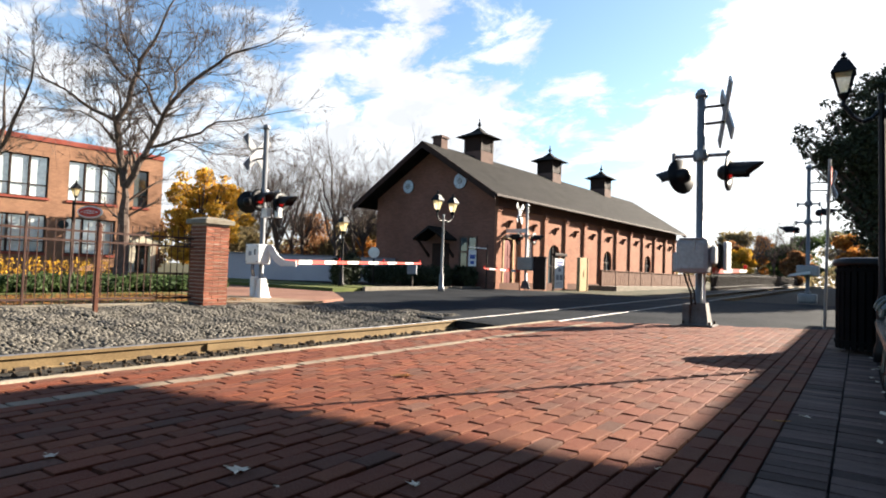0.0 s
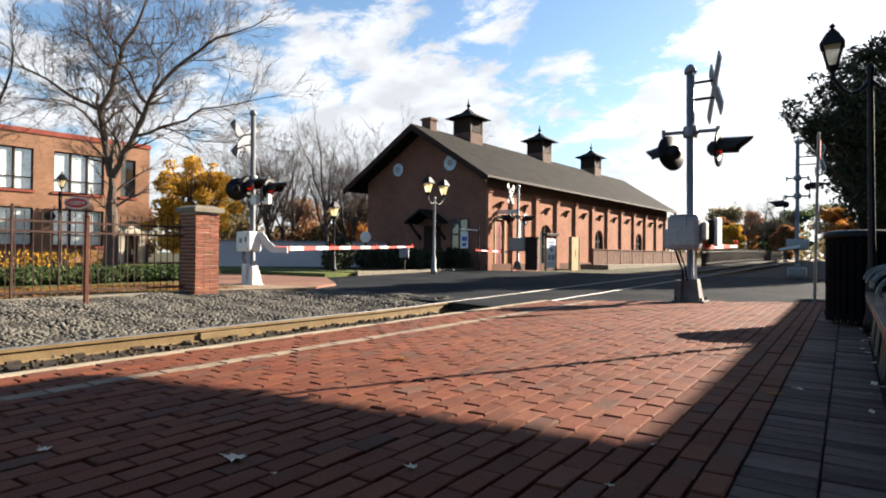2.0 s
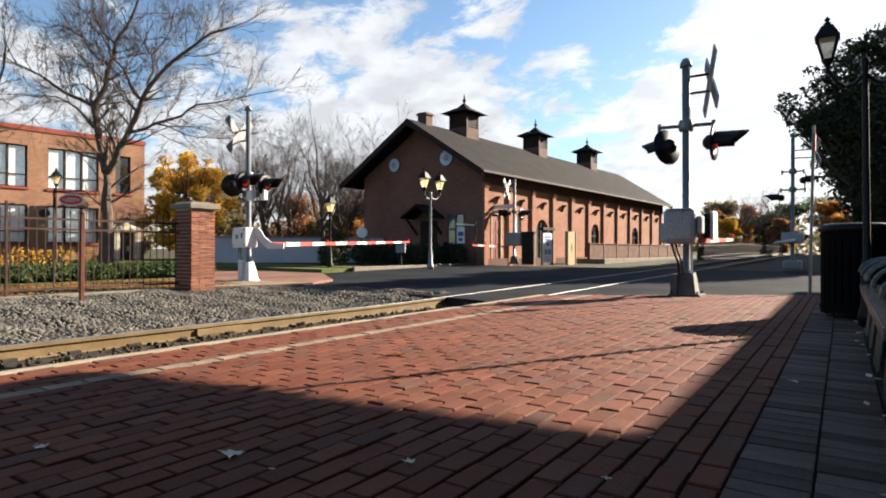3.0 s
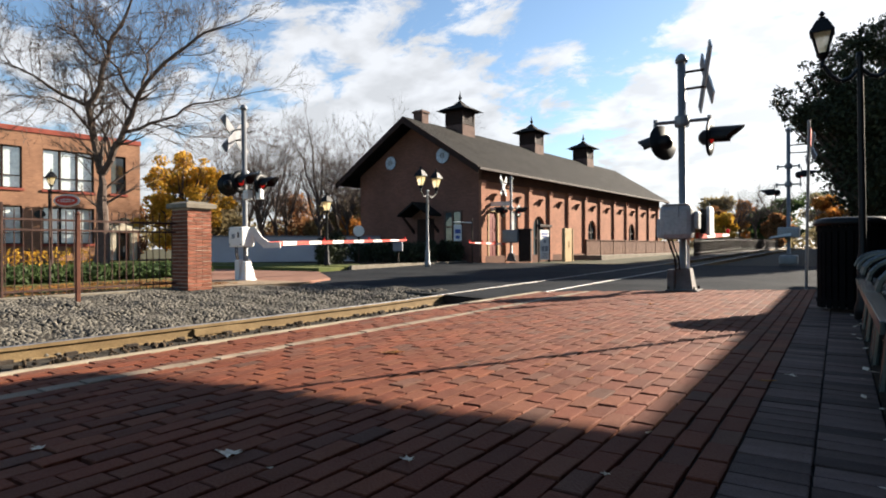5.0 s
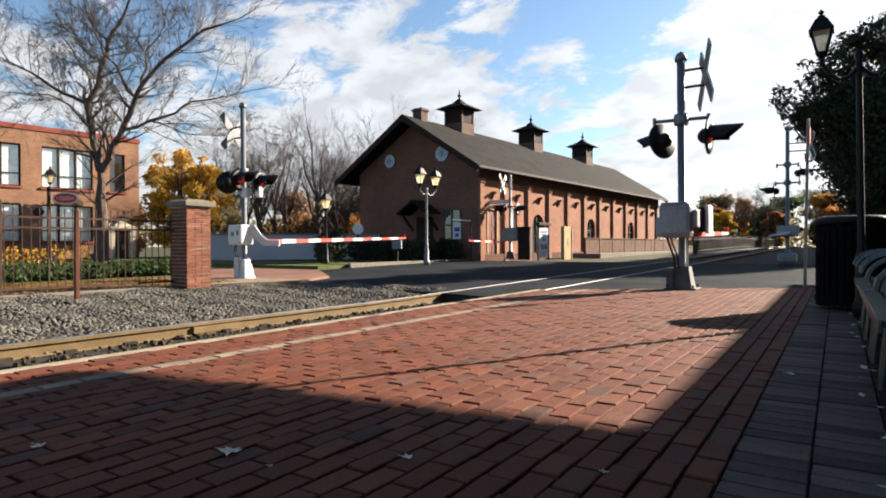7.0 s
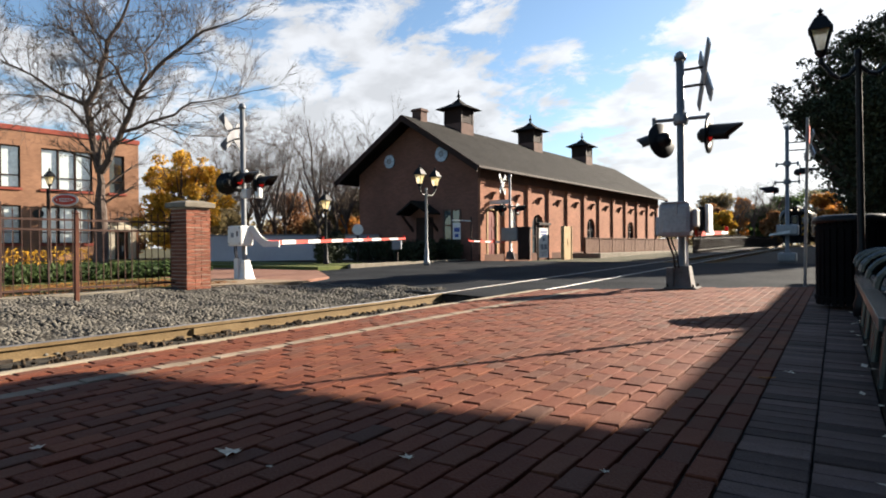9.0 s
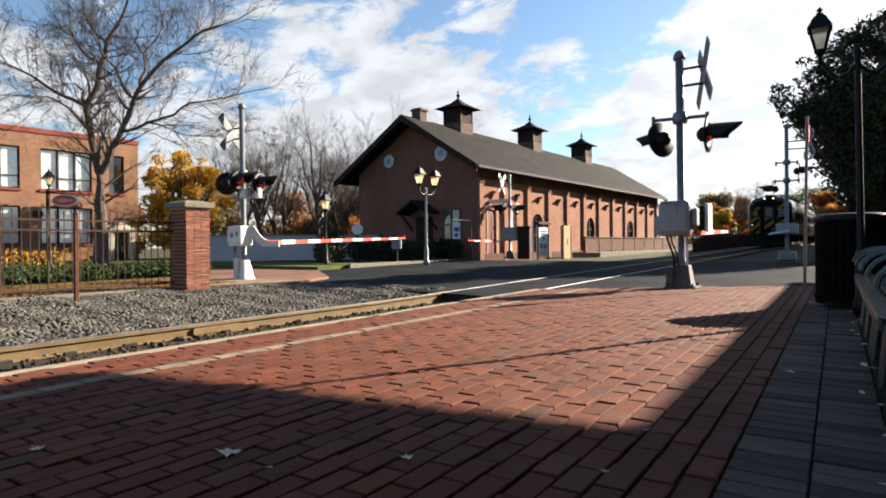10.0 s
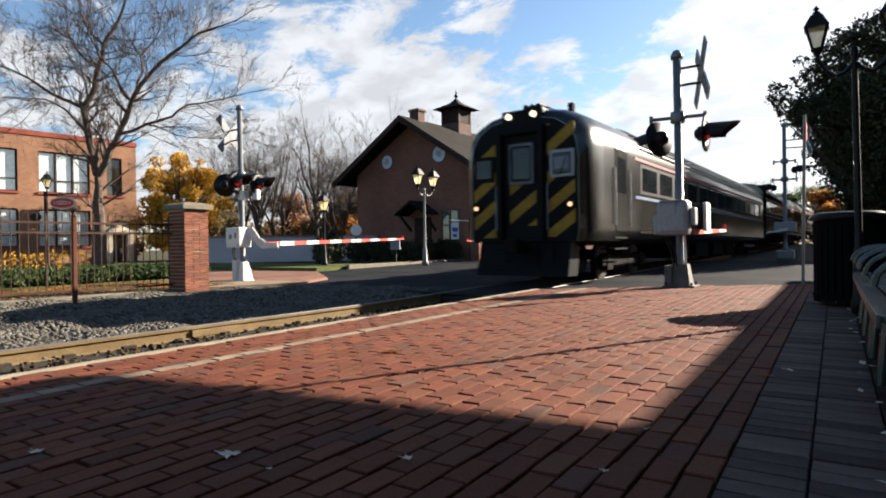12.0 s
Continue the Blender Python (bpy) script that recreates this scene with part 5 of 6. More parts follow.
# ---- pier and fence ----
def build_pier_and_fence():
    pier = thing("gate_pier", pose(-11.48, 7.8, -0.14), "square red brick gate pier with a pale stone cap", "pier")
    w, h = 0.28, 1.72
    part("core", box(fresh(), -w + 0.012, w - 0.012, -w + 0.012, w - 0.012, 0, h), M["mortar"], pier)
    rng = random.Random(31)
    bl, bh, bd = 0.186, 0.061, 0.09
    meshes = []
    for k in range(3):
        bm = fresh()
        box(bm, -bl / 2, bl / 2, -bd / 2, bd / 2, -bh / 2, bh / 2)
        for v in bm.verts:
            v.co += Vector((rng.uniform(-1, 1), rng.uniform(-1, 1), rng.uniform(-1, 1))) * 0.002
        meshes.append(to_mesh("brick", bm, M["pier_brick"]))
    rows = int(h / 0.0765)
    for r in range(rows):
        z = 0.04 + 0.0765 * r
        for side in range(4):
            for k in range(3):
                u = -w + 0.095 + 0.195 * k - (0.05 if r % 2 else 0) + (0.045 if k == 0 and r % 2 else 0)
                ob = new("brick", rng.choice(meshes))
                ob.parent = pier
                ob.matrix_basis = pose(0, 0, 0, 0, 0, 90 * side) @ pose(min(u, w - 0.095), -w + bd / 2 + rng.uniform(-0.003, 0.002), z)
    bm = fresh()
    box(bm, -0.36, 0.36, -0.36, 0.36, h, h + 0.1, 0.015)
    v = [bm.verts.new((sx * 0.34, sy * 0.34, h + 0.1)) for sx, sy in ((-1, -1), (1, -1), (1, 1), (-1, 1))]
    t = [bm.verts.new((sx * 0.2, sy * 0.2, h + 0.15)) for sx, sy in ((-1, -1), (1, -1), (1, 1), (-1, 1))]
    for i in range(4):
        bm.faces.new((v[i], v[(i + 1) % 4], t[(i + 1) % 4], t[i]))
    bm.faces.new(t)
    part("cap", bm, M["stone"], pier, "weathered stone cap")

    fence = thing("iron_fence", pose(-11.6, 7.5, -0.12, 0, 0, -2.0), "rusty maroon wrought-iron picket fence running to the brick pier", "fence")
    picket = fresh()
    box(picket, -0.0065, 0.0065, -0.0065, 0.0065, 0.06, 1.5)
    tip = [picket.verts.new((sx * 0.012, sy * 0.012, 1.5)) for sx, sy in ((-1, -1), (1, -1), (1, 1), (-1, 1))]
    top = picket.verts.new((0, 0, 1.58))
    for i in range(4):
        picket.faces.new((tip[i], tip[(i + 1) % 4], top))
    me = to_mesh("picket", picket, M["fence_rust"])
    n = 74
    for k in range(n):
        ob = new("picket", me)
        ob.parent = fence
        ob.matrix_basis = pose(0, -0.08 - 0.135 * k, 0)
    for z in (0.14, 1.2, 1.38):
        part("rail", box(fresh(), -0.014, 0.014, -0.135 * n, 0, z - 0.018, z + 0.018), M["fence_rust"], fence)
    for y in (-3.1, -6.4, -9.6):
        part("fence_post", box(fresh(), -0.02, 0.02, y - 0.02, y + 0.02, 0, 1.66, 0.006), M["fence_rust"], fence)
    bm = fresh()
    box(bm, -0.16, 0.14, -10.4, -0.3, -0.16, 0.045, 0.012)
    solid("fence_kerb", bm, M["stone"], "low pale stone kerb under the iron fence", "kerb", kind="structure", m=fence.matrix_basis.copy())
    bm = fresh()
    box(bm, -0.032, 0.032, -0.032, 0.032, 0, 1.5, 0.008)
    lathe(bm, [(0.035, 1.5), (0.045, 1.52), (0.0, 1.58)], 10)
    solid("marker_post", bm, M["rust_post"], "rusty dark iron post standing in the gravel", "post", m=pose(-10.5, 5.03, -0.2, 0, 0.6, 0))


# ---- plants ----
def hedge(name, m, sx, sy, h, material, count, size, label, rng, category="hedge"):
    ob = thing(name, m, label, category)
    clumps = []
    n = max(2, int(max(sx, sy) / (h * 0.55)))
    for k in range(n):
        f = (k + 0.5) / n - 0.5
        clumps.append(((sx * f if sx > sy else rng.uniform(-0.1, 0.1), sy * f if sy >= sx else rng.uniform(-0.1, 0.1), h * rng.uniform(0.45, 0.55)), (max(sx / n, min(sx, sy) * 0.5) * 0.75, max(sy / n, min(sx, sy) * 0.5) * 0.75, h * 0.52)))
    leaves = new("foliage", leaf_cloud("foliage", clumps, count, size, M[material], rng))
    leaves.parent = ob
    segs = []
    for c, r in clumps:
        for _ in range(4):
            segs.append((Vector((c[0], c[1], -0.02)), Vector((c[0] + rng.uniform(-1, 1) * r[0] * 0.6, c[1] + rng.uniform(-1, 1) * r[1] * 0.6, h * 0.8)), 0.02, 0.006))
    st = new("stems", branch_mesh("stems", segs, M["bark"]))
    st.parent = ob
    return ob


def bare_tree(m, limbs, rng, label, depth=3, twig=1.0, group="bare trees", shoots=(3, 5)):
    """limbs: (list of points, radius at foot); finer branches grow from them at random."""
    tree = thing("bare_tree", m, label, "tree", group)
    big, small = [], []
    for pts, r in limbs:
        pts = [Vector(p) for p in pts]
        n = len(pts) - 1
        for i in range(n):
            ra, rb = r * (1 - 0.75 * i / n), r * (1 - 0.75 * (i + 1) / n)
            # extra bends between the given points
            a, b = pts[i], pts[i + 1]
            mid = a.lerp(b, 0.5) + Vector((rng.gauss(0, 1), rng.gauss(0, 1), rng.gauss(0, 1))) * (b - a).length * 0.035
            big += [(a, mid, ra, (ra + rb) / 2), (mid, b, (ra + rb) / 2, rb)]
            if a.z > 2.5 * twig ** 0.5 or i > 0:
                for _ in range(rng.randint(*shoots)):
                    d = (b - a).normalized()
                    axis = d.cross(Vector((rng.gauss(0, 1), rng.gauss(0, 1), rng.gauss(0, 1)))).normalized()
                    dd = (d * 0.65 + axis * 0.8).normalized()
                    grow(small, a.lerp(b, rng.random()), dd, twig * rng.uniform(1.1, 2.1), max(rb * 0.4, 0.02), depth - 1, rng)
        grow(small, pts[-1], (pts[-1] - pts[-2]).normalized(), twig * 2.0, max(r * 0.25, 0.02), depth - 1, rng)
    for name, segs, mt in (("trunk", big, "bark"), ("branchwork", small, "twig")):
        ob = new(name, branch_mesh(name, segs, M[mt], 8))
        ob.parent = tree
    return tree


def leafy_tree(m, h, clumps, count, size, material, label, rng, group="", trunk=0.16):
    tree = thing("leafy_tree", m, label, "tree", group)
    segs = [(Vector((0, 0, -0.1)), Vector((0.05, 0, h * 0.45)), trunk, trunk * 0.7)]
    for c, r in clumps:
        segs.append((Vector((0.05, 0, h * rng.uniform(0.25, 0.45))), Vector(c), trunk * 0.45, 0.02))
        for _ in range(3):
            segs.append((Vector(c), Vector(c) + Vector((rng.gauss(0, 0.5) * r[0], rng.gauss(0, 0.5) * r[1], rng.gauss(0, 0.5) * r[2])), 0.02, 0.006))
    t = new("trunk", branch_mesh("trunk", segs, M["bark"], 8))
    t.parent = tree
    ob = new("crown", leaf_cloud("crown", clumps, count, size, M[material], rng))
    ob.parent = tree
    return tree


def random_clumps(rng, n, rx, ry, z0, z1, r0, r1):
    out = []
    for _ in range(n):
        a = rng.uniform(0, 6.28)
        k = rng.random() ** 0.5
        z = rng.uniform(z0, z1)
        narrow = 1 - 0.5 * abs(2 * (z - z0) / (z1 - z0) - 0.8)
        r = rng.uniform(r0, r1)
        out.append(((math.cos(a) * rx * k * narrow, math.sin(a) * ry * k * narrow, z), (r, r, r * 0.75)))
    return out


def build_plants():
    rng = random.Random(7)
    face = pose(0, 0, 0, 0, 0, 33)  # limbs spread mainly across the line of sight

    def sp(x, z, y=0.0):
        return face @ Vector((x, y, z))
    bare_tree(pose(-24.4, 12.7, -0.15), [
        ([sp(-0.11, -0.01, 0.0), sp(-0.07, 2.33, 0.0), sp(-0.04, 3.45, 0.0), sp(-0.11, 4.08, 0.0)], 0.290),
        ([sp(-0.11, 3.90, 0.0), sp(-0.45, 5.36, 0.1), sp(-0.67, 6.60, 0.1), sp(-0.25, 7.38, 0.2), sp(-0.07, 8.28, 0.2), sp(0.07, 9.18, 0.3), sp(0.49, 9.86, 0.4), sp(0.83, 10.64, 0.4), sp(1.10, 11.54, 0.5)], 0.150),
        ([sp(-0.04, 3.90, 0.0), sp(0.49, 4.91, -0.1), sp(0.88, 5.47, -0.2), sp(1.35, 6.37, -0.3), sp(1.69, 7.05, -0.4), sp(2.29, 7.72, -0.5), sp(3.30, 8.51, -0.6), sp(4.09, 9.07, -0.7), sp(4.88, 9.34, -0.8)], 0.140),
        ([sp(0.88, 5.47, -0.2), sp(1.78, 5.88, 0.1), sp(2.74, 6.26, 0.4), sp(3.30, 6.78, 0.6), sp(4.31, 7.00, 0.9), sp(5.10, 7.27, 1.2)], 0.070),
        ([sp(1.51, 6.71, -0.3), sp(1.10, 7.32, -0.5), sp(1.01, 7.83, -0.8), sp(0.67, 8.17, -1.0), sp(0.38, 9.07, -1.3), sp(0.61, 9.97, -1.5)], 0.065),
        ([sp(1.69, 7.05, -0.3), sp(1.78, 7.95, 0.0), sp(1.51, 8.73, 0.4), sp(1.96, 9.52, 0.7), sp(2.07, 10.53, 1.0)], 0.060),
        ([sp(1.51, 8.73, 0.3), sp(1.01, 9.25, 0.8), sp(0.72, 9.52, 1.2)], 0.035),
        ([sp(-0.70, 6.60, 0.1), sp(-1.42, 6.93, -0.2), sp(-1.98, 7.32, -0.5), sp(-2.76, 7.83, -0.7), sp(-3.66, 8.28, -1.0)], 0.080),
        ([sp(-0.09, 8.24, 0.2), sp(-0.74, 8.62, 0.5), sp(-1.30, 9.18, 0.7), sp(-1.75, 9.86, 0.9), sp(-1.91, 10.64, 1.2)], 0.070),
        ([sp(0.07, 9.18, 0.3), sp(-0.25, 9.52, -0.1), sp(-0.40, 10.19, -0.4), sp(-0.45, 11.20, -0.8)], 0.050),
        ([sp(-0.67, 6.55, 0.1), sp(-0.97, 7.27, 0.5), sp(-1.64, 7.72, 1.0), sp(-2.31, 7.77, 1.4)], 0.060),
        ([sp(-0.49, 5.59, 0.0), sp(-0.97, 6.37, -0.5), sp(-1.53, 6.71, -0.9), sp(-2.09, 6.64, -1.4)], 0.055),
        ([sp(-1.64, 9.63, 1.0), sp(-2.54, 10.19, 1.2), sp(-3.21, 10.31, 1.5)], 0.040),
        ([sp(2.63, 7.99, -0.4), sp(2.85, 8.73, 0.1), sp(3.64, 9.52, 0.6)], 0.035),
        ([sp(1.84, 5.90, 0.2), sp(2.63, 5.65, -0.1), sp(3.75, 5.25, -0.5), sp(4.65, 5.14, -0.8)], 0.035),
    ], rng, "large bare tree with twisting brown limbs before the factory", 3, 0.95, shoots=(3, 4))
    bare_tree(pose(-27.5, 9.0, -0.15), [
        ([sp(0, 0), sp(0.1, 2.2), sp(-0.05, 4.2)], 0.16),
        ([sp(-0.05, 4.0), sp(-0.8, 5.6), sp(-1.6, 7.2)], 0.1),
        ([sp(-0.05, 4.0), sp(0.6, 5.4), sp(1.2, 7.0), sp(1.5, 8.4)], 0.1),
        ([sp(0.0, 4.2), sp(0.1, 6.0, 0.5), sp(-0.3, 8.0, 0.9)], 0.1),
    ], rng, "slender bare tree standing before the factory windows", 3, 0.85)
    # bare woods in the background
    spots = [(-32, 27, 7.5), (-36.5, 30.5, 8.5), (-29, 31, 8.0), (-25.5, 35.0, 9.5), (-32, 38, 9.0), (-44, 33, 9.0), (-40, 40, 9.5), (-27.5, 42, 10.0), (-52, 14, 10.5), (-54, 6, 11.0), (-50, 24, 11.0), (-25.0, 27.5, 6.0)]
    for x, y, h in spots:
        limbs = [([(0, 0, 0), (rng.uniform(-0.2, 0.2), 0, h * 0.25), (rng.uniform(-0.3, 0.3), rng.uniform(-0.3, 0.3), h * 0.5)], h * 0.022)]
        for k in range(5):
            a = k * 1.26 + rng.uniform(-0.4, 0.4)
            s = rng.uniform(0.12, 0.26) * h
            z0 = rng.uniform(0.28, 0.48) * h
            limbs.append(([(0, 0, z0), (math.cos(a) * s * 0.5, math.sin(a) * s * 0.5, z0 + h * 0.2), (math.cos(a) * s * 0.9, math.sin(a) * s * 0.9, z0 + h * rng.uniform(0.3, 0.42))], h * 0.011))
        bare_tree(pose(x, y, -0.15), limbs, rng, "grey leafless tree in the woods behind the road", 3, h / 8, shoots=(3, 4))
    for _ in range(7):
        a, d, h = radians(rng.uniform(-54, -40)), rng.uniform(36, 58), rng.uniform(8.0, 10.5)
        limbs = [([(0, 0, 0), (rng.uniform(-0.2, 0.2), 0, h * 0.22), (rng.uniform(-0.3, 0.3), rng.uniform(-0.3, 0.3), h * 0.45)], h * 0.02)]
        for k in range(6):
            b = k * 1.05 + rng.uniform(-0.4, 0.4)
            s = rng.uniform(0.1, 0.22) * h
            z0 = rng.uniform(0.2, 0.44) * h
            limbs.append(([(0, 0, z0), (math.cos(b) * s * 0.5, math.sin(b) * s * 0.5, z0 + h * 0.22), (math.cos(b) * s * 0.9, math.sin(b) * s * 0.9, z0 + h * rng.uniform(0.38, 0.5))], h * 0.01))
        bare_tree(pose(d * math.sin(a), d * math.cos(a), -0.15), limbs, rng, "slim grey leafless tree in the woods behind the pale wall", 3, h / 9, shoots=(2, 3))
    # yellow and orange trees
    leafy_tree(pose(-34.6, 22.9, -0.2), 6.6, random_clumps(rng, 64, 3.5, 3.0, 0.8, 6.6, 0.35, 0.8), 10000, 0.13, "leaf_yellow", "golden-yellow autumn tree beside the factory", rng)
    leafy_tree(pose(-36.5, 27.0, -0.2), 4.0, random_clumps(rng, 14, 2.6, 2.0, 0.5, 3.0, 0.6, 1.0), 5000, 0.12, "leaf_dull", "dull green-brown shrubby tree", rng)
    leafy_tree(pose(-29.0, 33.0, -0.2), 3.6, random_clumps(rng, 12, 2.6, 2.0, 0.9, 3.0, 0.5, 0.9), 4000, 0.12, "leaf_orange", "small orange autumn tree behind the pale wall", rng)
    leafy_tree(pose(-36.0, 26.5, -0.2), 4.5, random_clumps(rng, 14, 3.0, 2.0, 0.6, 3.6, 0.5, 1.0), 5000, 0.12, "leaf_dull", "brown thicket behind the wall", rng)
    leafy_tree(pose(-24.0, 36.0, -0.1), 4.5, random_clumps(rng, 14, 3.0, 2.0, 0.6, 3.8, 0.5, 1.0), 5000, 0.13, "leaf_dull", "brown thicket beside the freight house", rng)
    leafy_tree(pose(-31.0, 33.0, -0.1), 4.5, random_clumps(rng, 14, 3.5, 2.0, 0.6, 3.8, 0.5, 1.0), 5000, 0.13, "leaf_dull", "brown thicket in the woods", rng)
    for k in range(9):
        x, y = -47 + 2.9 * k, 27 + 2.3 * k + rng.uniform(-1.5, 1.5)
        leafy_tree(pose(x, y, -0.1), 5.0, random_clumps(rng, 16, 2.6, 2.0, 0.4, 4.6, 0.7, 1.3), 3600, 0.15, rng.choice(("leaf_dull", "leaf_dull", "leaf_brown")), "brown autumn thicket along the wood's edge", rng, "thickets")
    # the dark evergreen by the line
    cl = []
    for across, z, r in ((-3.85, 7.2, 0.55), (-3.5, 6.6, 0.65), (-2.9, 6.1, 0.6), (-2.3, 8.1, 0.7), (-1.5, 8.6, 0.9), (-0.5, 9.4, 1.0), (0.6, 9.8, 1.3), (-2.4, 6.3, 1.0), (-1.4, 6.2, 1.6), (0.1, 6.7, 2.0), (1.7, 6.2, 2.5), (-1.6, 4.9, 1.0), (-0.2, 4.4, 1.8), (1.6, 3.9, 2.2), (-0.7, 2.9, 1.0), (0.6, 2.4, 1.5), (-2.2, 7.2, 0.9), (1.5, 1.2, 1.5), (-0.8, 7.6, 1.2), (-4.3, 7.0, 0.3), (-4.1, 7.6, 0.3), (-3.2, 7.7, 0.35), (-2.9, 8.6, 0.35), (-2.0, 9.2, 0.4), (-1.2, 9.7, 0.45), (-3.0, 5.4, 0.35), (-2.6, 4.6, 0.35), (-2.2, 3.8, 0.4), (-1.9, 3.2, 0.35), (-3.6, 5.9, 0.3)):
        cl.append(((across * 0.837, across * 0.547 + rng.uniform(-0.5, 0.5), z), (r, r, r * 0.8)))
    leafy_tree(pose(1.25, 33.0, 0.1), 8.0, cl, 62000, 0.095, "leaf_dark", "dark dense evergreen tree overhanging the line", rng, trunk=0.28)
    # row mostly out of view, added to shade the train and darken its reflections
    for x, y, h in ((3.6, 38.0, 9.5), (4.2, 43.5, 11.0), (4.8, 49.5, 11.5), (5.4, 56.0, 11.5), (6.2, 63.0, 11.5), (7.4, 71.0, 13.0), (8.6, 80.0, 13.0), (10.0, 91.0, 13.0), (11.6, 104.0, 13.0)):
        leafy_tree(pose(x, y, 0.2), h, random_clumps(rng, 40, 2.5, 3.6, 1.0, h, 1.3, 2.0), 11000, 0.24, "leaf_dark", "dark evergreen added beside the line to shade the train", rng, "evergreens beside the line", trunk=0.25)
    # far woods on the right
    for x, y, h in ((-9.6, 93.0, 8.5), (-7.6, 97.0, 9.0), (-12.0, 96.0, 8.0), (-2.0, 90.0, 8.5)):
        limbs = [([(0, 0, 0), (0.1, 0, h * 0.25), (-0.1, 0.1, h * 0.5)], h * 0.02)]
        for k in range(5):
            a = k * 1.26 + rng.uniform(-0.4, 0.4)
            s, z0 = rng.uniform(0.15, 0.28) * h, rng.uniform(0.28, 0.48) * h
            limbs.append(([(0, 0, z0), (math.cos(a) * s * 0.5, math.sin(a) * s * 0.5, z0 + h * 0.2), (math.cos(a) * s * 0.9, math.sin(a) * s * 0.9, z0 + h * 0.38)], h * 0.011))
        bare_tree(pose(x, y, 0.4), limbs, rng, "grey leafless tree far down the line", 3, h / 10)
    for x, y, h, mt, lab in ((-13.6, 92.0, 5.6, "leaf_yellow", "bright orange-yellow tree far down the line"), (-9.0, 100.0, 6.5, "leaf_green", "green tree far down the line"), (-6.4, 92.0, 5.0, "leaf_brown", "russet autumn tree far down the line"), (-15.5, 96.0, 6.5, "leaf_brown", "russet autumn tree far down the line"), (-0.6, 85.0, 6.5, "leaf_orange", "orange autumn tree far down the line")):
        leafy_tree(pose(x, y, 0.4), h, random_clumps(rng, 18, h * 0.42, h * 0.4, h * 0.15, h * 0.9, h * 0.09, h * 0.18), 3000, 0.28, mt, lab, rng, "far trees")
    for x, y, h, mt, lab in ((-13, 105, 7.5, "leaf_orange", "orange autumn tree far down the line"), (-17, 112, 9, "leaf_dull", "olive tree far down the line"), (-20, 100, 7, "leaf_brown", "russet tree far down the line"), (-8, 120, 9, "leaf_green", "dark green tree far down the line"), (-2, 125, 10, "leaf_dull", "dull tree far down the line"), (3, 110, 8.5, "leaf_green", "dark green tree far down the line"), (7, 95, 9.0, "leaf_brown", "russet autumn tree far down the line"), (-4, 150, 12, "leaf_green", "dark green tree far down the line")):
        leafy_tree(pose(x, y, 0.4), h, random_clumps(rng, 16, h * 0.42, h * 0.4, h * 0.2, h * 0.9, h * 0.1, h * 0.2), 2600, 0.3, mt, lab, rng, "far trees")
    # backdrop of distant bare woods: brown haze of twigs
    verts_cl = []
    for k in range(60):
        a = radians(-5 + 100 * k / 60 + rng.uniform(-1, 1))
        d = rng.uniform(150, 210)
        verts_cl.append(((-math.sin(a) * d, math.cos(a) * d, rng.uniform(2, 5.5)), (rng.uniform(5, 10), rng.uniform(5, 10), rng.uniform(3, 6))))
    me = leaf_cloud("far_woods", verts_cl, 16000, 0.8, M["leaf_dull"], rng)
    tagged(new("far_woods", me), "brown-grey distant autumn woods along the horizon", "woods", kind="stuff")
    # hedges
    hedge("hedge", pose(-18.6, 23.6, 0.0, 0, 0, 0), 5.2, 1.2, 1.0, "leaf_dark", 7000, 0.07, "dark clipped hedge before the freight house gable", rng)
    hedge("bush", pose(-17.8, 18.6, 0.0), 1.3, 1.3, 1.35, "leaf_dark", 3500, 0.06, "dark rounded bush by the yard kerb", rng, "bush")
    hedge("hedge", pose(-16.6, 25.0, 0.0, 0, 0, 0), 2.6, 0.9, 1.05, "leaf_dark", 4500, 0.07, "dark clipped hedge by the gable corner", rng)
    hedge("hedge", pose(-16.6, 6.0, -0.15, 0, 0, 0), 1.6, 11.0, 0.5, "leaf_green", 14000, 0.07, "low green hedge behind the iron fence", rng)
    hedge("shrub", pose(-33.5, 13.2, -0.4), 1.2, 7.0, 1.2, "leaf_yellow", 900, 0.08, "yellow autumn shrubs at the factory foot", rng, "shrub")
    # fallen leaves behind the fence and under the benches
    for name, x0, x1, y0, y1, z, n, s, mt, lab in (("fallen_leaves", -15.6, -11.9, -2, 9.5, -0.09, 5200, 0.05, "leaf_brown", "russet fallen leaves along the hedge"), ("fresh_leaves", -15.2, -12.0, -1, 9.0, -0.085, 1800, 0.06, "leaf_orange", "orange fallen leaves before the hedge"), ("leaf_litter", 0.1, 0.42, 2.2, 8.0, 0.012, 90, 0.026, "leaf_pale", "pale fallen leaves under the benches")):
        verts, faces = [], []
        for _ in range(n):
            p = Vector((rng.uniform(x0, x1), rng.uniform(y0, y1), z + rng.uniform(0, 0.015)))
            a = rng.uniform(0, 6.28)
            u = Vector((math.cos(a), math.sin(a), rng.uniform(-0.2, 0.2))) * s * rng.uniform(0.6, 1.4)
            v = Vector((-math.sin(a), math.cos(a), rng.uniform(-0.2, 0.2))) * s * rng.uniform(0.4, 0.8)
            i = len(verts)
            verts += [p - u, p - v, p + u, p + v]
            faces += [(i, i + 1, i + 2), (i, i + 2, i + 3)]
        tagged(new(name, raw(name, verts, faces, M[mt])), lab, "leaves", kind="stuff")


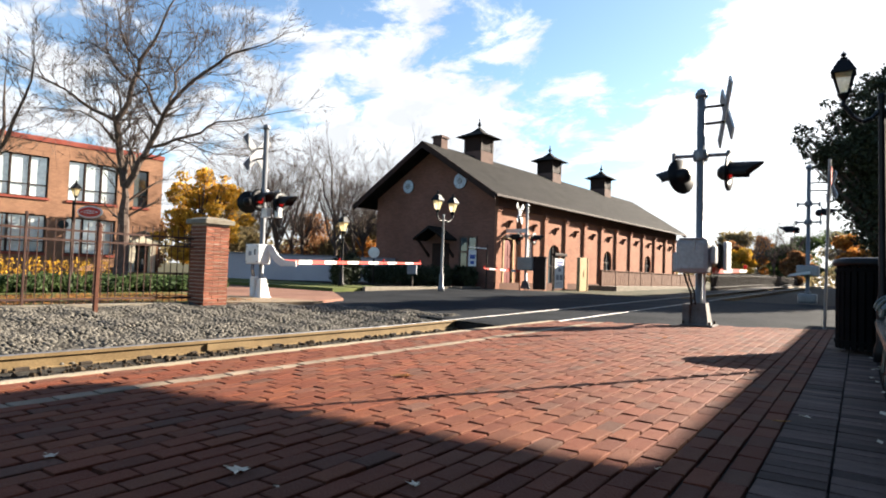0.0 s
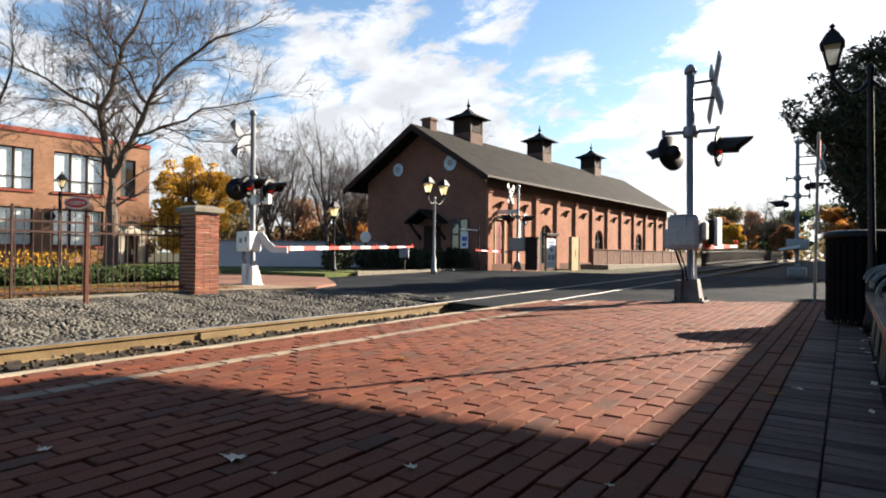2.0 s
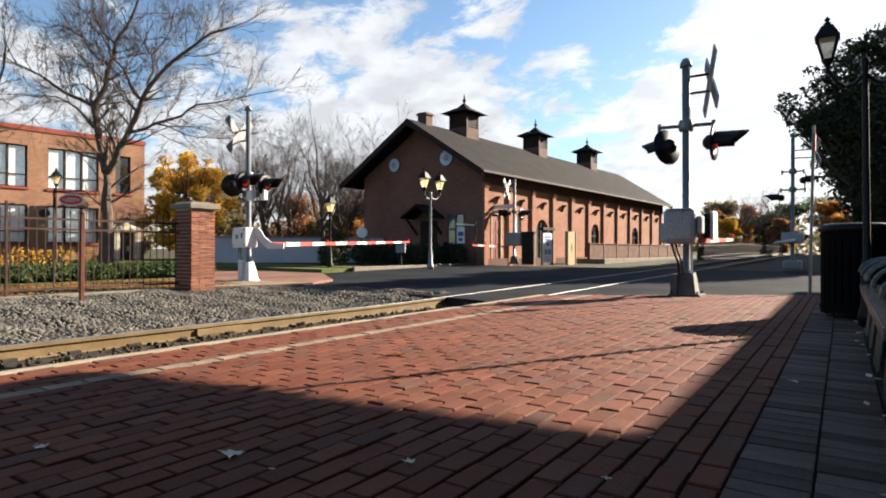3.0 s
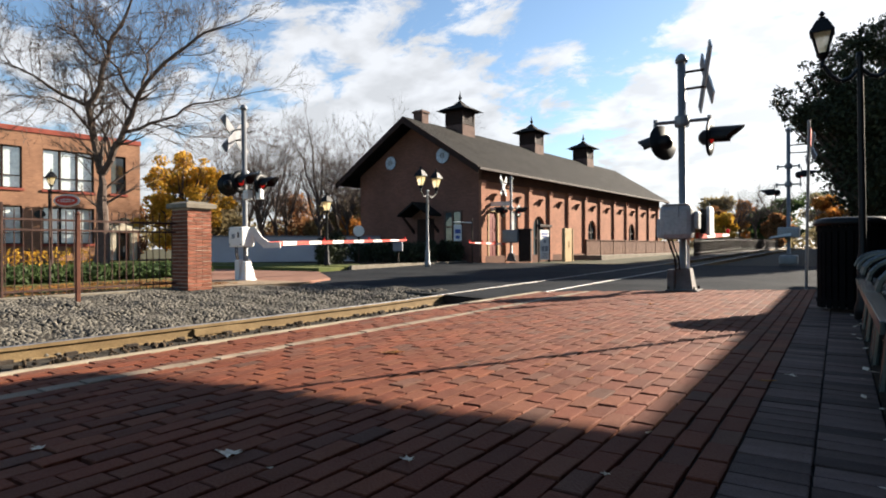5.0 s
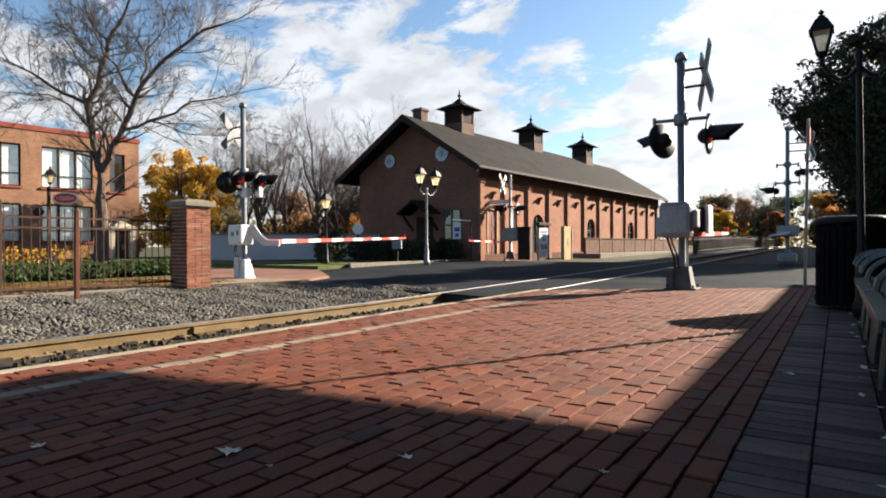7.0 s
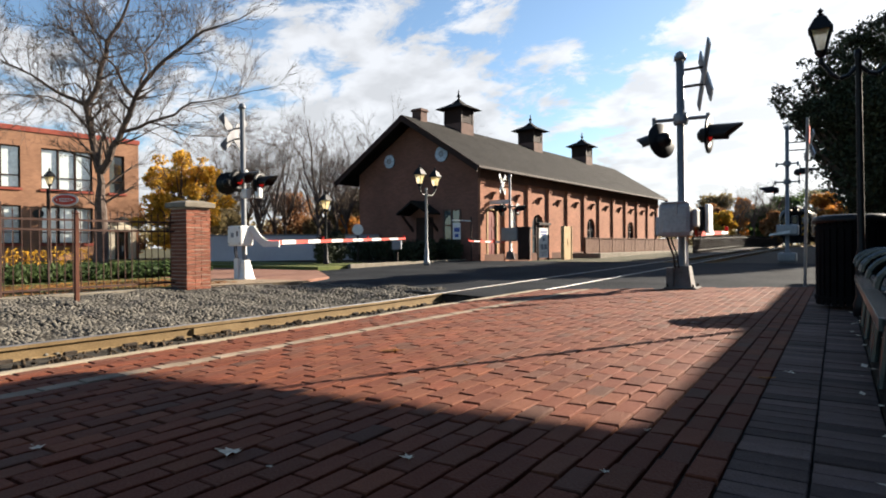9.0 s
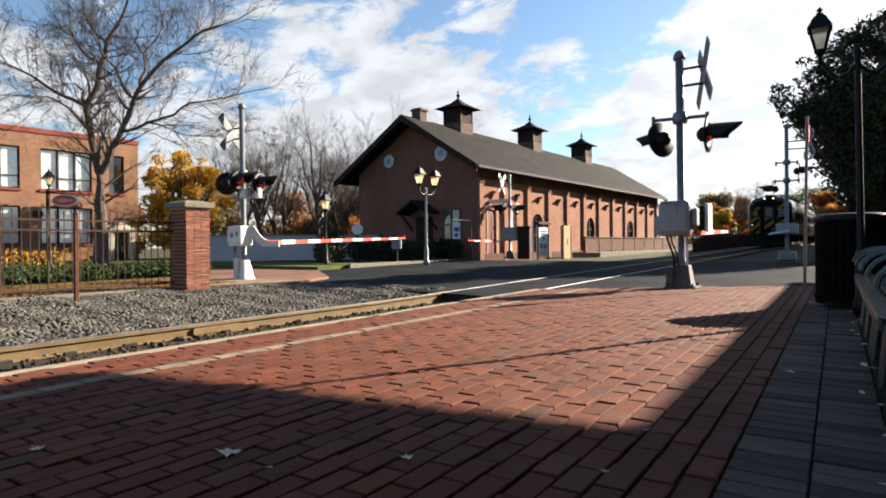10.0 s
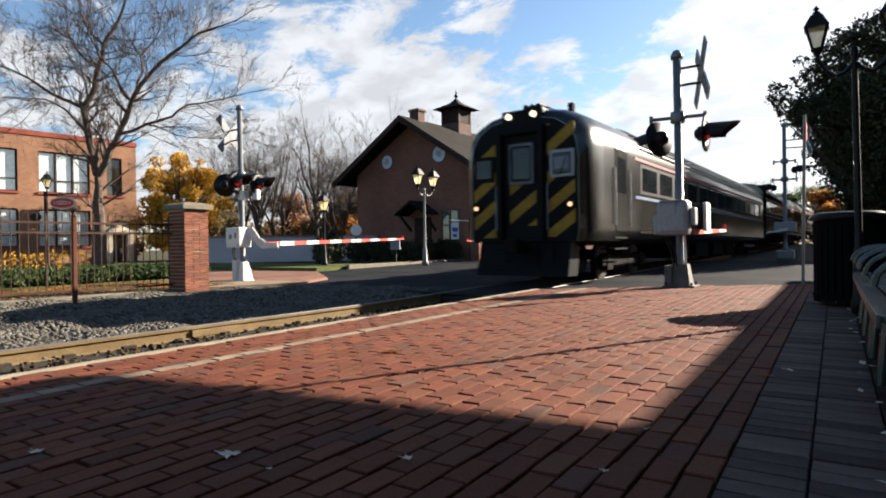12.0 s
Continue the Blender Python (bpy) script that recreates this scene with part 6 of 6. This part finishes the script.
def maple_leaf(x, y, s, turn, material, rng):
    bm = fresh()
    n = 15
    pts = []
    for i in range(n):
        a = 2 * math.pi * i / n
        r = s * (1.0 if i % 3 == 0 else (0.45 if i % 3 == 1 else 0.6)) * rng.uniform(0.85, 1.1)
        pts.append(bm.verts.new((r * math.cos(a), r * math.sin(a), 0.004 + rng.uniform(0, 0.35) * r)))
    c = bm.verts.new((0, 0, 0.004))
    for i in range(n):
        bm.faces.new((c, pts[i], pts[(i + 1) % n]))
    tube(bm, (0, 0, 0.006), (-s * 1.3, 0.1 * s, 0.012), 0.0015, n=4)
    solid("fallen_leaf", bm, M[material], "dry curled maple leaf on the brick paving", "leaf", "fallen leaves on the platform", m=pose(x, y, 0.002, 0, 0, turn))


# ---- pieces near the camera and by the house ----
def build_bin_and_benches():
    b = thing("litter_bin", pose(0.15, 8.3, 0.0), "black slatted round litter bin with a domed rim", "litter bin")
    part("liner", lathe(fresh(), [(0.3, 0.06), (0.33, 0.1), (0.33, 0.95), (0.3, 0.95)], 24), M["bin_black"], b)
    for k in range(30):
        a = 2 * math.pi * k / 30
        bm = fresh()
        box(bm, 0.345, 0.36, -0.028, 0.028, 0.04, 0.97, 0.004)
        ob = part("slat", bm, M["bin_black"], b)
        ob.matrix_basis = pose(0, 0, 0, 0, 0, math.degrees(a))
    for z in (0.1, 0.9):
        part("band", lathe(fresh(), [(0.36, z), (0.372, z), (0.372, z + 0.04), (0.36, z + 0.04)], 30, caps=False), M["bin_black"], b)
    part("lid", lathe(fresh(), [(0.39, 0.97), (0.4, 1.0), (0.38, 1.04), (0.3, 1.06), (0.2, 1.065), (0.19, 1.03)], 30), M["black"], b, "black metal rim catching the light", True)
    for y in (3.75, 5.65):
        bench = thing("bench", pose(0.13, y, 0), "dark green slatted bench with curled iron arms", "bench", "benches along the platform")
        for k in range(6):
            bm = fresh()
            box(bm, 0.02 + 0.085 * k, 0.085 + 0.085 * k, -0.9, 0.9, 0.42, 0.45, 0.006)
            part("seat_slat", bm, M["bench"], bench)
        for k in range(5):
            bm = fresh()
            x = 0.55 + 0.035 * k
            z = 0.52 + 0.085 * k
            box(bm, x - 0.012, x + 0.012, -0.9, 0.9, z - 0.032, z + 0.032, 0.006)
            part("back_slat", bm, M["bench"], bench)
        for yy in (-0.82, 0.0, 0.82):
            bm = fresh()
            n = 16
            pts = [Vector((0.2 + 0.2 * math.cos(a), yy, 0.56 + 0.13 * math.sin(a))) for a in [math.radians(-120 + 300 * i / n) for i in range(n + 1)]]
            for p, q in zip(pts, pts[1:]):
                tube(bm, p, q, 0.014, n=6)
            tube(bm, (0.06, yy, 0.0), (0.1, yy, 0.42), 0.022, n=8)
            tube(bm, (0.5, yy, 0.0), (0.46, yy, 0.42), 0.022, n=8)
            tube(bm, (0.04, yy, 0.41), (0.56, yy, 0.41), 0.016, n=6)
            tube(bm, (0.52, yy, 0.41), (0.7, yy, 0.92), 0.016, n=6)
            part("iron_end", bm, M["bench"], bench, "curled cast-iron arm and legs")
        bm = fresh()
        box(bm, 0.0, 0.02, -0.92, 0.92, 0.4, 0.455, 0.006)
        part("front_rail", bm, M["bench"], bench)


def build_yard_things():
    # pale wall
    w = thing("pale_wall", pose(-27.8, 18.5, -0.1, 0, 0, 48), "long pale grey boundary wall with a coping", "wall")
    part("face", box(fresh(), 0, 10, 0, 0.2, 0, 1.42), M["pale_wall"], w)
    part("coping", box(fresh(), 0, 10, -0.05, 0.25, 1.42, 1.5, 0.01), M["grey_ink"], w)
    # round clock-like disc sign
    d = thing("round_sign", pose(-18.0, 20.6, 0.0, 0, 0, 35), "pale round disc sign on a dark post", "sign")
    part("post", tube(fresh(), (0, 0, 0), (0, 0, 1.3), 0.04), M["iron"], d)
    part("disc", lathe(fresh(), [(0.24, 0), (0.25, 0.02), (0.24, 0.05), (0.0, 0.055)], 24, (0, 0, 1.5), pose(0, 0, 0, 90)), M["white"], d, "white disc")
    # utility box
    bm = fresh()
    box(bm, -0.2, 0.2, -0.14, 0.14, 0.6, 1.0, 0.02)
    u = thing("utility_box", pose(-15.8, 20.6, 0.0, 0, 0, 30), "grey metal utility box on a post", "utility box")
    part("cabinet", bm, M["grey_ink"], u)
    part("post", tube(fresh(), (0, 0, 0), (0, 0, 0.5), 0.05), M["iron"], u)
    # banner on an arm
    s = thing("banner", pose(-14.8, 24.3, 0.0, 0, 0, 33), "small white and blue banner hanging from a bracket post", "banner")
    part("post", tube(fresh(), (0.45, 0, 0), (0.45, 0, 2.1), 0.03), M["iron"], s)
    part("bracket", tube(fresh(), (-0.45, 0, 1.95), (0.45, 0, 1.9), 0.025), M["white"], s)
    cloth = part("cloth", box(fresh(), -0.42, -0.05, -0.01, 0.01, 1.05, 1.82, 0.004), M["white"], s)
    part("print_bar", box(fresh(), -0.36, -0.1, -0.015, -0.01, 1.4, 1.6), M["blue_ink"], cloth)
    part("print_bar", box(fresh(), -0.33, -0.14, -0.015, -0.01, 1.15, 1.3), M["blue_ink"], cloth)
    # information board
    s = thing("information_board", pose(-11.5, 26.2, 0.04, 0, 0, 80), "white notice board with blue heading and dark frame", "notice board")
    for x in (-0.42, 0.42):
        part("leg", box(fresh(), x - 0.04, x + 0.04, -0.04, 0.04, 0, 1.75, 0.008), M["trim_dark"], s)
    face = part("face", box(fresh(), -0.36, 0.36, -0.03, 0.02, 0.12, 1.5, 0.004), M["white"], s)
    bm = fresh()
    for z, a in ((1.28, 0.26), (1.16, 0.2)):
        box(bm, -a, a, -0.036, -0.03, z, z + 0.07)
    part("heading_bars", bm, M["blue_ink"], face)
    for x in (-0.27, 0.03):
        part("print_block", box(fresh(), x, x + 0.24, -0.036, -0.03, 0.5, 0.75), M["grey_ink"], face)
    for k in range(4):
        part("print_bar", box(fresh(), -0.26, 0.26, -0.036, -0.03, 0.2 + 0.06 * k, 0.225 + 0.06 * k), M["grey_ink"], face)
    part("print_block", box(fresh(), -0.1, 0.12, -0.036, -0.03, 0.9, 1.05), M["grey_ink"], face)
    part("hood", box(fresh(), -0.5, 0.5, -0.12, 0.1, 1.62, 1.75, 0.02), M["trim_dark"], s)
    # plywood screen and dark cabinet
    bm = fresh()
    box(bm, -0.5, 0.5, -0.06, 0.06, 0, 1.6, 0.01)
    for x in (-0.45, 0.4):
        box(bm, x, x + 0.06, -0.09, -0.06, 0, 1.6)
    box(bm, 0.0, 0.02, -0.08, -0.06, 0.7, 1.0)
    solid("plywood_screen", bm, M["wood_tan"], "upright tan plywood screen beside the notice board", "screen", m=pose(-10.9, 27.6, 0.04, 0, 0, 86))
    bm = fresh()
    box(bm, -0.3, 0.3, -0.3, 0.3, 0, 1.55, 0.04)
    box(bm, -0.34, 0.34, -0.34, 0.34, 1.5, 1.6, 0.02)
    solid("signal_cabinet", bm, M["trim_dark"], "dark brown metal signal cabinet by the mast", "cabinet", m=pose(-12.8, 26.9, 0.04, 0, 0, 20))
    # far lineside fence
    f = thing("lineside_fence", pose(0, 0, 0), "dark iron picket fence along the far line", "fence")
    me = to_mesh("picket", box(fresh(), -0.045, 0.045, -0.045, 0.045, 0, 1.2), M["iron"])
    for k in range(120):
        y = 44 + 0.45 * k
        ob = new("picket", me)
        ob.parent = f
        ob.matrix_basis = pose(track_x(y) - 3.6, y, rail_z(y) - 0.2)
    for dz in (0.2, 1.0):
        bm = fresh()
        for a, b in ((44, 62), (62, 98)):
            tube(bm, (track_x(a) - 3.6, a, rail_z(a) - 0.2 + dz), (track_x(b) - 3.6, b, rail_z(b) - 0.2 + dz), 0.04, n=5)
        part("rail", bm, M["iron"], f)
    # leaves on the paving
    rng = random.Random(17)
    spots = ((-1.82, 1.39, 0.052, 20, "leaf_pale"), (-1.25, 1.68, 0.03, 140, "leaf_pale"), (-2.63, 3.33, 0.06, 80, "leaf_brown"), (-2.6, 3.38, 0.045, 200, "leaf_orange"), (-2.47, 1.04, 0.03, 10, "leaf_pale"), (-1.52, 3.52, 0.024, 70, "leaf_orange"), (-1.16, 3.25, 0.026, 250, "leaf_orange"), (-1.95, 3.25, 0.022, 0, "leaf_orange"), (-2.76, 5.25, 0.03, 40, "leaf_orange"), (-2.01, 7.93, 0.05, 120, "leaf_orange"), (-0.33, 3.71, 0.04, 200, "leaf_orange"), (-0.22, 3.95, 0.032, 30, "leaf_pale"), (-0.63, 1.92, 0.018, 60, "leaf_pale"), (-1.59, 1.37, 0.013, 90, "leaf_pale"), (-0.63, 2.43, 0.014, 220, "leaf_pale"), (-1.59, 4.98, 0.03, 15, "leaf_orange"), (-3.9, 5.2, 0.05, 65, "leaf_brown"), (-3.3, 6.4, 0.035, 165, "leaf_brown"))
    for x, y, s, t, mt in spots:
        maple_leaf(x, y, s, t, mt, rng)


# ---- train ----
def clip_poly(poly, test, cut):
    out = []
    for i, p in enumerate(poly):
        q = poly[(i + 1) % len(poly)]
        if test(p):
            out.append(p)
        if test(p) != test(q):
            out.append(cut(p, q))
    return out


def band_in_panel(x0, x1, z0, z1, c, w, slope):
    """The part of a diagonal band c < z - slope * x < c + w that lies in a panel."""
    poly = [(x0, z0), (x1, z0), (x1, z1), (x0, z1)]
    for lim, sign in ((c, 1), (c + w, -1)):
        def val(p):
            return sign * (p[1] - slope * p[0] - lim)

        def cut(p, q):
            t = val(p) / (val(p) - val(q))
            return (p[0] + (q[0] - p[0]) * t, p[1] + (q[1] - p[1]) * t)
        poly = clip_poly(poly, lambda p: val(p) >= 0, cut)
        if len(poly) < 3:
            return []
    return poly


def car_section(hw, top, n=9):
    """Half-round roof on upright sides; (x, z) from the left skirt over the roof to the right."""
    shoulder = 2.95 - (3.9 - top)
    side = [(-hw * 0.97, 0.95), (-hw, 1.2), (-hw, shoulder)]
    roof = []
    for i in range(1, n):
        a = math.pi * (1 - i / n)
        roof.append((hw * math.copysign(abs(math.cos(a)) ** 0.72, math.cos(a)), shoulder + (top - shoulder) * math.sin(a) ** 0.8))
    return side + roof + [(-x, z) for x, z in side[::-1]]


def loft(bm, rings, cap0=True, cap1=True):
    vs = [[bm.verts.new(p) for p in r] for r in rings]
    n = len(vs[0])
    for a, b in zip(vs, vs[1:]):
        for i in range(n):
            bm.faces.new((a[i], a[(i + 1) % n], b[(i + 1) % n], b[i]))
    if cap0:
        bm.faces.new(vs[0])
    if cap1:
        bm.faces.new(vs[-1][::-1])
    bmesh.ops.recalc_face_normals(bm, faces=bm.faces[:])
    return bm


CAR = 26.0


def bogie(parent, y):
    bm = fresh()
    for s in (-1, 1):
        box(bm, s * 0.95 - 0.07, s * 0.95 + 0.07, y - 1.7, y + 1.7, 0.35, 0.6, 0.03)
        for dy in (-1.25, 1.25):
            box(bm, s * 0.95 - 0.1, s * 0.95 + 0.1, y + dy - 0.2, y + dy + 0.2, 0.25, 0.65, 0.03)
        box(bm, s * 0.95 - 0.09, s * 0.95 + 0.09, y - 0.35, y + 0.35, 0.55, 0.85, 0.03)
    box(bm, -0.95, 0.95, y - 0.25, y + 0.25, 0.45, 0.75)
    b = part("bogie", bm, M["train_under"], parent, "dark cast bogie frame")
    for dy in (-1.25, 1.25):
        for s in (-1, 1):
            bm = fresh()
            lathe(bm, [(0.1, -0.07), (0.42, -0.07), (0.45, -0.05), (0.46, 0.06), (0.36, 0.07), (0.1, 0.07)], 20, (s * 0.75, y + dy, 0.46), pose(0, 0, 0, 0, 90))
            part("wheel", bm, M["iron"], b)


def build_car(cab, label):
    car = thing("cab_car" if cab else "passenger_car", pose(0, 0, 0), label, "train car", "cars of the train")
    HW = 1.53
    ys = [0.0, 0.1, 0.35, 0.9] if cab else [0.0, 0.05]
    scale = [(1.3, 3.66), (1.42, 3.78), (1.5, 3.87), (HW, 3.9)] if cab else [(HW - 0.05, 3.86), (HW, 3.9)]
    rings = [[(x, y, z) for x, z in car_section(hw, tp)] for y, (hw, tp) in zip(ys, scale)]
    rings += [[(x, y, z) for x, z in car_section(HW, 3.9)] for y in (CAR / 2, CAR - 0.1)]
    rings.append([(x, CAR, z) for x, z in car_section(HW - 0.05, 3.86)])
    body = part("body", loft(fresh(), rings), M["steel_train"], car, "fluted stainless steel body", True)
    body.data.polygons.foreach_set("use_smooth", [abs(p.normal.y) < 0.5 for p in body.data.polygons])
    # fluting: thin ribs along the sides and roof
    start = 3.4 if cab else 0.4
    sec = car_section(HW + 0.012, 3.912, 27)
    bm = fresh()
    for s in (-1, 1):
        for k in range(9):
            z = 1.12 + 0.1 * k
            box(bm, s * (HW - 0.01), s * (HW + 0.014), start, CAR - 0.3, z, z + 0.05)
    for x, z in sec[4:-4]:
        tube(bm, (x, start, z), (x, CAR - 0.3, z), 0.022, n=4)
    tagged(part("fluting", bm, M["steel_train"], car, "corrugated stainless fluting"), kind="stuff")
    for s in (-1, 1):
        for z, mt in ((2.92, "train_red"), (1.98, "train_blue")):
            bm = fresh()
            box(bm, s * (HW - 0.005), s * (HW + 0.012), start - 0.4, CAR - 0.2, z, z + 0.07)
            part("stripe", bm, M[mt], car)
        bm = fresh()
        box(bm, s * (HW - 0.005), s * (HW + 0.008), start, CAR - 1.6, 2.12, 2.86)
        belt = part("window_band", bm, M["train_black"], car, "black window band")
        n = 13 if cab else 14
        step = (CAR - 2.0 - start) / n
        for k in range(n):
            y = start + 0.15 + step * k
            bm = fresh()
            box(bm, s * HW, s * (HW + 0.018), y, y + step - 0.3, 2.2, 2.78, 0.008)
            part("window", bm, M["train_glass"], belt)
        for y in ((1.55,) if cab else ()) + ((CAR - 1.4,)):
            bm = fresh()
            box(bm, s * (HW - 0.01), s * (HW + 0.01), y, y + 0.85, 1.15, 3.05, 0.02)
            door = part("side_door", bm, M["steel_train"], car)
            bm = fresh()
            box(bm, s * HW, s * (HW + 0.02), y + 0.17, y + 0.68, 2.05, 2.85, 0.02)
            part("door_window", bm, M["train_glass"], door)
            bm = fresh()
            for zz in (0.45, 0.75, 1.0):
                box(bm, s * (HW - 0.35), s * (HW - 0.02), y, y + 0.85, zz, zz + 0.04)
            part("step", bm, M["train_under"], car)
    bm = fresh()
    box(bm, -1.25, 1.25, 0.5, CAR - 0.5, 0.85, 1.1)
    for y in (7.5, 10.5, 13.5, 16.0):
        box(bm, -1.3, 1.3, y, y + 2.0, 0.4, 0.9, 0.03)
    part("underframe", bm, M["train_under"], car, "dark underfloor equipment")
    bogie(car, 3.8)
    bogie(car, CAR - 3.8)
    bm = fresh()
    for y in (6.0, 9.0, 13.0, 17.0, 21.0):
        box(bm, -0.4, 0.4, y, y + 0.9, 3.86, 3.98, 0.03)
    part("roof_vent", bm, M["train_under"], car)
    bm = fresh()
    box(bm, -0.55, 0.55, CAR, CAR + 0.35, 1.15, 3.35, 0.03)
    part("gangway", bm, M["train_under"], car, "black rubber gangway bellows")
    bm = fresh()
    tube(bm, (0, CAR - 0.3, 0.85), (0, CAR + 0.4, 0.85), 0.1)
    part("coupler", bm, M["train_under"], car)
    if not cab:
        return car
    # face of the cab: black panels with yellow diagonals
    f = -0.012
    bm = fresh()
    outline = [(x * 0.985, z) for x, z in car_section(1.3, 3.64)]
    prism(bm, outline, "y", f, 0.02)
    face = part("face", bm, M["train_black"], car, "black cab face with yellow diagonal stripes")
    panels = [(-1.22, -0.66, 1.05, 3.3), (-0.3, 0.34, 1.3, 2.2), (0.6, 1.22, 1.05, 3.45)]
    for x0, x1, z0, z1 in panels:
        for k in range(-3, 6):
            c = 0.62 * k + (0.28 if x0 > 0.3 else (0.05 if x0 < -1 else 0.12))
            poly = band_in_panel(x0, x1, z0, z1, c + 0.2, 0.27, 0.72)
            if len(poly) >= 3:
                bm = fresh()
                prism(bm, poly, "y", f - 0.006, f + 0.002)
                part("yellow_stripe", bm, M["train_yellow"], face)
    # end door with its frame, window and posts
    bm = fresh()
    for s in (-1, 1):
        box(bm, s * 0.5 - 0.06, s * 0.5 + 0.06, -0.16, 0.0, 1.0, 3.4, 0.03)
    box(bm, -0.56, 0.56, -0.16, 0.0, 3.28, 3.45, 0.04)
    part("door_frame", bm, M["train_black"], face)
    bm = fresh()
    box(bm, -0.3, 0.3, -0.04, f, 2.2, 3.1, 0.06)
    dw = part("door_window_frame", bm, M["grey_ink"], face, "worn grey window frame")
    bm = fresh()
    box(bm, -0.24, 0.24, -0.055, -0.03, 2.27, 3.03, 0.05)
    part("door_window", bm, M["train_glass"], dw)
    for x0, x1 in ((-1.2, -0.68), (0.66, 1.22)):
        bm = fresh()
        box(bm, x0, x1, -0.04, f, 2.3, 2.88, 0.02)
        fr = part("cab_window_frame", bm, M["grey_box"] if x0 > 0 else M["train_black"], face)
        bm = fresh()
        box(bm, x0 + 0.07, x1 - 0.07, -0.055, -0.03, 2.37, 2.81, 0.02)
        pane = part("cab_window", bm, M["train_glass"], fr)
        if x0 > 0:
            bm = fresh()
            box(bm, x0 + 0.12, x1 - 0.12, -0.06, -0.05, 2.47, 2.72)
            part("number_bar", bm, M["grey_ink"], pane)
    for x in (-0.3, 0.3):
        part("headlight", lathe(fresh(), [(0.065, 0), (0.065, 0.05), (0.0, 0.06)], 14, (x, -0.01, 3.7), pose(0, 0, 0, 90)), M["headlight"], car, "bright headlight")
    bm = fresh()
    box(bm, -0.5, 0.5, -0.005, 0.4, 3.56, 3.84, 0.05)
    part("headlight_housing", bm, M["train_black"], car)
    for x in (-1.15, 1.12):
        part("ditch_light", lathe(fresh(), [(0.05, 0), (0.05, 0.05), (0.0, 0.06)], 12, (x, -0.015, 1.72), pose(0, 0, 0, 90)), M["ditch_light"], car, "glowing lower lamp")
        part("lamp_rim", lathe(fresh(), [(0.11, 0), (0.11, 0.05), (0.055, 0.05), (0.055, 0)], 12, (x, -0.012, 1.72), pose(0, 0, 0, 90), False), M["train_black"], car)
    bm = fresh()
    for x in (-0.15, 0.0, 0.15):
        tube(bm, (x, 0.5, 3.98), (x, 0.95, 4.0), 0.07, 0.03, 8)
    box(bm, -0.35, 0.35, 0.6, 1.2, 3.86, 3.98, 0.03)
    part("horn", bm, M["train_under"], car, "black roof horns")
    for x in (-0.35, 0.75):
        bm = fresh()
        box(bm, x - 0.06, x + 0.06, 0.9, 1.05, 3.7, 4.05, 0.02)
        part("antenna", bm, M["train_under"], car)
    bm = fresh()
    prism(bm, [(-0.15, 0.22), (0.35, 0.22), (0.5, 0.95), (0.05, 0.95)], "x", -1.1, 1.1)
    part("pilot", bm, M["train_black"], car, "black pilot plough")
    bm = fresh()
    tube(bm, (0, -0.45, 0.85), (0, 0.3, 0.85), 0.11)
    box(bm, -0.16, 0.16, -0.6, -0.35, 0.7, 1.02, 0.03)
    part("coupler", bm, M["train_under"], car)
    for s in (-1, 1):
        part("grab_rail", tube(fresh(), (s * 0.62, -0.07, 1.2), (s * 0.62, -0.07, 2.2), 0.016, n=6), M["grey_ink"], face)
        part("side_grab_rail", tube(fresh(), (s * 1.57, 1.45, 1.3), (s * 1.57, 1.45, 2.6), 0.018, n=6), M["grey_ink"], car)
        part("side_grab_rail", tube(fresh(), (s * 1.57, 2.5, 1.3), (s * 1.57, 2.5, 2.6), 0.018, n=6), M["grey_ink"], car)
    part("wiper", tube(fresh(), (0.9, -0.07, 2.35), (1.05, -0.07, 2.7), 0.01, n=5), M["train_under"], face)
    for x, z0 in ((-0.35, 0.5), (0.35, 0.45), (0.75, 0.5)):
        part("air_hose", tube(fresh(), (x, -0.1, 0.95), (x + 0.06, -0.2, z0), 0.025, n=6), M["train_under"], car)

    return car


def build_train():
    lead = build_car(True, "stainless cab car with black and yellow striped face")
    second = build_car(False, "stainless steel passenger car with dark windows")
    cars = [lead, second]
    for _ in range(2):
        cars.append(copy_thing(second, pose(0, 0, 0)))
    return cars


def motions(cars):
    """The train runs down the line at a steady speed."""
    for n, car in enumerate(cars):
        rows = []
        for k in range(25):
            t = 0.5 * k
            y = 12.0 + 20.3 * (12.0 - t) + n * (CAR + 0.75)
            rows.append((t, pose(track_x(y), y, rail_z(y), 0, 0, -1.907)))
        walk(car, rows)


build_ground()
build_rail_bed()
build_track()
build_station()
build_freight_house()
build_factory()
build_signals()
build_lamps()
build_plants()
build_bin_and_benches()
build_yard_things()
train = build_train()
build_pier_and_fence()
build_platform()
motions(train)
